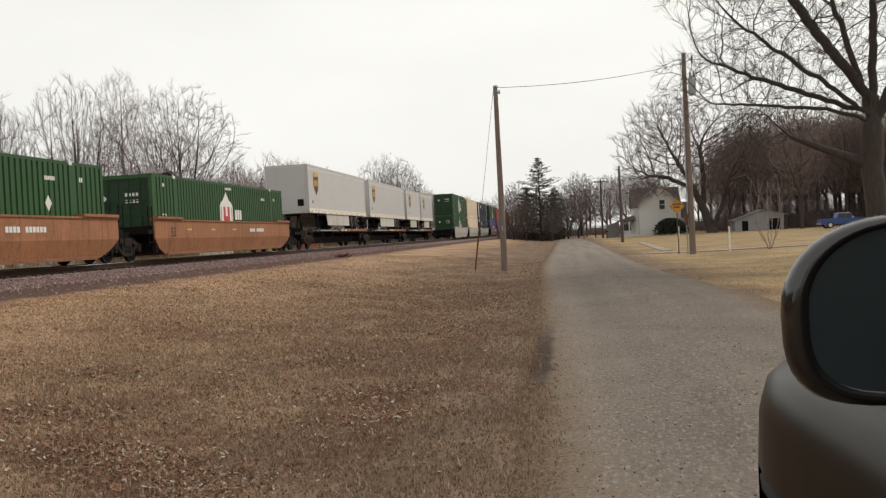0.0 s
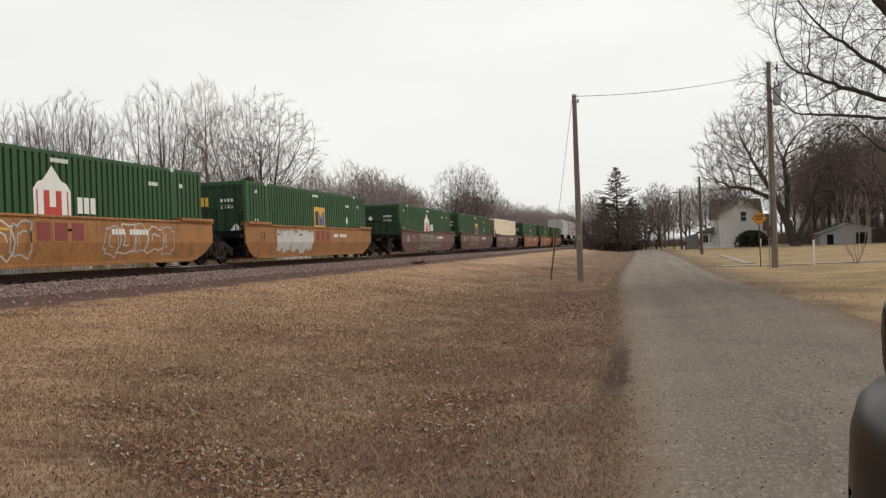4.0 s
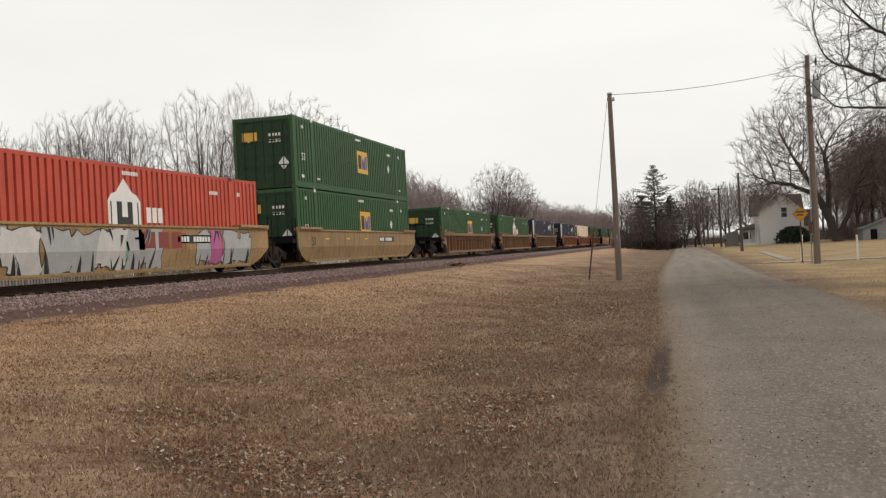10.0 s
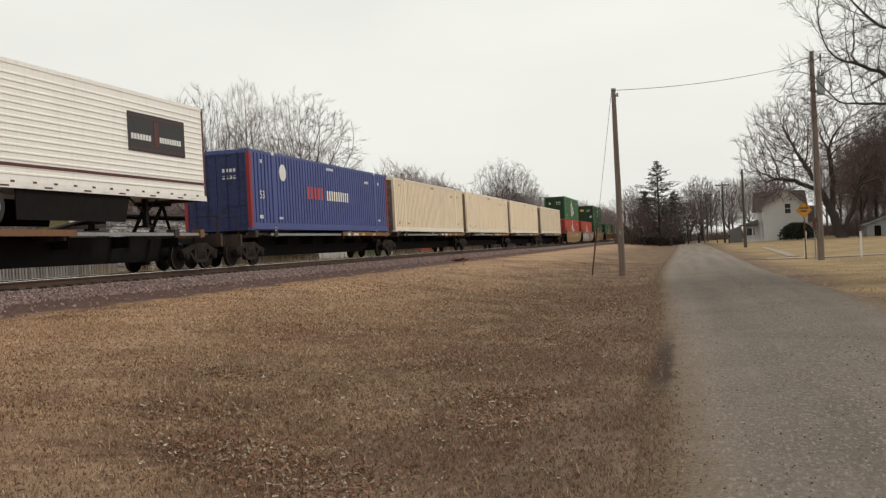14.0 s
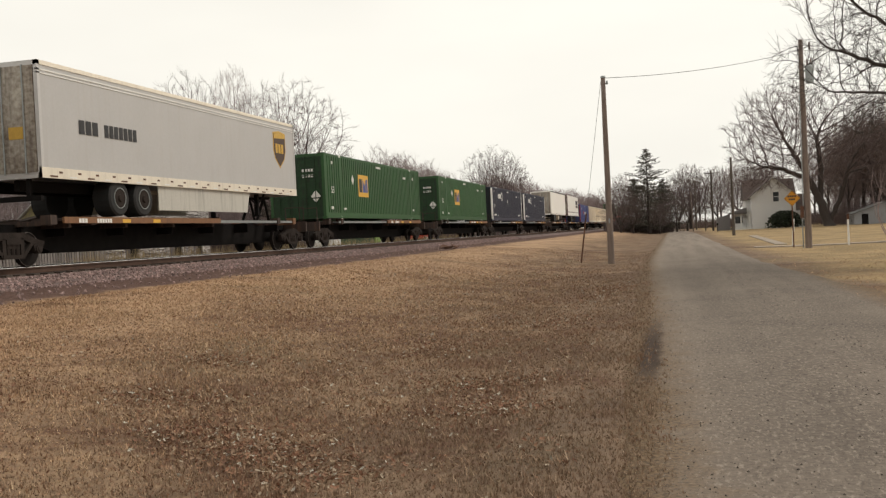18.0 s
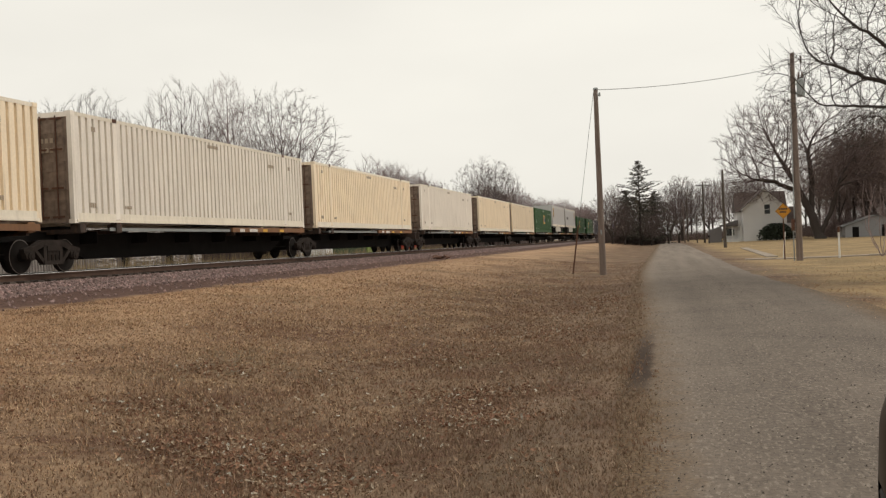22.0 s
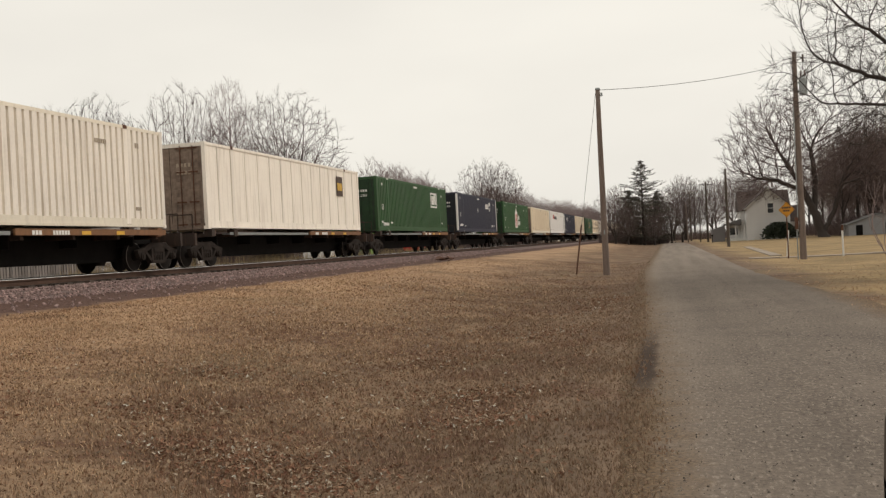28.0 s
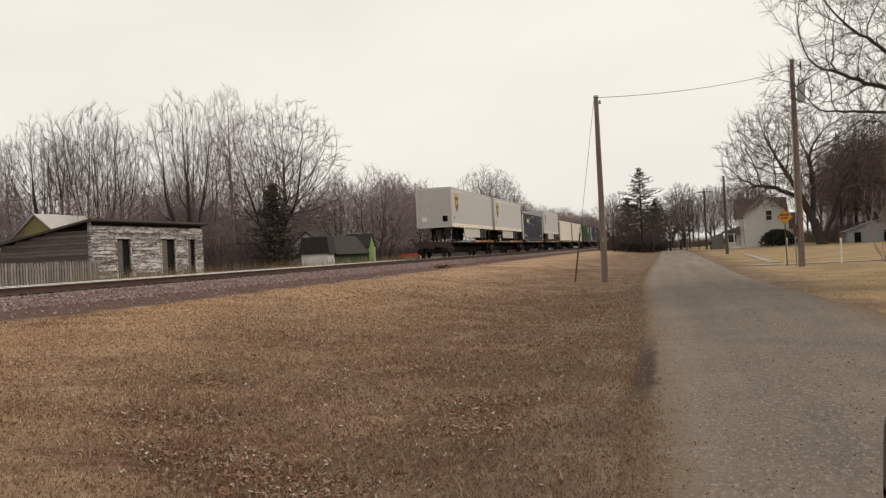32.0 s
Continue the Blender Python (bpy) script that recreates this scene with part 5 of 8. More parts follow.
    for y, s in ((-2.0, -1), (ends[-1], 1)):
        b = Build()
        b.box((-1.35, min(y, y + s * 1.3), 0.85), (1.35, max(y, y + s * 1.3), 1.0))
        b.box((-0.14, min(y + s * 1.3, y + s * 1.75), 0.62), (0.14, max(y + s * 1.3, y + s * 1.75), 0.9))
        b.box((-1.35, min(y + s * 1.22, y + s * 1.3), 0.5), (1.35, max(y + s * 1.22, y + s * 1.3), 1.25))
        part("end_sill", b, "black", root)
        b = Build()
        for x in (-1.3, 1.3, 0.5):
            b.tube((x, y + s * 1.26, 1.0), (x, y + s * 1.26, 2.0), 0.02, 0.02, 5)
        b.tube((-1.3, y + s * 1.26, 2.0), (1.3, y + s * 1.26, 2.0), 0.02, 0.02, 5)
        part("handrail", b, "black", root)
    for k, (y0, z0, n, h, ms, style) in enumerate(marks):
        graffiti(root, y0, z0, n, h, [GRAF[i] for i in ms], 40 + k + int(abs(first_r)), style)
    TRAIN.append((root, first_r))
    return root


def spine_car(units, label):
    """A spine car that carries the given (rear, length, wheels_at_rear) loads, rear to front; its origin lies at the rear end of the first."""
    root = thing("spine_car", Matrix(), label, "rail car", "spine cars")
    r0 = units[0][0]
    n = len(units)
    ends = []
    for u, (r, ln, flip, raised) in enumerate(units):
        o = r - r0
        lo = -0.9 if u == 0 else (units[u - 1][0] - r0 + units[u - 1][1] + o) / 2
        hi = o + ln + 0.9 if u == n - 1 else (o + ln + units[u + 1][0] - r0) / 2
        b = Build()
        b.prism([(lo + 1.2, 0.75), (lo + 2.4, 0.3), (hi - 2.4, 0.3), (hi - 1.2, 0.75), (hi - 1.2, 1.0), (lo + 1.2, 1.0)], 0, -0.42, 0.42)
        b.prism([(-0.3, 0.8), (0.3, 0.8), (0.3, 1.05), (-0.3, 1.05)], 1, lo, hi)
        for k in range(6):
            y = lo + 2.2 + k * (hi - lo - 4.4) / 5
            b.box((-0.95, y - 0.03, 0.72), (0.95, y + 0.03, 1.04))
        part("spine_beam", b, "black", root)
        d0, d1 = (o + 0.7, o + 9.2) if flip else (o + ln - (9.0 if raised else 7.0), o + ln - 0.15)
        b = Build()
        for sx in (1, -1):
            x0, x1 = sorted((sx * 0.42, sx * 1.3))
            b.box((x0, d0, 1.1), (x1, d1, 1.17))
        b.box((-0.42, d0, 1.06), (0.42, d1, 1.1))
        for k in range(4):
            y = d0 + 0.3 + k * (d1 - d0 - 0.7) / 3
            b.box((-1.25, y, 0.92), (1.25, y + 0.12, 1.1))
        dk = part("deck", b, P["spine"], root, "rusty wheel deck")
        b = Build()
        b.box((1.3, d0, 1.03), (1.36, d1, 1.19))
        part("deck_edge", b, P["deck_edge"], dk)
        b = Build()
        letters(b, d0 + 0.6, 1.04, 3, 0.11, 0.1, 0.3, 1.361)
        letters(b, d0 + 1.4, 1.04, 6, 0.11, 0.09, 0.3, 1.361)
        slab(b, d0 + 2.6, d0 + 3.0, 1.04, 1.14, 1.361, 1)
        slab(b, d0 + 4.2, d0 + 4.6, 1.04, 1.14, 1.361, 1)
        part("deck_lettering", b, ["white", "orange_decal"], dk)
        w0, w1 = (d1 + 0.1, o + ln - 0.6) if flip else (o + 1.6, d0 - 0.1)
        part("walkway", Build().box((1.0, w0, 1.06), (1.28, w1, 1.1)).box((1.28, w0, 1.04), (1.3, w1, 1.13)), "galv", root, "narrow grey steel walkway")
        for y in (o + 0.3, o + 2.0, o + ln - 2.0, o + ln - 0.45):
            b = Build()
            b.box((-1.3, y - 0.1, 0.98), (1.3, y + 0.1, 1.1))
            for sx in (1, -1):
                x0, x1 = sorted((sx * 1.05, sx * 1.34))
                b.box((x0, y - 0.13, 1.0), (x1, y + 0.13, 1.235))
            part("container_support", b, P["deck_edge"] if y > o + ln - 1 else P["spine"], root)
        # hitch for trailers, folded or raised
        h = (o + ln - 1.0) if flip else (o + 1.0)
        b = Build()

        zt = 2.12 if raised else 1.2
        b.box((-0.4, h - 0.35, zt - 0.1), (0.4, h + 0.35, zt))
        for sx in (-0.3, 0.3):
            b.tube((sx, h, zt - 0.05), (sx, h + (-0.9 if flip else 0.9), 1.0), 0.06, 0.06, 6)
            b.tube((sx, h, zt - 0.05), (sx, h + (0.5 if flip else -0.5), 1.0), 0.05, 0.05, 6)
        part("hitch", b, "black", root)
        if u:
            ends.append(lo)
    for y in [1.1 - 0.9] + ends + [units[-1][0] - r0 + units[-1][1] - 0.2]:
        add_truck(root, y)
    for y, s in ((-0.9, -1), (units[-1][0] - r0 + units[-1][1] + 0.9, 1)):
        b = Build()
        b.box((-0.14, min(y, y + s * 0.5), 0.62), (0.14, max(y, y + s * 0.5), 0.9))
        b.box((-1.3, y - 0.06, 0.7), (1.3, y + 0.06, 1.1))
        b.tube((1.2, y, 1.1), (1.2, y, 1.7), 0.02, 0.02, 5)
        b.tube((0.4, y, 1.7), (1.2, y, 1.7), 0.02, 0.02, 5)
        b.tube((0.4, y, 1.1), (0.4, y, 1.7), 0.02, 0.02, 5)
        part("end_sill", b, P["spine"], root)
    TRAIN.append((root, r0))
    return root


PROTO = {}
KINDS = {
    "emp": lambda: container("std", "green", "green corrugated freight container with an orange and blue emblem", logo="panel"),
    "empr": lambda: container("std", "green", "green corrugated freight container with an emblem near its doors", logo="panel_rear"),
    "hub": lambda: container("std", "green", "green corrugated freight container with a white tower emblem", logo="house"),
    "hubl": lambda: container("std", "bright_green", "bright green corrugated freight container with a white tower emblem", logo="house"),
    "redhub": lambda: container("std", "red", "red-orange corrugated freight container with a white tower emblem", logo="house"),
    "green": lambda: container("std", "green", "plain green corrugated freight container", logo=""),
    "greenb": lambda: container("std", "green", "green freight container with a white square emblem", logo="frame"),
    "umax": lambda: container("std", "navy", "navy blue corrugated container with white end posts", posts="white", logo="star_rear"),
    "umaxf": lambda: container("std", "navy", "navy blue corrugated container with white lettering near its front", posts="white", logo="star_front"),
    "pacer": lambda: container("std", "blue", "blue corrugated freight container with red end posts", posts="dark_red", logo="stack"),
    "beige": lambda: container("std", "beige", "beige corrugated freight container with grimy doors", 0.28, 0.1, rail="rail_cream", logo="", dirty=True),
    "cream": lambda: container("std", "cream", "cream corrugated freight container with rust streaks", 0.28, 0.1, rail="rail_cream", logo="", dirty=True),
    "xpo": lambda: container("std", "white", "white freight container with red and black lettering", 0.3, 0.03, logo="logistics"),
    "ribbed": lambda: container("ribbed", "cream", "old cream freight container with upright side posts", logo="square", dirty=True),
    "ups": lambda: trailer("silver", "silver-grey semi-trailer with a brown and gold shield"),
    "upsf": lambda: trailer("silver", "silver-grey freight semi-trailer with dark lettering", flip=True, logo="freight"),
    "pup": lambda: trailer("silver", "short silver-grey semi-trailer with a shield emblem", 8.6, logo="shield"),
    "reefer": lambda: trailer("reefer", "white ribbed semi-trailer with a maroon stripe and sign", flip=True, logo="sign"),
    "plain": lambda: trailer("reefer", "white ribbed semi-trailer with a dark roof rail", flip=True, logo="plain", skirt=False),
}


def load(kind, r, z):
    """Puts a container or trailer on the train; z is its base above the rail (0 for trailers, which know their own height)."""
    if kind not in PROTO:
        PROTO[kind] = o = KINDS[kind]()
    else:
        o = copy_thing(PROTO[kind], Matrix())
    TRAIN.append((o, (r, z)))


WZ, SZ = 0.27, 1.24
# far ahead: cars that have already passed, rear ends
AHEAD = [("hub", "hub", 129.0), ("beige", "beige", 149.0), ("umax", "umax", 169.0), ("hub", "pacer", 192.7), ("redhub", "pacer", 212.5), ("hub", "umax", 232.4), ("redhub", "umax", 256.0)]
for top, low, r in AHEAD:
    load(low, r, WZ)
    load(top, r, WZ + CH + 0.02)
well_car("skirt", "smooth", "grey-white three-unit well car with double-stacked containers", 129.0, marks=((2, 0.5, 4, 0.6, (1, 4), "line"),))
well_car("well_purple", "smooth", "maroon three-unit well car with double-stacked containers", 192.7)
well_car("well_purple", "smooth", "maroon well car with stacked containers", 256.0, 1)
for k, kd in enumerate(("cream", "ups", "umax", "green")):
    (load(kd, 280.0 + 18 * k, 0 if kd == "ups" else SZ))
spine_car([(280.0 + 18 * k, CL, False, k == 1) for k in range(4)], "rusty spine car far ahead in the train")
# three trailers and two short ones
for kd, r in (("ups", 55.1), ("ups", 72.9), ("pup", 90.3), ("pup", 99.6)):
    load(kd, r, 0)
spine_car([(55.1, CL, False, True), (72.9, CL, False, True), (90.3, CL, False, True)], "rusty spine car carrying silver semi-trailers")
# well cars with single containers
for kd, r in (("hub", 33.4), ("emp", 13.5), ("emp", -6.3), ("beige", -29.9), ("emp", -49.9), ("hub", -69.7), ("emp", -93.5), ("hub", -113.5), ("green", -133.4),
              ("emp", -157.0), ("beige", -176.9), ("umaxf", -196.7), ("umaxf", -220.6), ("hub", -240.5), ("emp", -260.4)):
    load(kd, r, WZ)
well_car("well_orange", "smooth", "orange-brown three-unit well car with graffiti", -6.3, marks=((2.6, 0.5, 6, 0.7, (1, 0), "line"), (24.5, 0.5, 6, 0.65, (0, 1), "line")))
well_car("well_purple", "smooth", "maroon-brown three-unit well car with graffiti", -69.7, marks=((4.6, 0.3, 4, 1.0, (3, 3), "line"), (8.4, 0.45, 5, 0.7, (0, 0), "line"), (24, 0.5, 6, 0.7, (0, 3), "line"), (42, 0.4, 5, 0.8, (0, 5), "line"), (49, 0.5, 6, 0.6, (0, 1), "line")))
well_car("well_yellow", "smooth", "yellow-orange three-unit well car with graffiti", -133.4, marks=((3, 0.4, 4, 0.8, (5, 0), "line"), (21.8, 0.35, 5, 1.0, (0, 1), "line"), (29.6, 0.45, 5, 0.85, (0, 1), "line"), (42.5, 0.4, 5, 0.9, (1, 0), "fill")), panels={0: 8.2, 1: 6.4, 2: 7.2})
well_car("well_red", "ribbed", "faded red-oxide three-unit ribbed well car", -196.7)
well_car("well_brown", "ribbed", "rusty brown three-unit ribbed well car", -260.4)
for kd, r, z in (("emp", -284.2, 0), ("emp", -284.2, 1), ("redhub", -304.1, 0), ("redhub", -324.0, 0), ("hubl", -324.0, 1)):
    load(kd, r, WZ + z * (CH + 0.02))
well_car("well_tan", "smooth", "tan three-unit well car with bright graffiti", -324.0, marks=((19.8, 0.22, 8, 1.2, (0, 0, 1, 4), "fill"), (26.4, 0.3, 1, 0.9, (7, 4), "fill"), (31.2, 0.26, 4, 1.1, (0, 6, 0, 4), "fill")), panels={1: 8.0})
# spine cars: rear ends in running order; a larger gap parts the cars
SPINE = [("beige", -345.5), ("beige", -364.3), ("beige", -381.8), ("beige", -399.3), ("pacer", -416.7), ("reefer", -436.1), ("plain", -455.3),
         ("umax", -477.9), ("umax", -495.9), ("empr", -514.9), ("empr", -536.1), ("upsf", -555.6), ("ups", -573.6), ("emp", -591.3), ("beige", -608.8), ("beige", -626.5),
         ("cream", -645.6), ("beige", -664.4), ("cream", -682.0), ("beige", -699.5), ("emp", -716.9), ("beige", -736.0), ("umax", -753.8), ("xpo", -771.3), ("beige", -788.8),
         ("hub", -807.8), ("umaxf", -827.8), ("greenb", -847.6), ("ribbed", -866.8), ("cream", -885.7), ("ups", -904.5), ("umax", -922.3), ("ups", -939.8), ("ups", -957.2)]
run = []
for k, (kd, r) in enumerate(SPINE):
    tr = kd in ("ups", "upsf", "reefer", "plain")
    load(kd, r, 0 if tr else SZ)
    run.append((r, CL, kd in ("upsf", "reefer", "plain"), tr))
    if k == len(SPINE) - 1 or r - (SPINE[k + 1][1] + CL) > 2.15 or len(run) == 5:
        spine_car(run[::-1], "rusty spine car with a dark centre beam")
        run = []
for ob in (WHEEL, AXLE, TRUCK_FRAME):
    bpy.data.objects.remove(ob)


# ---- trees ----
def inside(seed, n, centre, radii, low=-9.0, hollow=0.55):
    """Points in an ellipsoid, gathered towards its skin and cut off below."""
    rs = np.random.RandomState(seed)
    d = rs.normal(size=(n * 2, 3))
    d /= np.linalg.norm(d, axis=1)[:, None]
    d *= (rs.rand(n * 2) ** hollow * (0.9 + 0.16 * rs.rand(n * 2)))[:, None]
    p = d * np.array(radii) + np.array(centre)
    return p[p[:, 2] > low][:n]


def grow(seed, goals, seeds, step, kill, up=0.12, wander=0.12, most=9000, keep_on=0.9):
    """A branching skeleton that spreads from the seed stems towards the goals: node places, parents, tips carried."""
    rs = np.random.RandomState(seed)
    node, parent = [], []
    for line in seeds:
        last = -1
        for a, c in zip(line, line[1:]):
            a, c = Vector(a), Vector(c)
            n = max(1, round((c - a).length / step))
            for k in range(n + 1):
                q = a.lerp(c, k / n)
                if last >= 0 and (q - node[last]).length < step * 0.3:
                    continue
                if last < 0 and node:
                    near = min(range(len(node)), key=lambda i: (node[i] - q).length)
                    if (node[near] - q).length < step * 1.5:
                        last = near
                        continue
                j = Vector(rs.normal(0, step * 0.09, 3)) if k else Vector()
                node.append(q + j)
                parent.append(last)
                last = len(node) - 1
    N = np.zeros((most + 600, 3))
    N[:len(node)] = [tuple(p) for p in node]
    cnt = len(node)
    D = np.zeros((most + 600, 3))
    for i in range(cnt):
        if parent[i] >= 0:
            D[i] = tuple((node[i] - node[parent[i]]).normalized())
    P = np.array(goals)
    dist, idx = np.full(len(P), 1e9), np.zeros(len(P), int)

    def update(i0, i1):
        for s in range(i0, i1, 400):
            blk = N[s:min(i1, s + 400)]
            d = ((P[:, None, :] - blk[None]) ** 2).sum(2)
            k = d.argmin(1)
            v = d[np.arange(len(P)), k]
            hit = v < dist
            dist[hit], idx[hit] = v[hit], k[hit] + s
    update(0, cnt)
    made = {}
    while len(P) and cnt < most:
        dirs = P - N[idx]
        dirs /= np.linalg.norm(dirs, axis=1)[:, None] + 1e-9
        uniq, inv = np.unique(idx, return_inverse=True)
        acc = np.zeros((len(uniq), 3))
        np.add.at(acc, inv, dirs)
        acc /= np.linalg.norm(acc, axis=1)[:, None] + 1e-9
        acc += rs.normal(0, wander, acc.shape) + D[uniq] * keep_on
        acc[:, 2] += up
        acc /= np.linalg.norm(acc, axis=1)[:, None] + 1e-9
        start = cnt
        for u, d in zip(uniq, acc):
            q = N[u] + d * step
            if any(np.dot(d, o) > 0.93 for o in made.get(u, ())) or len(made.get(u, ())) > 3:
                continue
            made.setdefault(u, []).append(d)
            N[cnt], D[cnt] = q, d
            parent.append(int(u))
            cnt += 1
            if cnt >= most:
                break
        if cnt == start:
            break
        update(start, cnt)
        keep = dist > kill * kill
        P, dist, idx = P[keep], dist[keep], idx[keep]
    kids = [[] for _ in range(cnt)]
    for i in range(cnt):
        if parent[i] >= 0:
            kids[parent[i]].append(i)
    for _ in range(3):
        S = N[:cnt].copy()
        for i in range(len(node), cnt):
            if kids[i]:
                S[i] = 0.5 * N[i] + 0.25 * N[parent[i]] + 0.25 * N[max(kids[i], key=lambda c: len(kids[c]))]
        N[:cnt] = S
    tips = [0] * cnt
    for i in range(cnt - 1, -1, -1):
        if not kids[i]:
            tips[i] = 1
        if parent[i] >= 0:
            tips[parent[i]] += tips[i]
    return [Vector(p) for p in N[:cnt]], parent, kids, tips


def limb(b, pts, radii, n):
    """One connected tapering tube."""
    i = len(b.v)
    for j, p in enumerate(pts):
        d = (pts[min(j + 1, len(pts) - 1)] - pts[max(j - 1, 0)]).normalized()
        u = d.cross(Vector((0.31, 0.87, 0.38))).normalized()
        w = d.cross(u)
        for k in range(n):
            a = 2 * math.pi * k / n
            b.v.append(tuple(p + (u * math.cos(a) + w * math.sin(a)) * radii[j]))
    for j in range(len(pts) - 1):
        for k in range(n):
            b.f.append((i + j * n + k, i + j * n + (k + 1) % n, i + (j + 1) * n + (k + 1) % n, i + (j + 1) * n + k))
            b.m.append(0)


def bare_tree(seed, goals, seeds, trunk_r, label, step=0.34, kill=0.5, up=0.12, wander=0.12, rtip=0.009, twigs=4, twig_len=0.8, rise=0.5, group="bare trees", twig="twig", name="tree", bark="bark", most=9000, stout=()):
    root = thing(name, Matrix(), label, "tree", group)
    pts, parent, kids, tips = grow(seed, goals, seeds, step, kill, up, wander, most)
    rg = random.Random(seed)
    power = math.log(trunk_r / rtip) / math.log(max(tips))
    rad = [rtip * t ** power for t in tips]
    thick, fine = Build(), Build()
    heads = [i for i in range(len(pts)) if parent[i] < 0]
    heads += [c for i in range(len(pts)) for c in sorted(kids[i], key=lambda c: -tips[c])[1:]]
    for h in heads:
        chain = [h] if parent[h] < 0 else [parent[h], h]
        while kids[chain[-1]]:
            chain.append(max(kids[chain[-1]], key=lambda c: tips[c]))
        rr = [rad[c] for c in chain]
        if parent[h] >= 0:
            rr[0] = rad[h]
        if parent[h] < 0:
            rr[0] *= 1.35
        big = [k for k, c in enumerate(chain) if rad[c] > trunk_r * 0.16]
        k1 = len(big)
        if k1 > 1:
            limb(thick, [pts[c] for c in chain[:k1 + 1]], rr[:k1 + 1], 10 if rr[0] > trunk_r * 0.5 else 6)
            if k1 < len(chain) - 1:
                limb(fine, [pts[c] for c in chain[k1:]], rr[k1:], 4)
        else:
            limb(fine, [pts[c] for c in chain], rr, 5 if rr[0] > 0.03 else 3)
    for i in range(len(pts)):
        if tips[i] > 2 or parent[i] < 0 or rad[i] > 0.04:
            continue
        d = (pts[i] - pts[parent[i]]).normalized()
        for k in range(twigs if not kids[i] else max(1, twigs - 1)):
            e = (d * 1.2 + Vector((rg.gauss(0, 0.42), rg.gauss(0, 0.42), rg.gauss(0, 0.35) + rise * 0.3))).normalized()
            ln = twig_len * rg.uniform(0.45, 1.15)
            q1 = pts[i] + e * ln * 0.5
            e2 = (e + Vector((rg.gauss(0, 0.12), rg.gauss(0, 0.12), rise * 0.25))).normalized()
            limb(fine, [pts[i], q1, q1 + e2 * ln * 0.5], [rtip * 0.8, rtip * 0.62, rtip * 0.4], 3)
    for line, radii in stout:
        limb(thick, [Vector(p) for p in line], radii, 9)
    part("trunk", thick, bark, root, smooth=True)
    tagged(part("crown", fine, twig, root), kind="stuff")
    return root


def stems(n, seed, spread, height, base=0.12):
    rg = random.Random(seed)
    out = []
    for k in range(n):
        a = k * 6.283 / n + rg.uniform(-0.4, 0.4)
        c, s, r = math.cos(a), math.sin(a), spread * rg.uniform(0.7, 1.1)
        out.append([(c * base, s * base, -0.15), (c * r * 0.35, s * r * 0.35, height * 0.45), (c * r, s * r, height * rg.uniform(0.85, 1.1))])
    return out


def placed(proto, spots):
    """The first spot takes the prototype itself, the others copies."""
    for k, (x, y, s, rz) in enumerate(spots):
        m = pose(x, y, land(x, y), 0, 0, rz) @ Matrix.Diagonal((s, s, s, 1))
        if k == 0:
            proto.matrix_basis = m
        else:
            o = copy_thing(proto, Matrix())
            o.matrix_basis = m


# the tall vase-shaped tree behind the track, and others of its kind
vase = bare_tree(11, np.concatenate([inside(1, 2600, (-0.4, 0, 9.9), (4.3, 4.0, 5.9), 3.6), inside(2, 420, (-2.6, 0, 6.0), (2.2, 2.0, 2.4))]),
                 stems(5, 3, 1.1, 4.2, 0.3), 0.3, "tall bare tree with steep forking limbs", 0.34, 0.5, 0.3, 0.1, twig_len=0.7, rise=0.9)
placed(vase, [(-38.76, 73.5, 0.95, 0), (-40.3, 62.0, 0.8, 200), (-46.5, 66.0, 0.8, 70), (-52, 84, 0.95, 30), (-49, 96, 0.95, 250), (-56.0, 70.0, 0.82, 120)])
# a broad tree with a rounded crown whose outer limbs droop
broad = bare_tree(23, np.concatenate([inside(5, 3600, (0.9, 0, 8.9), (6.6, 6.0, 6.4), 3.4), inside(6, 800, (4.2, 0, 4.9), (3.2, 3.5, 1.9))]),
                  [[(0, 0, -0.15), (0.05, 0, 2.2), (0.2, 0.1, 4.0)], [(0.03, 0, 1.6), (-1.2, 0.3, 4.2)], [(0.05, 0, 2.0), (1.8, -0.2, 4.3)], [(0.1, 0, 2.6), (0.7, 1.4, 5.0)]],
                  0.36, "broad bare tree with a rounded crown", 0.36, 0.46, 0.1, 0.12, twig_len=0.65, rise=0.5)
placed(broad, [(-34.3, 80.0, 0.98, 0), (-31.5, 171.0, 1.05, 90), (-33.0, 194.0, 1.05, 230), (-46, 110, 1.0, 140), (4.0, 232.0, 0.95, 10), (10.5, 240.0, 0.95, 100), (15.5, 222.0, 0.95, 200), (20.5, 235, 1.0, 280), (1.2, 224, 0.85, 300),
               (-8.6, 163, 0.52, 40), (-2.2, 161, 0.36, 80), (0.6, 168, 0.5, 200), (2.4, 176, 0.55, 310), (-9.5, 178, 0.62, 150), (-6.4, 160, 0.42, 260)])
# a pale slim tree between them
slim = bare_tree(29, inside(8, 1600, (0, 0, 11.2), (2.5, 2.4, 6.2), 4.0), [[(0, 0, -0.15), (0.1, 0, 6.5), (0.0, 0, 10.5)], [(0.06, 0, 4.2), (0.8, 0.3, 9.0)]], 0.17,
                 "slim pale-barked bare tree behind taller ones", 0.32, 0.42, 0.35, 0.1, twig_len=0.85, rise=0.9, twig="pale_twig", bark="pale_twig")
placed(slim, [(-39.9, 84.0, 1.0, 0), (-55.0, 78.0, 0.75, 90), (-59.5, 78.0, 0.76, 200), (-50.5, 74.0, 0.72, 300)])
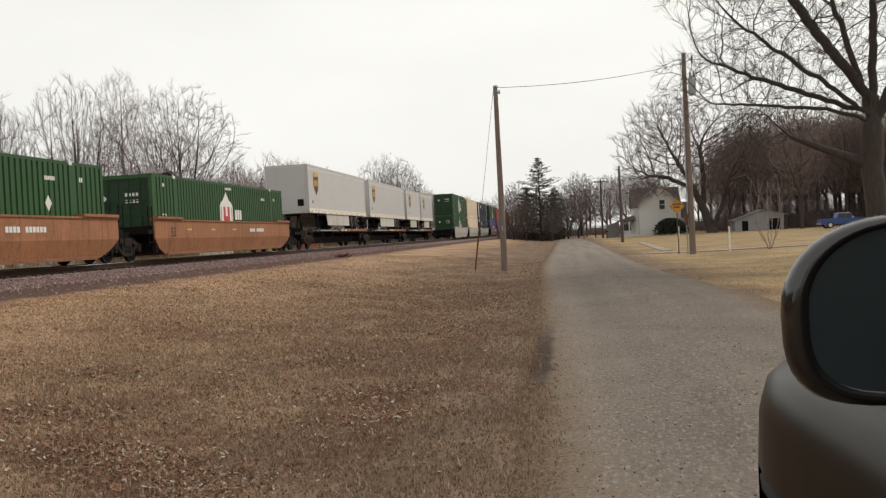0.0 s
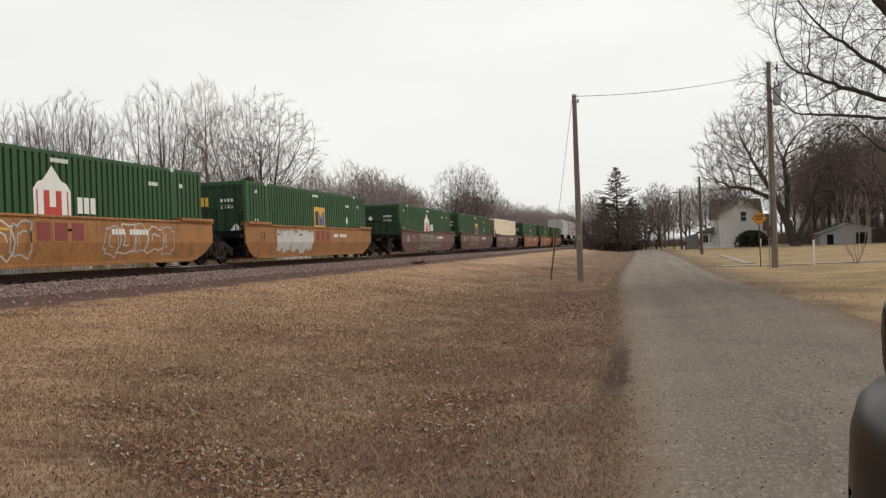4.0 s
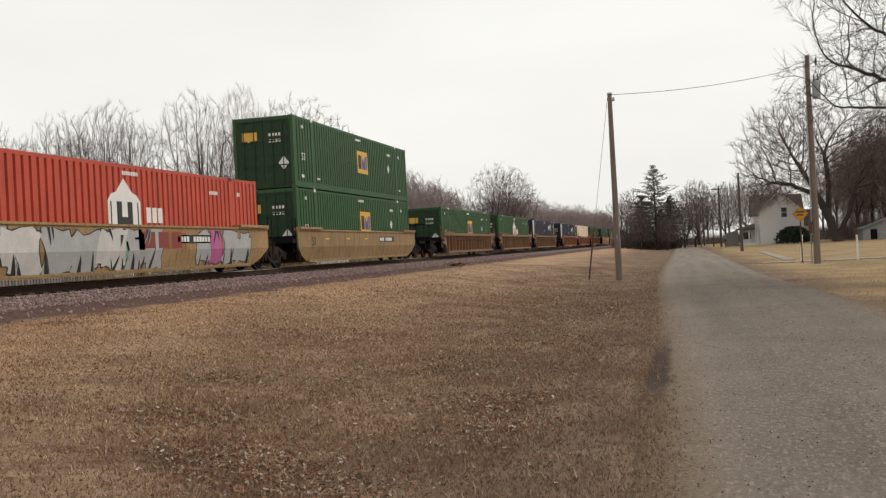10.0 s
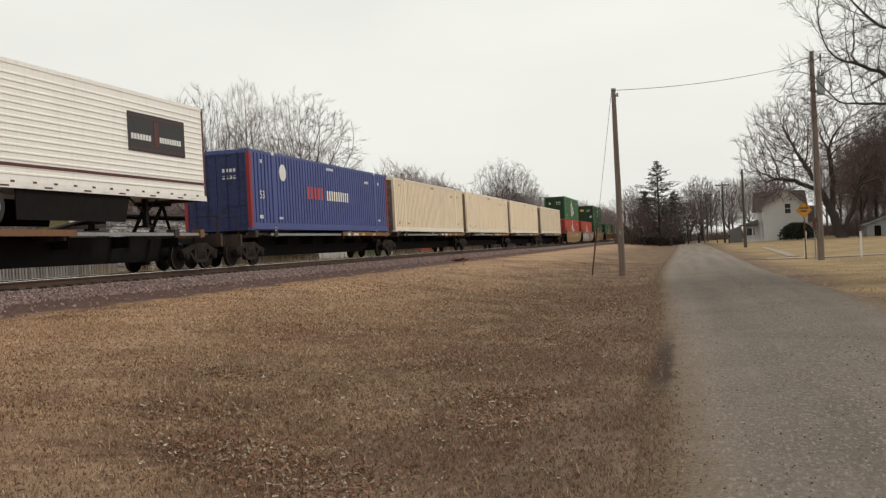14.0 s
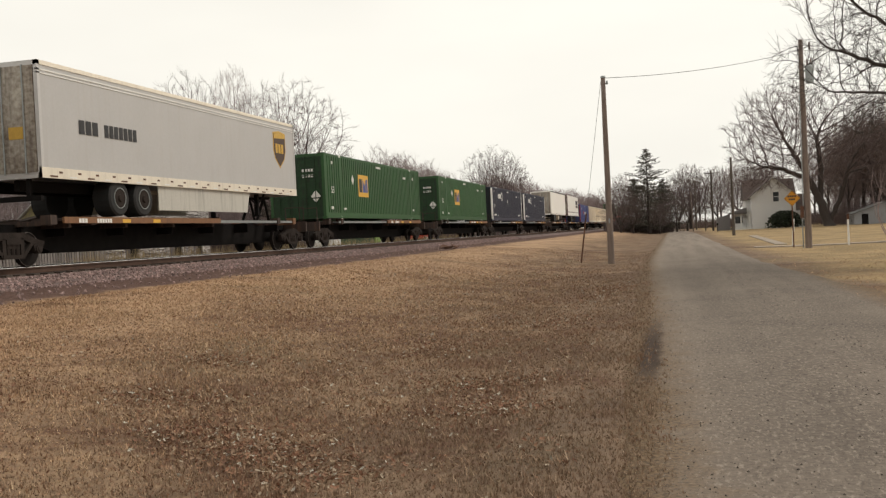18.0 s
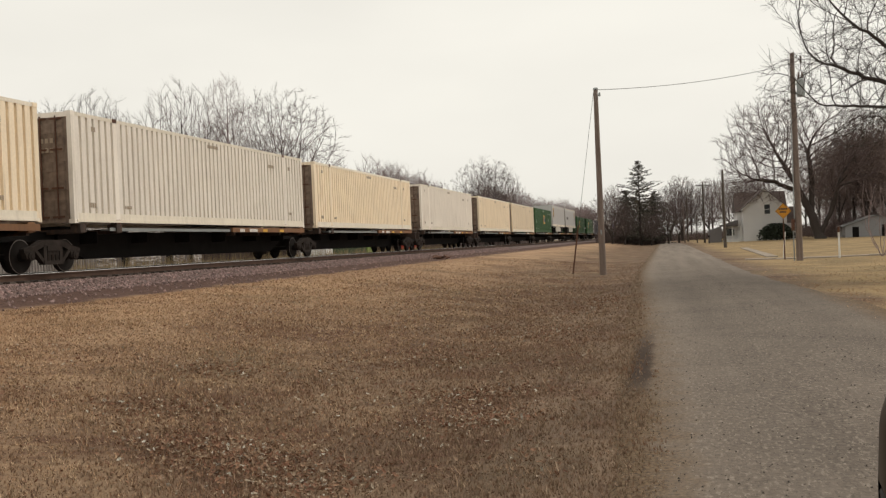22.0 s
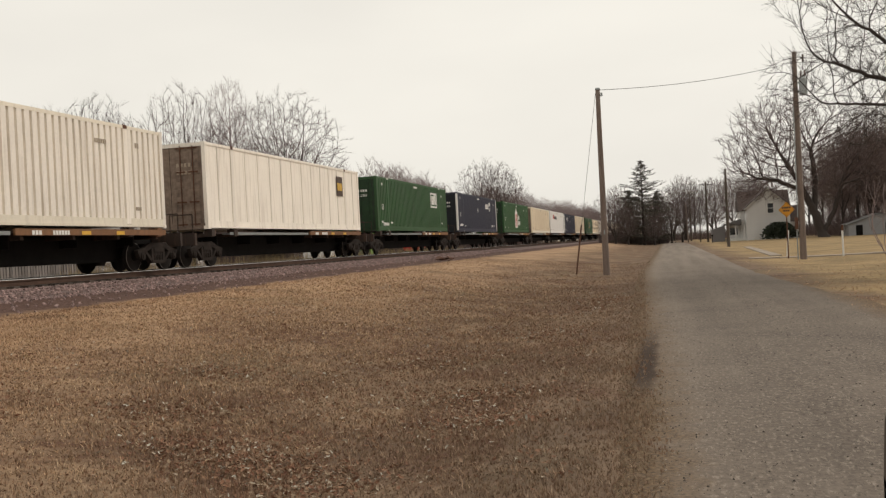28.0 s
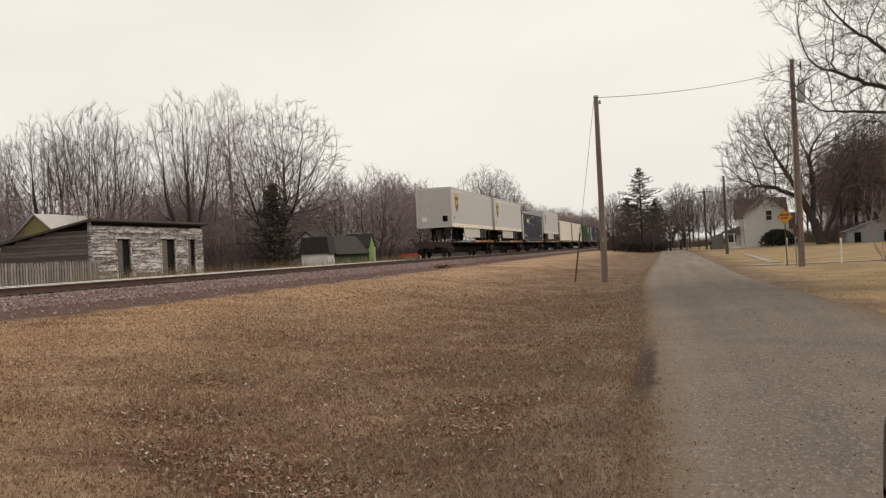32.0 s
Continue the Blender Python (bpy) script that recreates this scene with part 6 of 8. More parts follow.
# brushy many-stemmed trees
brush = bare_tree(31, np.concatenate([inside(9, 2200, (0, 0, 4.9), (4.4, 4.2, 4.1), 1.0), inside(10, 200, (0, 0, 8.2), (1.8, 1.8, 1.5))]), stems(7, 9, 1.5, 2.6, 0.4), 0.13,
                  "brushy bare tree with many fine twigs", 0.32, 0.42, 0.25, 0.12, twig_len=0.8, rise=0.8, group="brushy trees", twig="pale_twig")
rg = random.Random(77)
spots = [(-30.6, 100, 1.06, 0), (-36, 104, 1.05, 50), (-33.0, 112, 0.95, 100), (-35, 119, 1.1, 160), (-32.5, 127, 1.0, 210), (-38, 130, 1.2, 20), (-36, 140, 1.1, 300)]
for k in range(38):
    spots.append((-47 - rg.random() * 30, 34 + k * 3.4 + rg.uniform(-3, 3), rg.uniform(0.8, 1.15), rg.uniform(0, 360)))
for k in range(17):
    spots.append((-34.5 - rg.random() * 8, 30 + k * 4.0 + rg.uniform(-2, 2), rg.uniform(0.45, 0.75), rg.uniform(0, 360)))
for k in range(44):
    y = 120 + k * 9.0
    spots.append((-33 - rg.random() * 9 - (3 if y < 200 else 0), y, rg.uniform(0.95, 1.25) * (1 + y * 0.0009), rg.uniform(0, 360)))
for k in range(46):
    spots.append((27 + rg.random() * 48, 156 + rg.random() * 70, rg.uniform(0.5, 0.8), rg.uniform(0, 360)))
placed(brush, spots)
# slender woodland trees
wood = bare_tree(37, inside(13, 2000, (0, 0, 8.2), (3.3, 3.2, 5.0), 3.0), [[(0, 0, -0.15), (0.1, 0.1, 3.5), (0, 0, 6.5)], [(0.08, 0.08, 2.8), (1.2, 0.4, 5.6)], [(0.06, 0.06, 3.2), (-1.0, -0.8, 6.0)]], 0.2,
                 "slender bare woodland tree", 0.34, 0.44, 0.25, 0.12, rtip=0.012, twig_len=0.9, rise=0.7, group="woodland trees", twig="wood_twig")
spots = [(33, 140, 1.3, 0), (29.5, 164, 1.3, 40), (27.0, 162, 1.0, 90), (33.0, 150, 1.4, 10)]
for k in range(84):
    spots.append((31 + rg.random() * 48, 148 + rg.random() * 75, rg.uniform(1.15, 1.6), rg.uniform(0, 360)))
for k in range(10):
    spots.append((3 + k * 4.8 + rg.uniform(-1.5, 1.5), 250 + rg.uniform(-14, 30), rg.uniform(0.9, 1.25), rg.uniform(0, 360)))
for k in range(7):
    spots.append((-10 + rg.random() * 10, 185 + k * 12, rg.uniform(0.7, 0.95), rg.uniform(0, 360)))
for k in range(18):
    x_, y_ = 36 + rg.random() * 34, 84 + k * 5
    if x_ / y_ > 0.34 or y_ > 140:
        spots.append((x_, y_, rg.uniform(1.2, 1.6), rg.uniform(0, 360)))
for k in range(10):
    spots.append((rg.uniform(-12, 40), -45 - rg.random() * 50, rg.uniform(1.2, 1.6), rg.uniform(0, 360)))
placed(wood, spots)
# the wide old tree behind the house: two leaning trunks, a dome of a crown
wide = bare_tree(41, np.concatenate([inside(21, 3600, (-4.2, 0, 12.6), (9.6, 8.5, 8.6), 6.0), inside(22, 1700, (5.0, 0, 12.0), (6.5, 6.5, 7.5), 5.5), inside(23, 420, (-9.5, 0, 8.6), (3.2, 4, 3.0))]),
                 [[(0.6, 0, -0.2), (-0.5, 0, 3.6), (-2.6, 0, 8.4), (-4.6, 0.3, 12.0)], [(0.6, 0, 0.6), (2.2, 0.2, 4.0), (3.6, 0, 8.5)], [(-0.5, 0, 3.6), (-0.2, 0.6, 8.5), (-0.6, 0.5, 13.0)], [(-2.0, 0, 7.0), (-6.0, -0.5, 8.8), (-8.5, -0.5, 9.2)]],
                 0.75, "wide old bare tree with a forked trunk", 0.55, 0.7, 0.1, 0.14, rtip=0.021, twig_len=1.3, rise=0.5)
placed(wide, [(21.6, 150.0, 1.0, 0)])
# the great shade tree by the lawn
great = bare_tree(53, np.concatenate([inside(31, 6500, (-0.2, 0, 10.6), (6.7, 6.6, 6.2), 5.2), inside(32, 700, (-4.0, 0, 6.6), (3.3, 3.6, 1.7), 5.0), inside(33, 700, (-3.3, -0.2, 5.0), (1.9, 2.0, 1.1), 3.9)]),
                  [[(0.05, 0, -0.2), (0, 0, 1.6), (-0.1, 0, 3.2), (0.0, 0, 4.5), (0.15, 0.2, 6.5), (0.3, 0.3, 9.0)], [(-0.1, 0, 3.3), (-0.6, 0, 3.55), (-2.7, -0.2, 4.3), (-3.7, -0.3, 5.3)],
                   [(0, 0, 4.6), (-0.4, 0.2, 6.6), (-1.0, 0.4, 8.9)], [(0.05, 0.05, 4.6), (1.0, -0.2, 6.6), (1.6, -0.3, 8.8)], [(-0.05, 0, 4.7), (-1.6, -0.5, 5.15), (-3.4, -0.6, 5.4), (-5.4, -0.6, 5.6)], [(0.05, 0.1, 5.4), (-1.6, -0.2, 7.6), (-3.2, -0.4, 10.0)],
                   [(-0.03, 0, 4.9), (-2.0, -0.4, 6.4), (-4.4, -0.7, 8.2)], [(-0.05, 0.1, 5.0), (-2.6, 0.6, 6.1), (-5.0, 0.9, 7.2)]],
                  0.35, "great spreading bare shade tree beside the lawn", 0.24, 0.32, 0.06, 0.14, rtip=0.0062, twigs=4, twig_len=0.6, rise=0.45, twig="bark", most=17000,
                  stout=[([(0.05, 0, 3.05), (-0.5, 0, 3.42), (-1.3, -0.08, 3.72), (-2.1, -0.14, 4.05), (-2.75, -0.2, 4.35)], [0.2, 0.18, 0.14, 0.1, 0.06])])
placed(great, [(10.45, 34.0, 1.0, 0)])
# a many-stemmed shrub on the lawn
shrub = bare_tree(61, inside(41, 330, (0, 0, 2.5), (1.25, 1.2, 1.35), 1.0), [[(0.02 * math.cos(a), 0.02 * math.sin(a), -0.05), (0.45 * math.cos(a), 0.45 * math.sin(a), 0.8), (0.7 * math.cos(a), 0.7 * math.sin(a), 1.5)] for a in (3.1, 2.5, 0.2, 1.1, 4.4, 5.3, 3.6)], 0.05,
                  "many-stemmed bare shrub on the lawn", 0.2, 0.28, 0.3, 0.2, rtip=0.006, twigs=2, twig_len=0.4, rise=0.9, group="shrubs", twig="pale_twig", name="shrub", bark="pale_twig")
placed(shrub, [(10.9, 53.6, 1.05, 0)])


def conifer(seed, H, R, label, name="evergreen_tree", leaf="needle"):
    """Whorls of uneven limbs, bare near the tip, hung with needle sprays."""
    rg = random.Random(seed)
    root = thing(name, Matrix(), label, "tree", "evergreens")
    part("trunk", Build().tube((0, 0, -0.1), (0, 0, H * 0.99), H * 0.02, 0.025, 8), "bark", root)
    lb, nd = Build(), Build()
    z = H * 0.05
    while z < H * 0.985:
        f = 1 - z / H
        reach = R * (f ** 0.72) * rg.choice((0.6, 0.8, 1.0, 1.2)) * rg.uniform(0.85, 1.1) + 0.25
        for k in range(6):
            a = rg.uniform(0, 6.283)
            ln = reach * rg.uniform(0.55, 1.15)
            tip = Vector((math.cos(a) * ln, math.sin(a) * ln, z + ln * rg.uniform(-0.12, 0.38)))
            base = Vector((0, 0, z))
            lb.tube(base, tip, 0.03, 0.01, 3, caps=False)
            for j in range(int(6 + ln * 8)):
                u = rg.uniform(0.2, 1.03)
                c = base.lerp(tip, u) + Vector((rg.gauss(0, 0.1), rg.gauss(0, 0.1), rg.gauss(-0.04, 0.08)))
                d = Vector((math.cos(a) + rg.gauss(0, 0.6), math.sin(a) + rg.gauss(0, 0.6), rg.gauss(0.0, 0.4))).normalized() * rg.uniform(0.2, 0.5)
                w = d.cross(Vector((rg.gauss(0, 1), rg.gauss(0, 1), rg.gauss(0, 1)))).normalized() * 0.06
                nd.face([c - d * 0.5 - w, c - d * 0.5 + w, c + d * 0.5])
        z += H * 0.017 + 0.08
    tagged(part("limbs", lb, "bark", root), kind="stuff")
    tagged(part("needles", nd, leaf, root), kind="stuff")
    return root


e = conifer(3, 14.6, 6.3, "tall dark evergreen tree at the end of the road")
e.matrix_basis = pose(-4.0, 166, land(-4.0))
e2 = conifer(4, 9.5, 4.2, "shorter dark evergreen tree beside a taller one")
e2.matrix_basis = pose(-1.6, 172, land(-1.6))
e3 = copy_thing(e2, pose(-6.4, 170, land(-6.4), 0, 0, 80))
c1 = conifer(8, 7.4, 3.1, "dark brownish cedar among bare trees behind the track", leaf="needle_brown")
c1.matrix_basis = pose(-32.7, 77.0, land(-32.7))


def leafy_bush(name, x, y, rx, ry, h, label):
    rg = random.Random(17)
    root = thing(name, pose(x, y, land(x, y)), label, "bush")
    b = Build()
    for k in range(14):
        a = rg.uniform(0, 6.28)
        b.tube((0, 0, -0.05), (math.cos(a) * rx * 0.5, math.sin(a) * ry * 0.5, h * rg.uniform(0.5, 0.9)), 0.04, 0.015, 4, caps=False)
    part("stems", b, "bark", root)
    b = Build()
    for k in range(2600):
        a, u = rg.uniform(0, 6.283), rg.random() ** 0.4
        zz = rg.random() ** 0.7
        k2 = math.sqrt(max(0.05, 1 - zz * zz * 0.9)) * u * rg.uniform(0.85, 1.1)
        c = Vector((math.cos(a) * rx * k2, math.sin(a) * ry * k2, 0.1 + zz * h * rg.uniform(0.85, 1.05)))
        d = Vector((rg.gauss(0, 1), rg.gauss(0, 1), rg.gauss(0, 1))).normalized() * 0.16
        w = d.cross(Vector((rg.gauss(0, 1), rg.gauss(0, 1), rg.gauss(0, 1)))).normalized() * 0.09
        b.face([c - d - w, c + d - w, c + d + w, c - d + w])
    tagged(part("leaves", b, "bush", root), kind="stuff")


def undergrowth(name, spans, n, h0, h1, label):
    rg2 = random.Random(91)
    b = Build()
    for k in range(n):
        x0, x1, y0, y1 = spans[k % len(spans)]
        x, y = rg2.uniform(x0, x1), rg2.uniform(y0, y1)
        z = land(x, y) - 0.05
        h = rg2.uniform(h0, h1)
        for j in range(3):
            a = rg2.uniform(0, 6.283)
            d = Vector((math.cos(a) * 0.35 * h, math.sin(a) * 0.35 * h, h * rg2.uniform(0.5, 1.0)))
            w = Vector((-math.sin(a), math.cos(a), 0)) * 0.012
            p = Vector((x, y, z))
            b.face([p - w, p + w, p + d])
            q = p + d * 0.4
            b.face([q - w, q + w, q + Vector((rg2.uniform(-0.4, 0.4) * h, rg2.uniform(-0.4, 0.4) * h, 0.35 * h))])
    tagged(part(name, b, "twig"), label, "undergrowth", kind="stuff")


undergrowth("undergrowth", [(-46, -36, 36, 70), (-44, -34, 70, 105), (-42, -33, 100, 160), (-42, -32, 150, 260), (24, 60, 150, 190), (-12, 0, 168, 200), (0, 45, 240, 262), (26, 34, 152, 160), (22, 75, 196, 222), (22, 75, 196, 222), (30, 60, 180, 200), (-60, -44, 40, 110), (-60, -44, 40, 110), (-46, -38, 95, 140), (0, 40, 262, 290), (60, 75, 100, 200), (28, 70, 150, 175), (28, 70, 150, 175)], 42000, 1.2, 4.6, "brown leafless undergrowth beneath the trees")
leafy_bush("bush", 16.9, 157.2, 2.9, 1.5, 2.4, "dark evergreen bush before the white house")


# ---- poles and wires ----
def pole(name, x, y, h, r, label, m="pole", lean=(0, 0)):
    root = thing(name, pose(x, y, land(x, y)), label, "pole", "utility poles")
    rows = []
    for k in range(9):
        z = -0.2 + (h + 0.2) * k / 8
        w = 0.02 * noise.noise((x, y, z * 0.4))
        rows.append(((lean[0] * z + w, lean[1] * z, z), r * (1 - 0.35 * k / 8)))
    part("shaft", Build().lathe(rows), m, root, smooth=True)
    return root


def wire(name, pts, sag, r, label, parent=None, n=24):
    cu = []
    a, c = Vector(pts[0]), Vector(pts[1])
    for k in range(n + 1):
        u = k / n
        cu.append(a.lerp(c, u) - Vector((0, 0, sag * 4 * u * (1 - u))))
    b = Build()
    b.path(cu, r, 4)
    return tagged(part(name, b, "wire"), label, "cable")


p1 = pole("utility_pole", -2.75, 43.0, 8.2, 0.15, "leaning weathered wooden utility pole on the lawn", lean=(0.0, 0))
b = Build().tube((0, 0, 8.2), (0, 0, 8.28), 0.12, 0.1, 10)
b.tube((-0.12, 0, 7.95), (0.16, 0, 7.95), 0.025, 0.025, 6)
b.tube((0.16, 0, 7.9), (0.16, 0, 8.06), 0.05, 0.04, 8)
part("insulator", b, "galv", p1)
b = Build().box((-0.03, -0.155, 1.8), (0.03, -0.14, 2.0))
part("tag", b, "galv", p1)
p2 = pole("utility_pole", 6.65, 52.0, 10.6, 0.17, "tall wooden utility pole with a transformer")
b = Build().tube((0.36, -0.1, 8.35), (0.36, -0.1, 9.2), 0.2, 0.2, 16)
b.tube((0.36, -0.1, 9.2), (0.36, -0.1, 9.28), 0.21, 0.12, 16)
b.box((0.1, -0.14, 8.5), (0.2, -0.06, 8.6)).box((0.1, -0.14, 8.95), (0.2, -0.06, 9.05))
tf = part("transformer", b, "galv", p2, "grey drum transformer")
b = Build()
for dx in (-0.09, 0.09):
    b.tube((0.36 + dx, -0.1, 9.25), (0.36 + dx, -0.1, 9.6), 0.04, 0.03, 8)
part("bushing", b, "rust", tf)
b = Build()
b.tube((0.1, 0, 10.1), (0.42, 0, 10.3), 0.02, 0.02, 5)
b.tube((0.42, 0, 10.05), (0.42, 0, 10.45), 0.05, 0.05, 8)
b.tube((0.36, -0.1, 9.6), (0.42, 0, 10.05), 0.012, 0.012, 4)
part("cutout_fuse", b, "dark_pole", p2)
b = Build().box((-0.35, -0.14, 1.55), (-0.19, 0.06, 2.15)).box((-0.33, -0.16, 1.65), (-0.21, -0.14, 2.05))
part("meter_box", b, "rust", p2, "reddish-brown meter box")
b = Build().tube((-0.27, -0.04, 0), (-0.27, -0.04, 1.55), 0.03, 0.03, 6).tube((-0.2, -0.06, 2.1), (-0.16, -0.1, 7.8), 0.025, 0.025, 6)
part("conduit", b, "galv", p2)
p3 = pole("utility_pole", 6.1, 105.0, 8.2, 0.17, "dark wooden utility pole beside the road", "dark_pole")
p4 = pole("utility_pole", 6.5, 168.0, 10.2, 0.19, "dark utility pole with a crossarm", "dark_pole")
b = Build().box((-1.1, -0.06, 9.6), (1.1, 0.06, 9.75))
part("crossarm", b, "dark_pole", p4)
b = Build()
for x in (-1.0, -0.5, 0.5, 1.0):
    b.tube((x, 0, 9.75), (x, 0, 9.92), 0.05, 0.03, 6)
part("insulators", b, "galv", p4)
p5 = copy_thing(p4, pose(4.6, 205, land(4.6)))
p6 = pole("utility_pole", 3.3, 170.0, 6.8, 0.12, "slender leaning grey pole beside the road", lean=(-0.03, 0))
p7 = pole("utility_pole", 5.4, 172.0, 5.5, 0.1, "slender dark pole beside the road", "dark_pole")
wire("service_wire", [(-2.7, 43, 8.08), (6.55, 52, 10.0)], 0.25, 0.012, "thin sagging overhead service wire")
wire("service_drop", [(6.9, 52, 8.6), (13.5, 46, 7.4)], 0.5, 0.012, "thin overhead wire leading behind the tree")
g = thing("guy_wire", pose(-4.15, 43.6, land(-4.15)), "guy wire with a rusty guard bracing the pole", "cable")
b = Build().tube((0, 0, -0.1), (1.3, -0.6, 8.0), 0.009, 0.009, 5, caps=False)
part("strand", b, "wire", g)
b = Build().tube((0.02, -0.01, 0.0), (0.36, -0.16, 2.2), 0.035, 0.035, 8)
part("guard", b, "rust", g, "rust-brown guy guard")


# ---- signs and markers ----
def warning_sign(x, y):
    root = thing("warning_sign", pose(x, y, land(x, y), 0, 0, 6), "yellow diamond warning sign on a rusty post", "sign")
    b = Build().box((-0.03, -0.02, -0.2), (0.03, 0.02, 2.75))
    part("post", b, "rust", root)
    s = 0.42
    b = Build().prism([(0, 2.6 - s), (s, 2.6), (0, 2.6 + s), (-s, 2.6)], 1, -0.045, -0.03)
    pl = part("plate", b, "yellow", root)
    b = Build()
    for z, n, w in ((2.66, 4, 0.09), (2.5, 3, 0.09)):
        for k in range(n):
            x0 = (k - n / 2) * (w + 0.025)
            b.box((x0, -0.049, z), (x0 + w, -0.046, z + 0.1))
    tagged(part("lettering", b, "ink", pl), kind="stuff")
    b = Build()
    for a, c in (((0, 2.6 - s + 0.05), (s - 0.05, 2.6)), ((s - 0.05, 2.6), (0, 2.6 + s - 0.05)), ((0, 2.6 + s - 0.05), (-s + 0.05, 2.6)), ((-s + 0.05, 2.6), (0, 2.6 - s + 0.05))):
        b.tube((a[0], -0.047, a[1]), (c[0], -0.047, c[1]), 0.008, 0.008, 4)
    part("border", b, "ink", pl)


warning_sign(6.15, 54.0)


def marker(x, y, h, top, label, lean=0):
    root = thing("marker_post", pose(x, y, land(x, y), 0, lean, 0), label, "post", "marker posts")
    part("post", Build().prism([(-0.04, -0.03), (0.04, -0.03), (0.05, 0), (0.04, 0.03), (-0.04, 0.03), (-0.05, 0)], 2, -0.1, h), "white", root)
    if top:
        part("cap", Build().prism([(-0.055, -0.045), (0.055, -0.045), (0.065, 0), (0.055, 0.045), (-0.055, 0.045), (-0.065, 0)], 2, h, h + 0.3), top, root)


marker(6.55, 58.0, 1.5, None, "white leaning plastic marker post", 4)
marker(8.95, 54.4, 1.35, "rust", "white plastic marker post with a red-brown cap")
mb = thing("mailbox", pose(6.5, 152, land(6.5)), "dark mailbox on a wooden post beside the road", "mailbox")
part("post", Build().box((-0.06, -0.06, -0.1), (0.06, 0.06, 1.0)), "dark_pole", mb)
part("box", Build().prism([(-0.12, 1.0), (0.12, 1.0), (0.12, 1.15), (0.07, 1.26), (-0.07, 1.26), (-0.12, 1.15)], 1, -0.3, 0.3), "black", mb)


# ---- sidewalk and drive ----
CONCRETE = mat("pale_concrete", (0.33, 0.275, 0.22), (0.22, 0.18, 0.145), 0.95, 0, 1.5, 40, 0.3, per_object=0.12)


def slabs(name, x0, y0, x1, y1, w, step, label):
    root = thing(name, pose(0, 0, 0), label, "pavement", kind="structure")
    d = Vector((x1 - x0, y1 - y0))
    n = max(1, round(d.length / step))
    a = math.degrees(math.atan2(d.y, d.x))
    L = d.length / n
    b = Build().box((-L / 2 + 0.012, -w / 2, -0.06), (L / 2 - 0.012, w / 2, 0.03))
    first = None
    for k in range(n):
        c = Vector((x0, y0)) + d * ((k + 0.5) / n)
        m = pose(c.x, c.y, land(c.x, c.y) + 0.02 + random.uniform(-0.006, 0.006), 0, 0, a)
        if first is None:
            first = part("slab", b, CONCRETE, root, at=m)
        else:
            again(first, root, m)


slabs("sidewalk", 6.2, 60.5, 7.4, 98, 0.65, 1.5, "pale concrete sidewalk beside the lawn")
slabs("driveway", 4.3, 56.2, 22.0, 55.4, 1.4, 1.6, "pale concrete drive crossing the lawn")


# ---- buildings ----
SIDING = mat("white_siding", (0.74, 0.73, 0.71), (0.62, 0.61, 0.6), 0.7, 0, 1.2, 18, 0.2, stretch=(0.4, 0.4, 4))
ROOF = mat("brown_shingle", (0.085, 0.058, 0.05), (0.05, 0.036, 0.032), 0.95, 0, 2, 24, 0.5, 0.02)
OLDWOOD = mat("peeling_board", (0.58, 0.54, 0.52), (0.1, 0.08, 0.073), 0.95, 0, 1.5, 7, 0.5, 0.02, stretch=(0.6, 0.6, 4), per_object=0.3, edge=(0.42, 0.56))
BAREWOOD = mat("bare_grey_board", (0.15, 0.125, 0.118), (0.075, 0.062, 0.058), 0.95, 0, 1.6, 9, 0.5, 0.02, stretch=(0.6, 0.6, 5), per_object=0.3)
GREYWOOD = mat("grey_picket", (0.3, 0.27, 0.255), (0.17, 0.15, 0.14), 0.95, 0, 3.0, 20, 0.4, 0.01, stretch=(4, 4, 0.4), per_object=0.3)
GREEN = mat("lime_green_paint", (0.22, 0.36, 0.09), (0.17, 0.29, 0.08), 0.75, 0, 2, 20, 0.2)
DGREEN = mat("dark_green_paint", (0.03, 0.062, 0.022), (0.02, 0.04, 0.016), 0.8, 0, 2, 20, 0.2)
SHINGLE = mat("dark_shingle", (0.045, 0.036, 0.03), (0.025, 0.02, 0.018), 0.95, 0, 3, 30, 0.5)
OLIVE = mat("olive_siding", (0.3, 0.26, 0.11), (0.22, 0.19, 0.09), 0.85, 0, 2, 20, 0.2)


def window(root, x, y, z, w, h, face="-y"):
    b = Build()
    o = 0.05
    if face == "-y":
        for a, c in (((x - w / 2 - 0.09, z - 0.09), (x - w / 2, z + h + 0.09)), ((x + w / 2, z - 0.09), (x + w / 2 + 0.09, z + h + 0.09)), ((x - w / 2, z + h), (x + w / 2, z + h + 0.12)), ((x - w / 2 - 0.12, z - 0.1), (x + w / 2 + 0.12, z)), ((x - w / 2, z + h / 2 - 0.03), (x + w / 2, z + h / 2 + 0.03))):
            b.box((a[0], y - o, a[1]), (c[0], y + 0.02, c[1]))
        wd = part("window", b, "white", root, "white-framed sash window")
        part("pane", Build().box((x - w / 2, y - 0.02, z), (x + w / 2, y - 0.005, z + h)), "glass", wd)


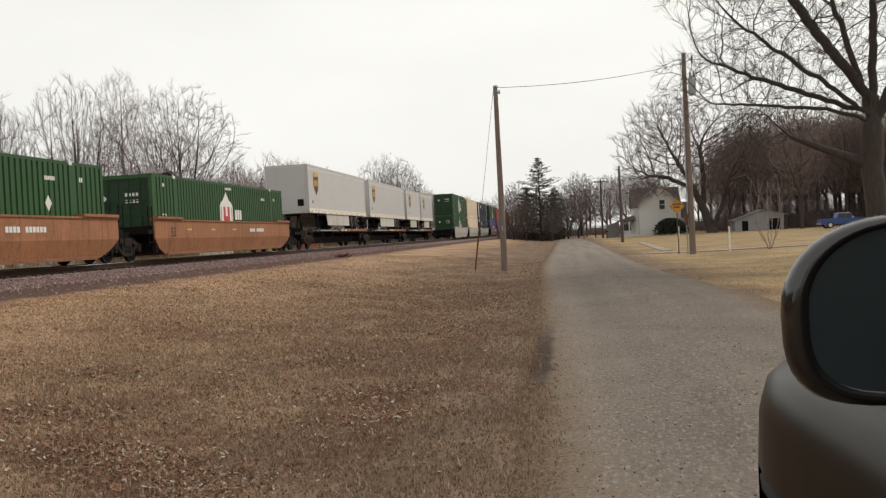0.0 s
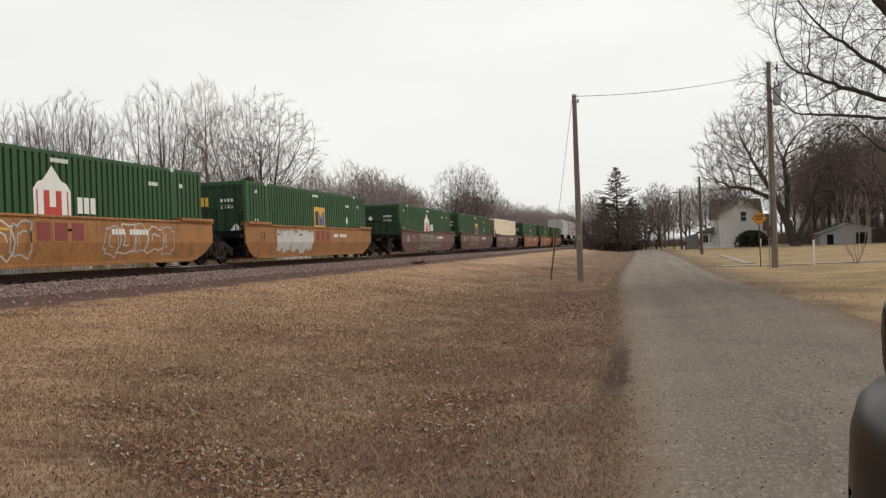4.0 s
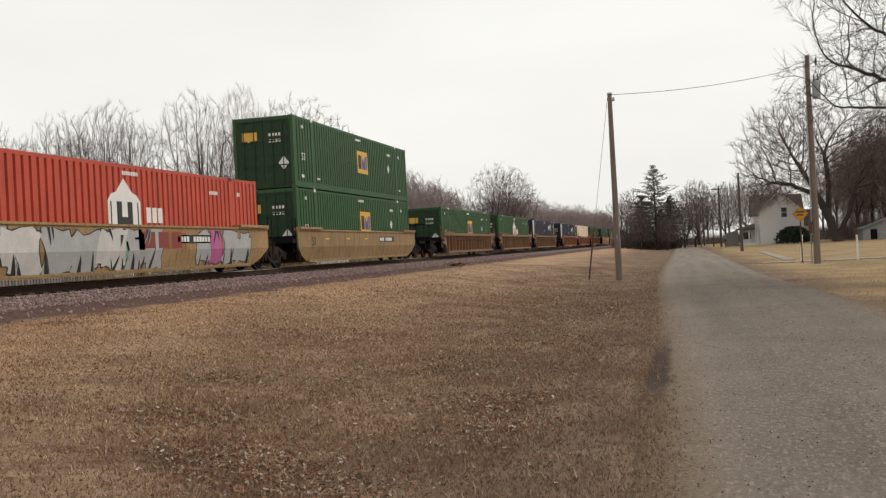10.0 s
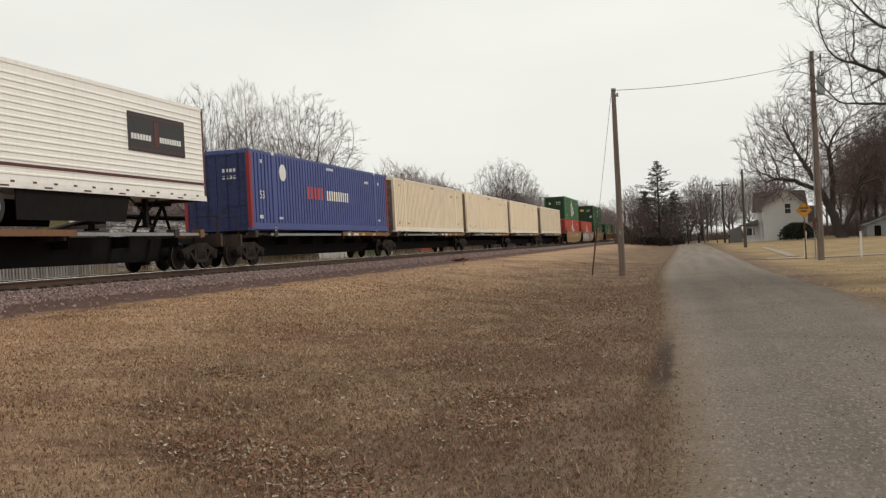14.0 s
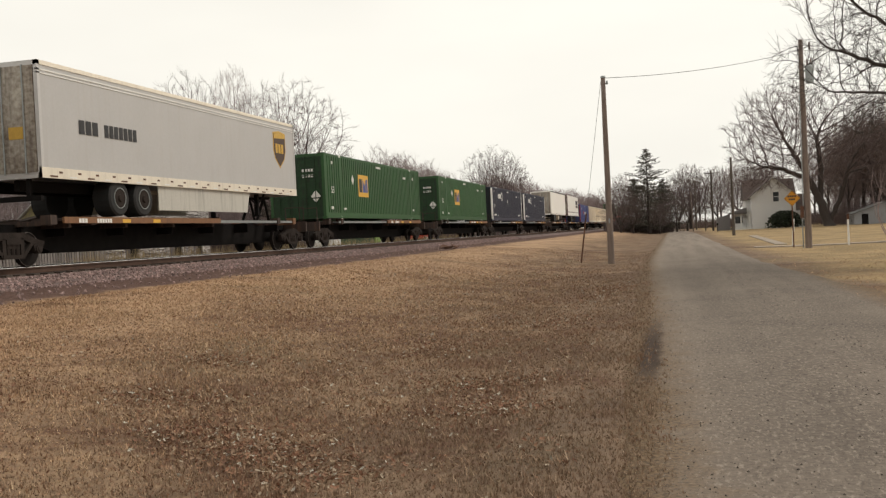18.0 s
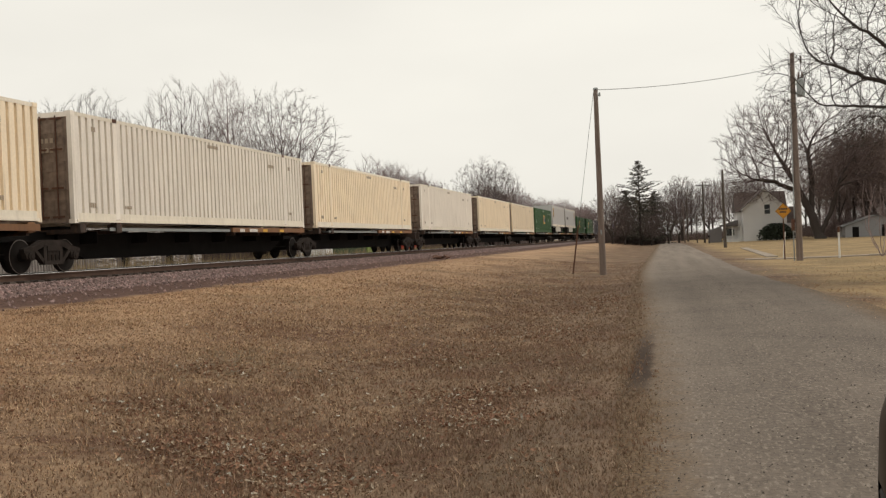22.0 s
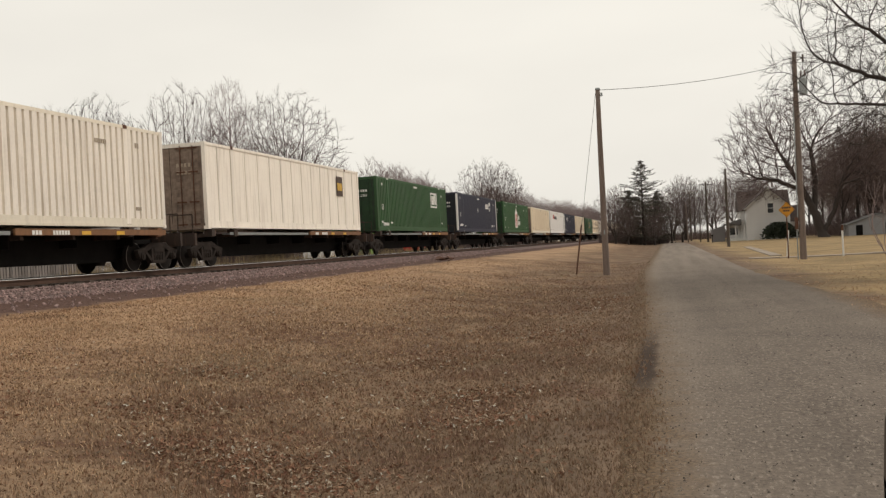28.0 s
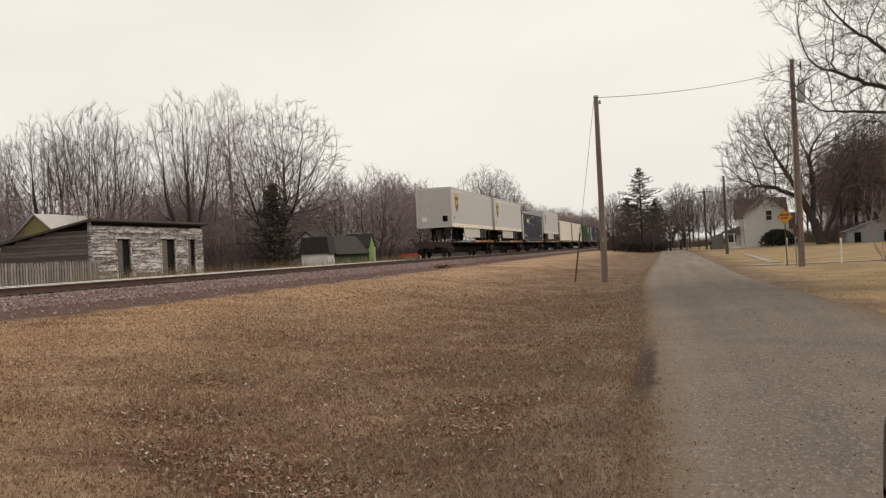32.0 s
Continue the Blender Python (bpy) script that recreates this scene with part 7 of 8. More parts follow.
def house():
    root = thing("house", pose(12.2, 160, land(12, 160)), "white two-storey farmhouse with a brown gable roof", "house")
    W, D, E, K = 6.6, 9.0, 5.2, 8.1
    b = Build()
    b.prism([(0, -0.3), (W, -0.3), (W, E), (W / 2, K), (0, E)], 1, 0, D)
    wl_ = part("wall", b, SIDING, root)
    bb = None
    for k in range(26):
        z = 0.2 + 0.2 * k
        b = Build().box((0.02, -0.02, 0), (W - 0.02, 0, 0.17))
        if bb is None:
            bb = part("clapboard", b, SIDING, wl_, at=pose(0, 0, z))
        else:
            again(bb, wl_, pose(0, 0, z))
    b = Build()
    for s in (0, 1):
        x0, x1 = (-0.35, W / 2) if s == 0 else (W + 0.35, W / 2)
        z0 = E - 0.32
        b.prism([(x0, z0), (x1, K + 0.02), (x1, K + 0.2), (x0, z0 + 0.18)] if s == 0 else [(x1, K + 0.02), (x0, z0), (x0, z0 + 0.18), (x1, K + 0.2)], 1, -0.4, D + 0.4)
    part("roof", b, ROOF, root, "brown shingled gable roof")
    b = Build()
    b.prism([(-0.35, E - 0.4), (W / 2, K - 0.06), (W / 2, K + 0.05), (-0.35, E - 0.28)], 1, -0.44, -0.4)
    b.prism([(W / 2, K - 0.06), (W + 0.35, E - 0.4), (W + 0.35, E - 0.28), (W / 2, K + 0.05)], 1, -0.44, -0.4)
    part("fascia", b, "white", root)
    window(root, 3.7, -0.02, 4.2, 0.85, 1.5)
    window(root, 4.6, -0.02, 1.1, 0.9, 1.6)
    # main block behind the gable, ridge along x
    b = Build().box((-0.7, 3.0, -0.3), (W + 0.2, 9.6, 4.9))
    part("wing_wall", b, SIDING, root)
    part("wing_roof", Build().prism([(2.6, 4.75), (10.0, 4.75), (6.3, 8.0)], 0, -1.0, W + 0.5), ROOF, root, "brown shingled main roof")
    part("side_wing", Build().box((W, 1.6, -0.3), (W + 2.0, 6.6, 2.7)), SIDING, root)
    part("side_roof", Build().prism([(1.2, 2.65), (7.0, 2.65), (4.1, 5.3)], 0, W - 0.1, W + 2.3), ROOF, root, "brown low side roof")
    # porch
    b = Build().box((-3.4, 1.5, 2.5), (-0.7, 6.0, 2.75)).prism([(-3.6, 2.7), (-0.7, 2.7), (-0.7, 3.5)], 1, 1.3, 6.2)
    part("porch_roof", b, mat("grey_shingle", (0.16, 0.15, 0.15), (0.1, 0.095, 0.095), 0.95), root, "grey porch roof")
    b = Build().box((-3.0, 1.6, -0.2), (0, 5.9, 0.35))
    part("porch_floor", b, "white", root)
    for x in (-2.9, -1.6, -0.3):
        part("porch_column", Build().box((x - 0.1, 1.6, 0.3), (x + 0.1, 1.8, 2.5)), "white", root)
    part("porch_wall", Build().box((-2.9, 3.6, 0.3), (0, 3.7, 2.5)), SIDING, root)
    part("porch_window", Build().box((-2.4, 3.55, 1.0), (-1.2, 3.6, 2.1)), "glass", root)
    part("lean_to", Build().prism([(-5.2, -0.2), (-3.2, -0.2), (-3.2, 2.6), (-5.2, 2.0)], 1, 3, 7), mat("grey_boards", (0.2, 0.19, 0.19), (0.13, 0.12, 0.12), 0.9), root, "grey lean-to shed")


house()


def old_shed():
    """The derelict boarded building beside the track: near long wall along the track, low back wall."""
    x0, y0, L, D = -24.0, 36.6, 10.2, 4.4
    gz = 0.95
    root = thing("old_shed", pose(x0, y0, gz), "derelict boarded shed with peeling white paint", "shed")
    H, HB = 2.75, 1.85
    b = Build()
    b.prism([(-D, -0.4), (-0.06, -0.4), (-0.06, H - 0.05), (-D, HB - 0.05)], 1, 0.06, L)
    # solid black core stands for the unlit inside seen past the open doors
    core = part("wall", b, "black", root)
    # boards on the long wall
    n = 19
    doors = [(2.0, 3.1), (5.9, 7.2), (8.5, 9.3)]
    spans = [(0.0, 2.0), (3.1, 5.9), (7.2, 8.5), (9.3, L)]
    rg2 = random.Random(4)
    base = {}
    for k in range(n):
        z = -0.2 + k * (H + 0.15) / n
        for a, c in (spans if z < 1.95 else [(0.0, L)]):
            if rg2.random() < 0.05:
                continue
            key = round(c - a, 2)
            if key not in base:
                base[key] = part("board", Build().prism([(-0.05, 0.0), (0.035, 0.0), (0.008, 0.15), (-0.05, 0.15)], 1, 0.01, key - 0.01), OLDWOOD, core, at=pose(0, a, z))
            else:
                again(base[key], core, pose(rg2.uniform(0, 0.01), a, z + rg2.uniform(-0.006, 0.006)))
    for k in range(17):
        z = -0.2 + k * 0.15
        if z > H - 0.2:
            break
        xx = -D if z < HB - 0.15 else -D * (H - 0.1 - z) / (H - HB)
        part("end_board", Build().prism([(-0.0, 0.0), (0.05, 0.0), (0.05, 0.14), (0.02, 0.14)], 0, xx, -0.02), BAREWOOD, core, at=pose(0, 0, z))
    part("roof", Build().prism([(-D - 0.3, HB - 0.02), (0.25, H + 0.0), (0.25, H + 0.09), (-D - 0.3, HB + 0.07)], 1, -0.25, L + 0.25), mat("tarred_roof", (0.09, 0.075, 0.07), (0.05, 0.042, 0.04), 0.95), root, "dark flat roof")
    for a, c in doors:
        d = part("door", Build().box((-0.04, a + 0.1, -0.2), (0.0, a + (c - a) * 0.45, 1.95)), BAREWOOD, root, "weathered plank door, ajar")
        part("door_frame", Build().box((0.0, a - 0.1, -0.2), (0.05, a, 2.0)).box((0.0, c, -0.2), (0.05, c + 0.1, 2.0)).box((0.0, a - 0.25, 1.98), (0.07, c + 0.25, 2.08)), OLDWOOD, root, "peeling white door frame")
    part("corner_board", Build().box((-0.08, -0.03, -0.2), (0.045, 0.07, H)), OLDWOOD, root)


old_shed()


def fence():
    root = thing("picket_fence", pose(-23.4, 0, 0.92), "weathered grey picket fence beside the track", "fence")
    first = None
    rg2 = random.Random(8)
    for k in range(90):
        y = 21.0 + k * 0.17
        m = pose(rg2.uniform(-0.01, 0.01), y, rg2.uniform(-0.03, 0.03), 0, 0, 90 + rg2.uniform(-2, 2))
        if first is None:
            first = part("picket", Build().prism([(-0.05, -0.1), (0.05, -0.1), (0.05, 0.98), (0, 1.06), (-0.05, 0.98)], 1, -0.012, 0.012), GREYWOOD, root, at=m)
        else:
            again(first, root, m)
    for z in (0.25, 0.8):
        part("fence_rail", Build().box((-0.07, 20.8, z), (-0.02, 36.4, z + 0.09)), GREYWOOD, root)
    for k in range(7):
        part("fence_post", Build().box((-0.16, 20.9 + k * 2.5, -0.2), (-0.07, 21.0 + k * 2.5, 1.05)), GREYWOOD, root)


fence()


def green_shed():
    gz = 0.9
    root = thing("garden_shed", pose(-27.0, 76.0, gz), "small green shed with a dark roof and lime end", "shed")
    L, D = 10.0, 2.3
    part("wall", Build().box((-D, 0, -0.3), (0, L, 1.3)), DGREEN, root)
    part("roof", Build().prism([(-D - 0.2, 1.15), (0.25, 1.0), (-D / 2, 2.65)], 1, -0.1, L - 0.8), SHINGLE, root, "dark shingled roof")
    part("end_tower", Build().prism([(L - 0.8, -0.3), (L + 0.9, -0.3), (L + 0.9, 1.65), (L + 0.05, 2.75), (L - 0.8, 1.65)], 0, -D, 0.12), GREEN, root, "lime green gabled end")
    for k in (1, -1):
        y = L + 0.05
        part("end_roof", Build().prism([(y, 2.77), (y + k * 1.0, 1.5), (y + k * 1.0, 1.6), (y, 2.87)][::-k], 0, -D - 0.1, 0.2), SHINGLE, root, "dark shingled roof edge")
    part("corner_board", Build().box((0.12, L + 0.8, -0.3), (0.16, L + 0.95, 1.6)), "white", root)
    part("door", Build().box((0.12, L - 0.3, -0.2), (0.15, L + 0.4, 1.5)), GREEN, root)
    r2 = thing("white_shed", pose(-27.0, 74.4, gz), "low white shed with a dark roof", "shed")
    part("wall", Build().box((-2.3, 0, -0.3), (0, 1.5, 1.15)), SIDING, r2)
    part("roof", Build().prism([(-2.5, 1.1), (0.2, 1.1), (0.0, 2.5), (-2.2, 2.5)], 1, -0.15, 1.5), SHINGLE, r2, "dark shingled roof")
    part("door", Build().box((-1.6, -0.03, -0.25), (-0.8, 0, 0.95)), "white", r2)
    # a far house front between the trees
    r3 = thing("far_house", pose(-34.0, 92.0, gz), "pale far house half hidden by trees", "house")
    part("wall", Build().prism([(-3.2, -0.3), (0, -0.3), (0, 2.2), (-1.6, 3.4), (-3.2, 2.2)], 1, 0, 5), SIDING, r3)
    part("roof", Build().prism([(-3.4, 2.05), (-1.6, 3.42), (-1.6, 3.57), (-3.4, 2.2)], 1, -0.2, 5.2).prism([(-1.6, 3.42), (0.2, 2.05), (0.2, 2.2), (-1.6, 3.57)], 1, -0.2, 5.2), SHINGLE, r3)
    # olive gable behind the old shed
    r4 = thing("olive_outbuilding", pose(-40.5, 53.0, gz), "olive outbuilding with a pale roof behind the shed", "shed")
    part("wall", Build().prism([(0, -0.3), (4, -0.3), (4, 2.6), (2, 4.3), (0, 2.6)], 1, 0, 5), OLIVE, r4)
    part("roof", Build().prism([(2, 4.32), (4.3, 2.4), (4.3, 2.5), (2, 4.42)], 1, -0.2, 5.3).prism([(-0.3, 2.4), (2, 4.32), (2, 4.42), (-0.3, 2.5)], 1, -0.2, 5.3), mat("pale_metal_roof", (0.45, 0.42, 0.4), (0.35, 0.33, 0.31), 0.6), r4)
    # red cart by the track
    r5 = thing("red_cart", pose(-25.0, 92.5, gz), "small red and white yard cart", "cart")
    part("tray", Build().prism([(-0.7, 0.35), (0.7, 0.35), (0.9, 0.8), (-0.9, 0.8)], 1, 0, 2.6), "red_paint", r5)
    part("panel", Build().box((0.72, 0.3, 0.2), (0.78, 2.3, 0.5)), "white", r5)
    for y in (0.5, 2.0):
        part("wheel", Build().tube((0.75, y, 0.25), (0.9, y, 0.25), 0.28, 0.28, 14), "rubber", r5)
        part("wheel", Build().tube((-0.9, y, 0.25), (-0.75, y, 0.25), 0.28, 0.28, 14), "rubber", r5)
    # grey outbuilding in the right-hand field
    r6 = thing("outbuilding", pose(25.6, 150, land(26)), "small grey-white metal outbuilding before the woods", "shed")
    part("wall", Build().prism([(0, -0.2), (7.5, -0.2), (7.5, 2.2), (4.2, 3.0), (0, 1.6)], 1, 0, 5), mat("grey_metal_siding", (0.33, 0.33, 0.335), (0.24, 0.24, 0.25), 0.6, 0.1), r6)
    part("roof", Build().prism([(-0.3, 1.5), (4.2, 3.02), (4.2, 3.15), (-0.3, 1.65)], 1, -0.3, 5.3).prism([(4.2, 3.02), (7.8, 2.1), (7.8, 2.25), (4.2, 3.15)], 1, -0.3, 5.3), mat("dull_metal_roof", (0.2, 0.2, 0.2), (0.14, 0.14, 0.14), 0.7), r6)
    part("door", Build().box((1.0, -0.04, -0.1), (1.9, 0, 1.5)), "black", r6)
    part("door", Build().box((5.0, -0.04, -0.1), (6.6, 0, 1.7)), "black", r6)


green_shed()


# ---- scrap beside the track ----
sc = thing("scrap_heap", pose(-12.4, 53.0, land(-12.4, 53.0)), "small heap of rusty tie plates beside the track", "scrap")
rs_ = random.Random(12)
for k in range(9):
    part("tie_plate", Build().box((-0.2, -0.12, 0), (0.2, 0.12, 0.04)), "rust", sc, at=pose(rs_.uniform(-0.5, 0.5), rs_.uniform(-0.5, 0.5), 0.02 + 0.045 * (k % 4), rs_.uniform(-20, 20), rs_.uniform(-20, 20), rs_.uniform(0, 180)))


# ---- vehicles ----
def pickup():
    root = thing("pickup_truck", pose(31.8, 125.0, land(33), 0, 0, 2), "blue pickup truck parked on the grass", "pickup truck")
    BL = mat("blue_car_paint", (0.02, 0.06, 0.22), (0.016, 0.05, 0.18), 0.3, 0, 1, 10, 0)
    b = Build()
    prof = [(0.0, 0.5), (5.6, 0.5), (5.65, 0.95), (5.5, 1.1), (4.1, 1.18), (1.95, 1.22), (0.02, 1.2)]
    b.v, b.f, b.m = [], [], []
    b.prism(prof, 1, 0.0, 1.9)
    part("body", b, BL, root)
    b = Build()
    b.prism([(1.9, 1.2), (4.25, 1.18), (3.55, 1.8), (2.1, 1.85)], 1, 0.12, 1.78)
    cab = part("cab", b, BL, root)
    b = Build()
    b.prism([(2.15, 1.27), (2.95, 1.27), (2.95, 1.74), (2.22, 1.75)], 1, 0.1, 0.121)
    b.prism([(3.03, 1.27), (3.95, 1.27), (3.5, 1.72), (3.03, 1.74)], 1, 0.1, 0.121)
    part("side_window", b, "glass", cab)
    part("windscreen", Build().prism([(3.62, 1.76), (4.22, 1.22), (4.24, 1.24), (3.66, 1.78)], 1, 0.2, 1.7), "glass", cab)
    # white sheet paints the sky's reflection onto the blue cab roof
    part("roof_panel", Build().box((2.15, 0.16, 1.83), (3.5, 1.74, 1.88)), "white", cab, "white sheet painting the sky's reflection on the roof")
    part("door_mirror", Build().box((3.7, -0.12, 1.22), (3.85, 0.08, 1.4)), "white", root)
    for x in (1.05, 4.6):
        for y0, y1 in ((-0.02, 0.24), (1.66, 1.92)):
            w = part("wheel", Build().tube((x, y0, 0.4), (x, y1, 0.4), 0.4, 0.4, 18), "rubber", root)
            part("rim", Build().tube((x, y0 - 0.01, 0.4), (x, y0 + 0.01, 0.4), 0.23, 0.25, 14), "alu", w)
    part("bumper", Build().box((-0.12, 0.1, 0.5), (0.02, 1.8, 0.75)), "galv", root)
    part("tail_lamp", Build().box((-0.02, 0.0, 0.85), (0.03, 0.12, 1.15)), "red_paint", root)
    part("tailgate", Build().box((-0.03, 0.15, 0.75), (0.0, 1.75, 1.18)), BL, root)


pickup()


def own_vehicle():
    """The big parked vehicle beside which the camera stands: its fender and door mirror show."""
    root = thing("parked_vehicle", pose(0, 0, 0), "dark taupe parked vehicle with a large door mirror", "car")
    TAUPE = mat("taupe_car_paint", (0.019, 0.015, 0.012), (0.015, 0.012, 0.0095), 0.3, 0.0, 1.0, 40, 0, spec=0.08)
    def flank(y):
        k = max(0.0, y - 2.1)
        return 0.426 - 0.03 * math.exp(-((y - 2.05) / 0.35) ** 2) + 0.34 * k * k

    ys = [-2.2, -1.0, 0.0, 0.8, 1.3, 1.6, 1.8, 1.95, 2.1, 2.25, 2.4, 2.55, 2.7, 2.85, 3.0, 3.15, 3.28]
    b = Build()
    cx = 1.42
    ring = []
    for y in ys:
        k = max(0.0, y - 2.15)
        xs = flank(y)
        dz = -0.12 * k * k
        half = [(xs + 0.03, 0.42), (xs, 0.62), (xs - 0.005, 0.85), (xs - 0.003, 1.0), (xs + 0.004, 1.12 + dz * 0.5), (xs + 0.022, 1.18 + dz * 0.7), (xs + 0.06, 1.215 + dz), (xs + 0.2, 1.235 + dz), (cx, 1.28 + dz)]
        ring.append(half + [(2 * cx - x, z) for x, z in reversed(half[:-1])])
    n = len(ring[0])
    for y, rr in zip(ys, ring):
        b.v += [(x, y, z) for x, z in rr]
    for j in range(len(ys) - 1):
        for i in range(n - 1):
            p = j * n + i
            q = [b.v[p], b.v[p + 1], b.v[p + n + 1], b.v[p + n]]
            c = sum((Vector(v) for v in q), Vector()) / 4
            if math.hypot(c.y - 2.1, c.z - 0.42) < 0.52 and (c.x < 0.8 or c.x > 2.0):
                continue
            b.f.append((p, p + n, p + n + 1, p + 1))
            b.m.append(0)
    b.f.append(tuple((len(ys) - 1) * n + i for i in range(n)))
    b.m.append(0)
    part("body", b, TAUPE, root, smooth=True)
    b = Build()
    b.path([(flank(2.1 + 0.56 * math.cos(radians(-8 + k * 9))) + 0.042, 2.1 + 0.56 * math.cos(radians(-8 + k * 9)), 0.42 + 0.56 * math.sin(radians(-8 + k * 9))) for k in range(23)], 0.045, 8)
    part("wheel_arch_flare", b, "rubber", root, "black plastic wheel arch flare", smooth=True)
    for x0, x1 in ((0.47, 0.7), (2.14, 2.37)):
        w = part("wheel", Build().tube((x0, 2.1, 0.4), (x1, 2.1, 0.4), 0.4, 0.4, 28), "rubber", root)
        part("rim", Build().tube((x0 - 0.01, 2.1, 0.4), (x0 + 0.02, 2.1, 0.4), 0.23, 0.25, 20), "alu", w)
        w = part("wheel", Build().tube((x0, -1.4, 0.4), (x1, -1.4, 0.4), 0.4, 0.4, 28), "rubber", root)
    part("wheel_well", Build().box((0.62, 1.7, 0.45), (0.66, 2.85, 1.0)), "rubber", root)
    b = Build().prism([(-2.1, 1.2), (1.5, 1.26), (0.55, 1.85), (-1.9, 1.9)], 0, 0.62, 2.22)
    cab = part("cab", b, TAUPE, root)
    part("side_window", Build().prism([(-1.7, 1.32), (1.2, 1.32), (0.5, 1.78), (-1.6, 1.8)], 0, 0.612, 0.621), "glass", cab)
    # the mirror: a rounded housing open to the rear, with a dark glass
    def oval(cx_, cz, hw, hh, y, nn=40):
        out = []
        for k in range(nn):
            a = 2 * math.pi * k / nn
            c, s = math.cos(a), math.sin(a)
            e = 2.15 if s > 0 else 3.3
            out.append((cx_ + hw * math.copysign(abs(c) ** (2 / e), c), y, cz + hh * math.copysign(abs(s) ** (2 / e), s)))
        return out
    mx, mz, hw, hh = 0.399, 1.433, 0.138, 0.113
    loops = [oval(mx + 0.006, mz + 0.003, hw - 0.019, hh - 0.014, 1.202), oval(mx + 0.003, mz + 0.001, hw - 0.010, hh - 0.007, 1.196), oval(mx, mz, hw, hh, 1.204), oval(mx, mz, hw + 0.003, hh + 0.003, 1.225), oval(mx + 0.004, mz, hw - 0.004, hh - 0.004, 1.26), oval(mx + 0.02, mz, hw - 0.03, hh - 0.02, 1.3), oval(mx + 0.04, mz, hw - 0.07, hh - 0.06, 1.33)]
    b = Build()
    nn = 40
    for lp in loops:
        b.v += lp
    for j in range(len(loops) - 1):
        for k in range(nn):
            b.f.append((j * nn + k, j * nn + (k + 1) % nn, (j + 1) * nn + (k + 1) % nn, (j + 1) * nn + k))
            b.m.append(0)
    b.f.append(tuple((len(loops) - 1) * nn + k for k in range(nn)))
    b.m.append(0)
    mir = part("door_mirror", b, mat("black_mirror_shell", (0.012, 0.011, 0.011), (0.009, 0.008, 0.008), 0.14, 0, 2, 30, 0, spec=0.75), root, "glossy black door mirror", smooth=True)
    b = Build()
    b.v = oval(mx + 0.006, mz + 0.003, hw - 0.018, hh - 0.013, 1.203)
    b.f, b.m = [tuple(range(nn))], [0]
    # the glass's dark reflection is put into its base colour
    tint = mat("tinted_mirror_glass", (0.03, 0.039, 0.042), (0.028, 0.037, 0.04), 0.12, 0.0, 1, 5, 0, spec=0.3)
    part("mirror_glass", b, tint, mir, "tinted mirror glass with its dark reflection painted in")
    part("mirror_arm", Build().box((0.44, 1.23, 1.33), (0.66, 1.3, 1.39)), "rubber", mir)


own_vehicle()


# ---- a pigeon that swoops past above the train ----
BIRD_WAY = [(0.0, 70.0, -60.0, 32.0), (17.0, 18.0, 10.0, 30.0), (18.6, 4.0, 32.0, 27.0), (19.3, -7.0, 41.0, 20.0),
            (19.7, -11.13, 40.59, 14.40),
            (19.8, -11.29, 40.51, 12.68),
            (19.9, -11.48, 40.32, 11.10),
            (20.0, -11.66, 40.03, 9.77),
            (20.1, -11.87, 39.77, 7.99),
            (20.2, -12.98, 39.17, 7.54),
            (20.3, -14.14, 38.53, 7.00),
            (20.4, -15.47, 37.81, 6.86),
            (20.5, -16.49, 37.14, 7.04),
            (20.6, -17.16, 36.18, 7.61),
            (20.7, -17.87, 35.11, 8.48),
            (20.8, -18.55, 33.99, 9.32),
            (20.9, -19.36, 32.81, 9.89),
            (21.0, -20.33, 31.51, 10.29),
            (21.1, -20.73, 30.56, 10.51),
            (21.2, -21.34, 29.35, 10.99),
            (22.0, -33.0, 14.0, 13.5), (24.0, -60.0, -10.0, 16.0), (32.0, -140.0, -60.0, 20.0)]


def pigeon():
    root = thing("bird", Matrix(), "dark grey pigeon in flight above the train", "bird")
    FE = mat("grey_feathers", (0.1, 0.085, 0.08), (0.05, 0.043, 0.042), 0.8, 0, 20, 90, 0.1)
    b = Build()
    ring = [(-0.15, 0.012, 0.0), (-0.1, 0.035, 0.0), (-0.02, 0.055, 0.0), (0.06, 0.05, 0.004), (0.11, 0.03, 0.012), (0.135, 0.03, 0.02), (0.165, 0.018, 0.018), (0.19, 0.003, 0.012)]
    for y, r, z in ring:
        b.v += [(r * math.cos(k * math.pi / 4), y, z + r * math.sin(k * math.pi / 4)) for k in range(8)]
    for j in range(len(ring) - 1):
        for k in range(8):
            b.f.append((j * 8 + k, j * 8 + (k + 1) % 8, (j + 1) * 8 + (k + 1) % 8, (j + 1) * 8 + k))
            b.m.append(0)
    part("body", b, FE, root, smooth=True)
    part("tail", Build().prism([(-0.02, -0.12), (0.02, -0.12), (0.06, -0.27), (-0.06, -0.27)][::-1], 2, -0.006, 0.006), FE, root)
    wings = []
    for sx in (1, -1):
        pr = [(0.0, 0.07), (0.14, 0.1), (0.24, 0.05), (0.34, -0.07), (0.22, -0.06), (0.1, -0.09), (0.0, -0.07)]
        pr = [(sx * x, y) for x, y in pr]
        wings.append(part("wing", Build().prism(pr if sx < 0 else pr[::-1], 2, -0.006, 0.006), FE, root))
    return root, wings


BIRD, WINGS = pigeon()


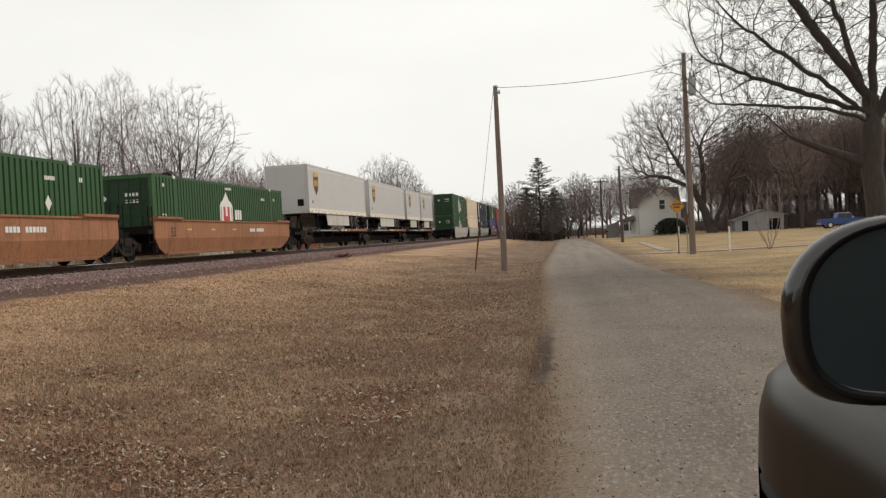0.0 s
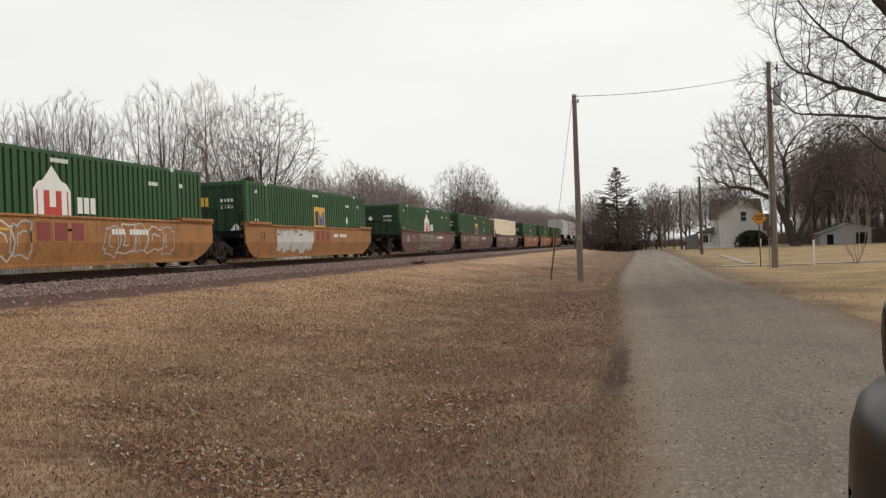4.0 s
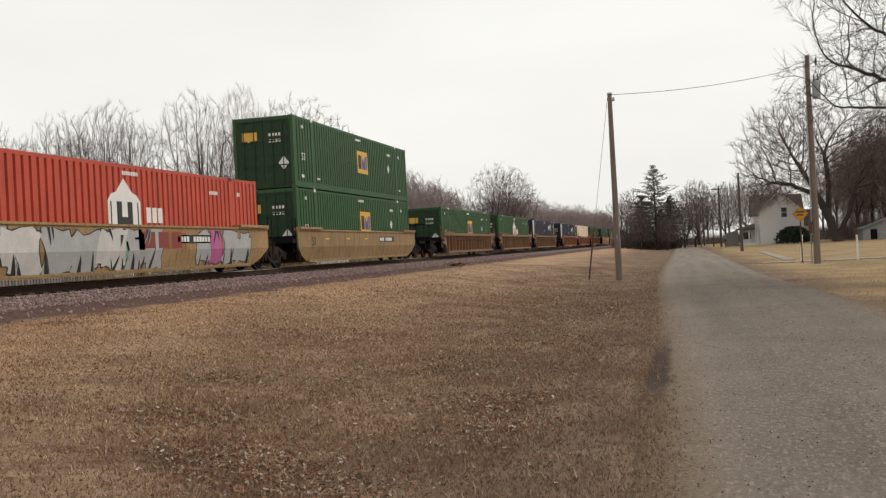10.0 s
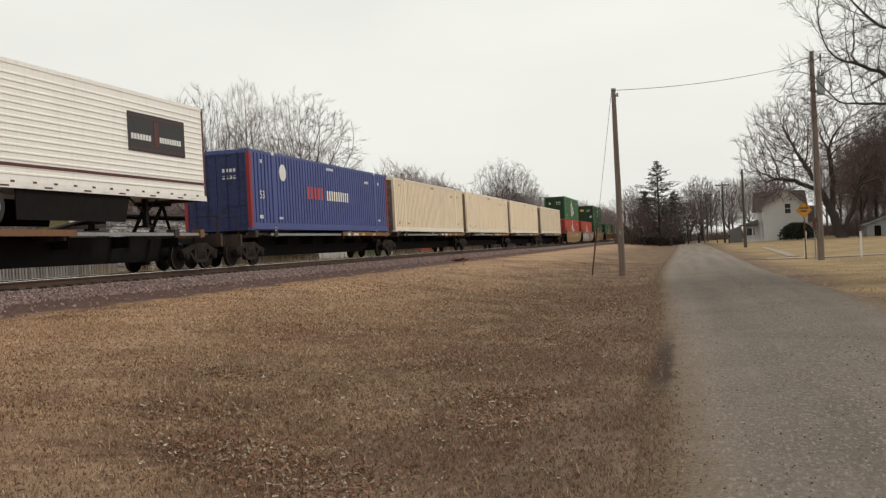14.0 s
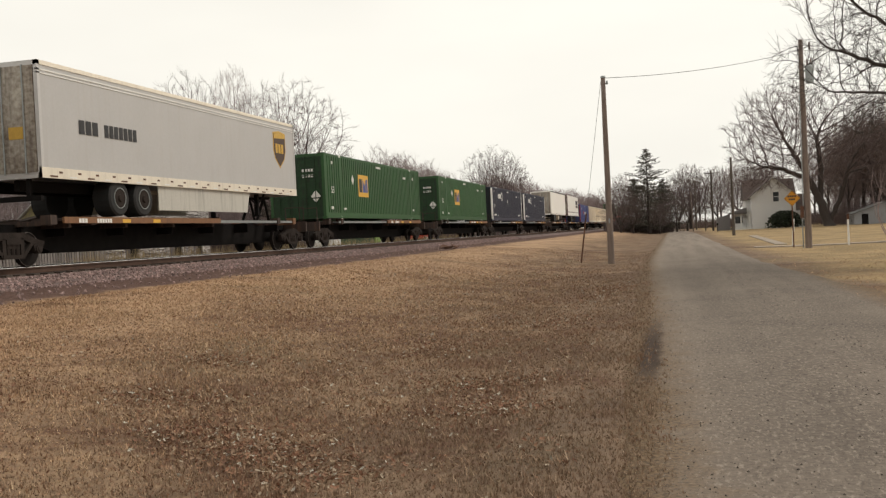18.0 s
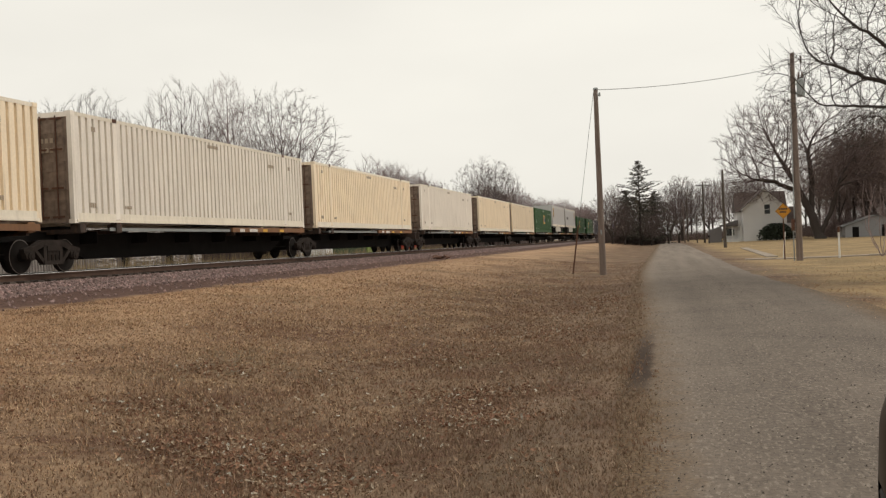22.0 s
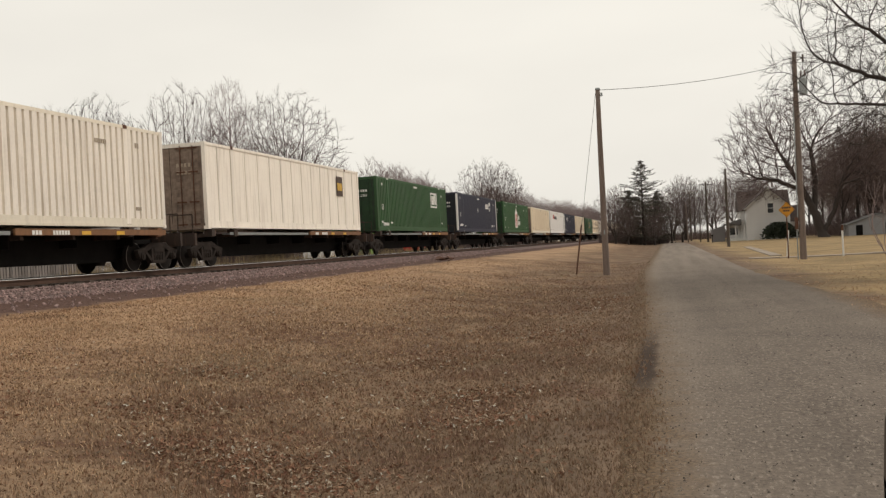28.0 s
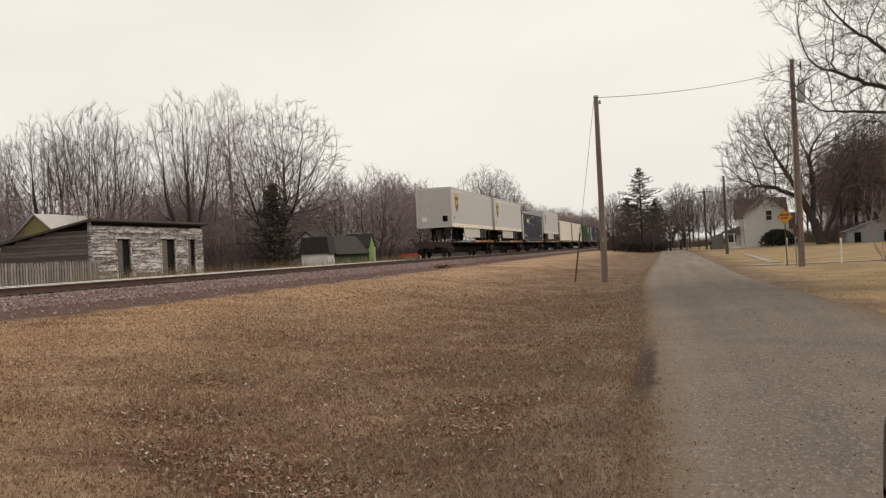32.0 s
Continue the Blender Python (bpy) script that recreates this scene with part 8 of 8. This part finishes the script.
# ---- ground litter, last ----
def tone_material(name, tones, rough=0.9):
    m = bpy.data.materials.new(name)
    m.use_nodes = True
    n, l = m.node_tree.nodes, m.node_tree.links
    r = n.new("ShaderNodeValToRGB")
    r.color_ramp.interpolation = "CONSTANT"
    for k, c in enumerate(tones):
        e_ = r.color_ramp.elements[k] if k < 2 else r.color_ramp.elements.new(k / len(tones))
        e_.position, e_.color = k / len(tones), (*c, 1)
    l.new(n.new("ShaderNodeNewGeometry").outputs["Random Per Island"], r.inputs["Fac"])
    l.new(r.outputs["Color"], n["Principled BSDF"].inputs["Base Color"])
    n["Principled BSDF"].inputs["Roughness"].default_value = rough
    n["Principled BSDF"].inputs["Specular IOR Level"].default_value = 0.2
    return m


def litter():
    rs = np.random.RandomState(3)
    # upright tufts of dry mown grass, straw-coloured on the rise, browner lower down
    N = 250000
    y = np.concatenate([3.6 - 9.0 * np.log(1 - 0.985 * rs.rand(N)), 8 + 52 * rs.rand(40000) ** 1.2])
    x = -12.0 + 12.2 * rs.rand(len(y))
    x[::14] = 3.3 + 8.0 * rs.rand(len(x[::14]))
    r6 = rs.rand(len(y), 8)
    b = Build()
    for k in range(len(y)):
        px, py = float(x[k]), float(y[k])
        q = r6[k]
        if abs(px + 1.6) > py * 0.72 + 0.6:
            continue
        e = px + 0.0255 * min(py, 42)
        if px < 2 and e > -0.06 + 0.2 * q[7] * q[7] + 0.1 * noise.noise((0, py * 1.5, 3)):
            continue
        if -0.42 < px < -0.2 and 9.8 < py < 15.0 and q[6] < 0.75:
            continue
        z = land(px, py) + (0.02 if -0.3 < e < 3 else 0.0)
        pn = noise.noise((px * 0.8, py * 0.8, 2))
        far = min(2.4, 0.65 + 0.055 * py)
        h = (0.012 + 0.034 * q[0] ** 1.5) * (1.0 + 0.7 * pn)
        a = q[1] * 6.283
        w = (0.0022 + 0.004 * q[2]) * far
        dx, dy = math.cos(a) * w, math.sin(a) * w
        gold = px + 2.6 * noise.noise((px * 0.22, py * 0.22, 6)) + (q[5] - 0.5) * 6.5 < -6.4 or px > 3
        i = len(b.v)
        b.v += [(px - dx, py - dy, z), (px + dx, py + dy, z), (px + (q[3] - 0.5) * 6 * w, py + (q[4] - 0.5) * 6 * w, z + h), (px + (q[5] - 0.5) * 9 * w, py + (q[6] - 0.5) * 7 * w, z + h * 0.75)]
        b.f += [(i, i + 1, i + 2), (i, i + 1, i + 3)]
        rus = noise.noise((px * 0.4, py * 0.4, 12)) + 0.6 * noise.noise((px * 1.3, py * 1.3, 15)) + (q[7] - 0.5) * 0.5
        drab_ = px + 2.2 * noise.noise((px * 0.5, py * 0.35, 21)) + (q[4] - 0.5) * 2.5
        b.m += [1 if gold and rus < 0.4 else (3 if -2.6 < drab_ and px < 2 and rus < 0.32 else (2 if rus > 0.24 and px < 0 else 0))] * 2
    near_ = [(0.367, 0.237, 0.15), (0.285, 0.18, 0.118), (0.204, 0.131, 0.0901), (0.427, 0.303, 0.214), (0.254, 0.182, 0.116), (0.325, 0.202, 0.129), (0.173, 0.111, 0.0785), (0.244, 0.143, 0.0959), (0.305, 0.212, 0.145), (0.224, 0.143, 0.0982)]
    leafy = [(0.25, 0.145, 0.093), (0.2, 0.113, 0.073), (0.31, 0.2, 0.128), (0.17, 0.098, 0.066), (0.29, 0.19, 0.122), (0.23, 0.132, 0.085)]
    greyer = [(0.23, 0.155, 0.108), (0.3, 0.205, 0.142), (0.185, 0.124, 0.088), (0.36, 0.262, 0.186), (0.215, 0.152, 0.1), (0.26, 0.168, 0.114)]
    rise = [(0.509, 0.338, 0.208), (0.427, 0.277, 0.171), (0.346, 0.222, 0.141), (0.57, 0.404, 0.268), (0.325, 0.22, 0.134), (0.458, 0.3, 0.185), (0.275, 0.174, 0.116)]
    g = part("dry_grass", b, [tone_material("brown_grass_blade", near_), tone_material("straw_grass_blade", rise), tone_material("russet_grass_blade", leafy), tone_material("drab_grass_blade", greyer)])
    tagged(g, "short dry brown mown grass", "grass", kind="stuff")
    # taller tufts that the mower missed
    b = Build()
    for k in range(6500):
        py = 3.6 + 27 * rs.rand() ** 1.5
        px = -9.5 + 9.0 * rs.rand() - 0.04 * py
        if px > -0.35 - 0.0255 * py or noise.noise((px * 0.7, py * 0.5, 33)) < -0.12 and rs.rand() < 0.75:
            continue
        z = land(px, py)
        tone = 0 if px < -4.5 + 2.0 * rs.normal(0, 0.5) else 1
        for j in range(7):
            a, h = rs.rand() * 6.283, 0.02 + 0.045 * rs.rand()
            qx, qy = px + rs.normal(0, 0.018), py + rs.normal(0, 0.018)
            dx, dy, w = math.cos(a), math.sin(a), 0.0025 + 0.0002 * py
            r = h * rs.uniform(0.4, 1.5)
            i = len(b.v)
            b.v += [(qx - dy * w, qy + dx * w, z), (qx + dy * w, qy - dx * w, z), (qx + dx * r, qy + dy * r, z + h)]
            b.f.append((i, i + 1, i + 2))
            b.m.append(tone)
    g = part("grass_tufts", b, [tone_material("straw_tuft", [(0.46, 0.32, 0.2), (0.36, 0.245, 0.15), (0.52, 0.385, 0.25), (0.29, 0.19, 0.118)]), tone_material("brown_tuft", [(0.33, 0.225, 0.148), (0.24, 0.158, 0.105), (0.4, 0.29, 0.2), (0.28, 0.18, 0.118), (0.2, 0.14, 0.088)])])
    tagged(g, "longer tufts of dead grass on the lawn", "grass", kind="stuff")
    # fallen leaves: curled, in drifts and scattered between
    drifts = [(-3.3, 13.6, 0.9, 1.3), (-2.1, 10.2, 0.7, 0.6), (-3.9, 7.4, 0.7, 0.5), (-3.3, 7.0, 0.6, 0.45), (-5.6, 11.0, 0.8, 0.7), (-1.7, 8.6, 0.6, 0.5), (-2.6, 6.4, 0.6, 0.5), (-2.2, 17.0, 0.7, 1.5), (-1.6, 24.0, 0.5, 3.0), (-5.0, 8.6, 0.7, 0.6)]
    b = Build()
    k = 0
    while k < 22000:
        if rs.rand() < 0.3:
            cx, cy, rx, ry = drifts[rs.randint(len(drifts))]
            px, py = cx + rs.normal(0, rx * 0.55), cy + rs.normal(0, ry * 0.55)
        else:
            py = 3.2 + 30 * rs.rand() ** 1.5
            px = -8.2 + 7.8 * rs.rand() - 0.05 * py
            pn = noise.noise((px * 0.45, py * 0.3, 9)) + 0.55 * noise.noise((px * 1.4, py * 1.0, 4))
            if pn < 0.1 and rs.rand() < 0.8:
                k += 0.2
                continue
        if px > -0.25 - 0.0255 * py:
            continue
        k += 1
        z = land(px, py) + 0.012 + 0.02 * rs.rand()
        s = (0.01 + 0.02 * rs.rand() ** 1.8) * (0.85 + 0.012 * py)
        q = Euler((rs.normal(0, 0.5), rs.normal(0, 0.5), rs.rand() * 6.28)).to_matrix()
        c = rs.uniform(0.05, 0.35)
        pts = [q @ Vector(p) * s for p in ((-1, 0, 0.2), (-0.3, -0.5, c), (0.5, -0.42, c), (1, -0.1, 0.3), (0.45, 0.45, c * 0.8), (-0.35, 0.5, c * 0.8), (0.05, 0, -0.08))]
        i = len(b.v)
        b.v += [(px + p.x, py + p.y, z + p.z) for p in pts]
        b.f += [(i + j, i + (j + 1) % 6, i + 6) for j in range(6)]
        b.m += [0] * 6
    g = part("fallen_leaves", b, tone_material("dead_leaf", [(0.22, 0.113, 0.07), (0.264, 0.157, 0.1), (0.176, 0.0902, 0.06), (0.317, 0.235, 0.16), (0.202, 0.103, 0.066), (0.264, 0.142, 0.09), (0.211, 0.108, 0.068), (0.422, 0.392, 0.33), (0.229, 0.127, 0.08), (0.299, 0.216, 0.15), (0.264, 0.176, 0.12), (0.37, 0.304, 0.23), (0.194, 0.098, 0.064), (0.246, 0.147, 0.095)]))
    tagged(g, "scattered dead brown leaves on the lawn", "leaves", kind="stuff")
    # loose grit along the road's broken edge
    b = Build()
    for k in range(7500):
        py = 4.2 + 26 * rs.rand() ** 1.7
        px = 0.12 - 0.0255 * py + (abs(rs.normal(0, 0.45)) - 0.12 if k % 3 == 0 else 3.6 * rs.rand())
        z = land(px, py) + 0.022
        s = 0.004 + 0.011 * rs.rand() ** 2
        i = len(b.v)
        a = rs.rand() * 6.28
        for q in range(4):
            b.v.append((px + s * math.cos(a + q * 1.57) * (0.7 + 0.6 * rs.rand()), py + s * math.sin(a + q * 1.57) * (0.7 + 0.6 * rs.rand()), z - 0.004))
        b.v.append((px, py, z + s * 0.7))
        b.f += [(i, i + 1, i + 4), (i + 1, i + 2, i + 4), (i + 2, i + 3, i + 4), (i + 3, i, i + 4)]
        b.m += [0] * 4
    tagged(part("road_grit", b, tone_material("grit", [(0.34, 0.29, 0.245), (0.22, 0.185, 0.155), (0.07, 0.058, 0.048), (0.28, 0.23, 0.19), (0.17, 0.14, 0.115), (0.05, 0.042, 0.036)])), "loose pale grit along the road's edge", "grit", kind="stuff")
    # tall weeds by the old shed and along the far side of the track
    b = Build()
    for k in range(6500):
        py = 33 + 70 * rs.rand() ** 1.5
        px = -22.5 + rs.normal(0, 0.7)
        z = land(px, py) - 0.02
        h = 0.2 + 0.75 * rs.rand() ** 2.5
        a = rs.rand() * 6.283
        i = len(b.v)
        b.v += [(px - 0.012, py, z), (px + 0.012, py, z), (px + math.cos(a) * 0.15, py + math.sin(a) * 0.15, z + h)]
        b.f.append((i, i + 1, i + 2))
        b.m.append(0)
    tagged(part("dry_weeds", b, tone_material("dry_weed", [(0.36, 0.27, 0.15), (0.25, 0.18, 0.1), (0.42, 0.33, 0.2)])), "tall dry weeds beside the track", "weeds", kind="stuff")


litter()


# ---- what moves ----
def motions():
    for ob, place in TRAIN:
        r, z = place if isinstance(place, tuple) else (place, 0.0)
        walk(ob, [(0.0, pose(TX, r, RZ + z)), (32.0, pose(TX, r + SPEED * 32.0, RZ + z))])
    way = []
    for k, (t, x, y, z) in enumerate(BIRD_WAY):
        a, c = BIRD_WAY[max(0, k - 1)], BIRD_WAY[min(len(BIRD_WAY) - 1, k + 1)]
        dx, dy, dz = (c[i] - a[i] for i in (1, 2, 3))
        way.append((t, pose(x, y, z, math.degrees(math.atan2(dz, math.hypot(dx, dy))), 0, math.degrees(math.atan2(-dx, dy)))))
    walk(BIRD, way)
    for w, s in zip(WINGS, (1, -1)):
        beat = [(0.0, pose(0, 0, 0.03, 0, s * 8, 0)), (18.5, pose(0, 0, 0.03, 0, s * 8, 0))]
        for k in range(36):
            beat.append((18.6 + 0.1 * k, pose(0, 0, 0.03, 0, s * (-38 if k % 2 else 28), 0)))
        beat.append((32.0, pose(0, 0, 0.03, 0, s * -10, 0)))
        walk(w, beat)


motions()
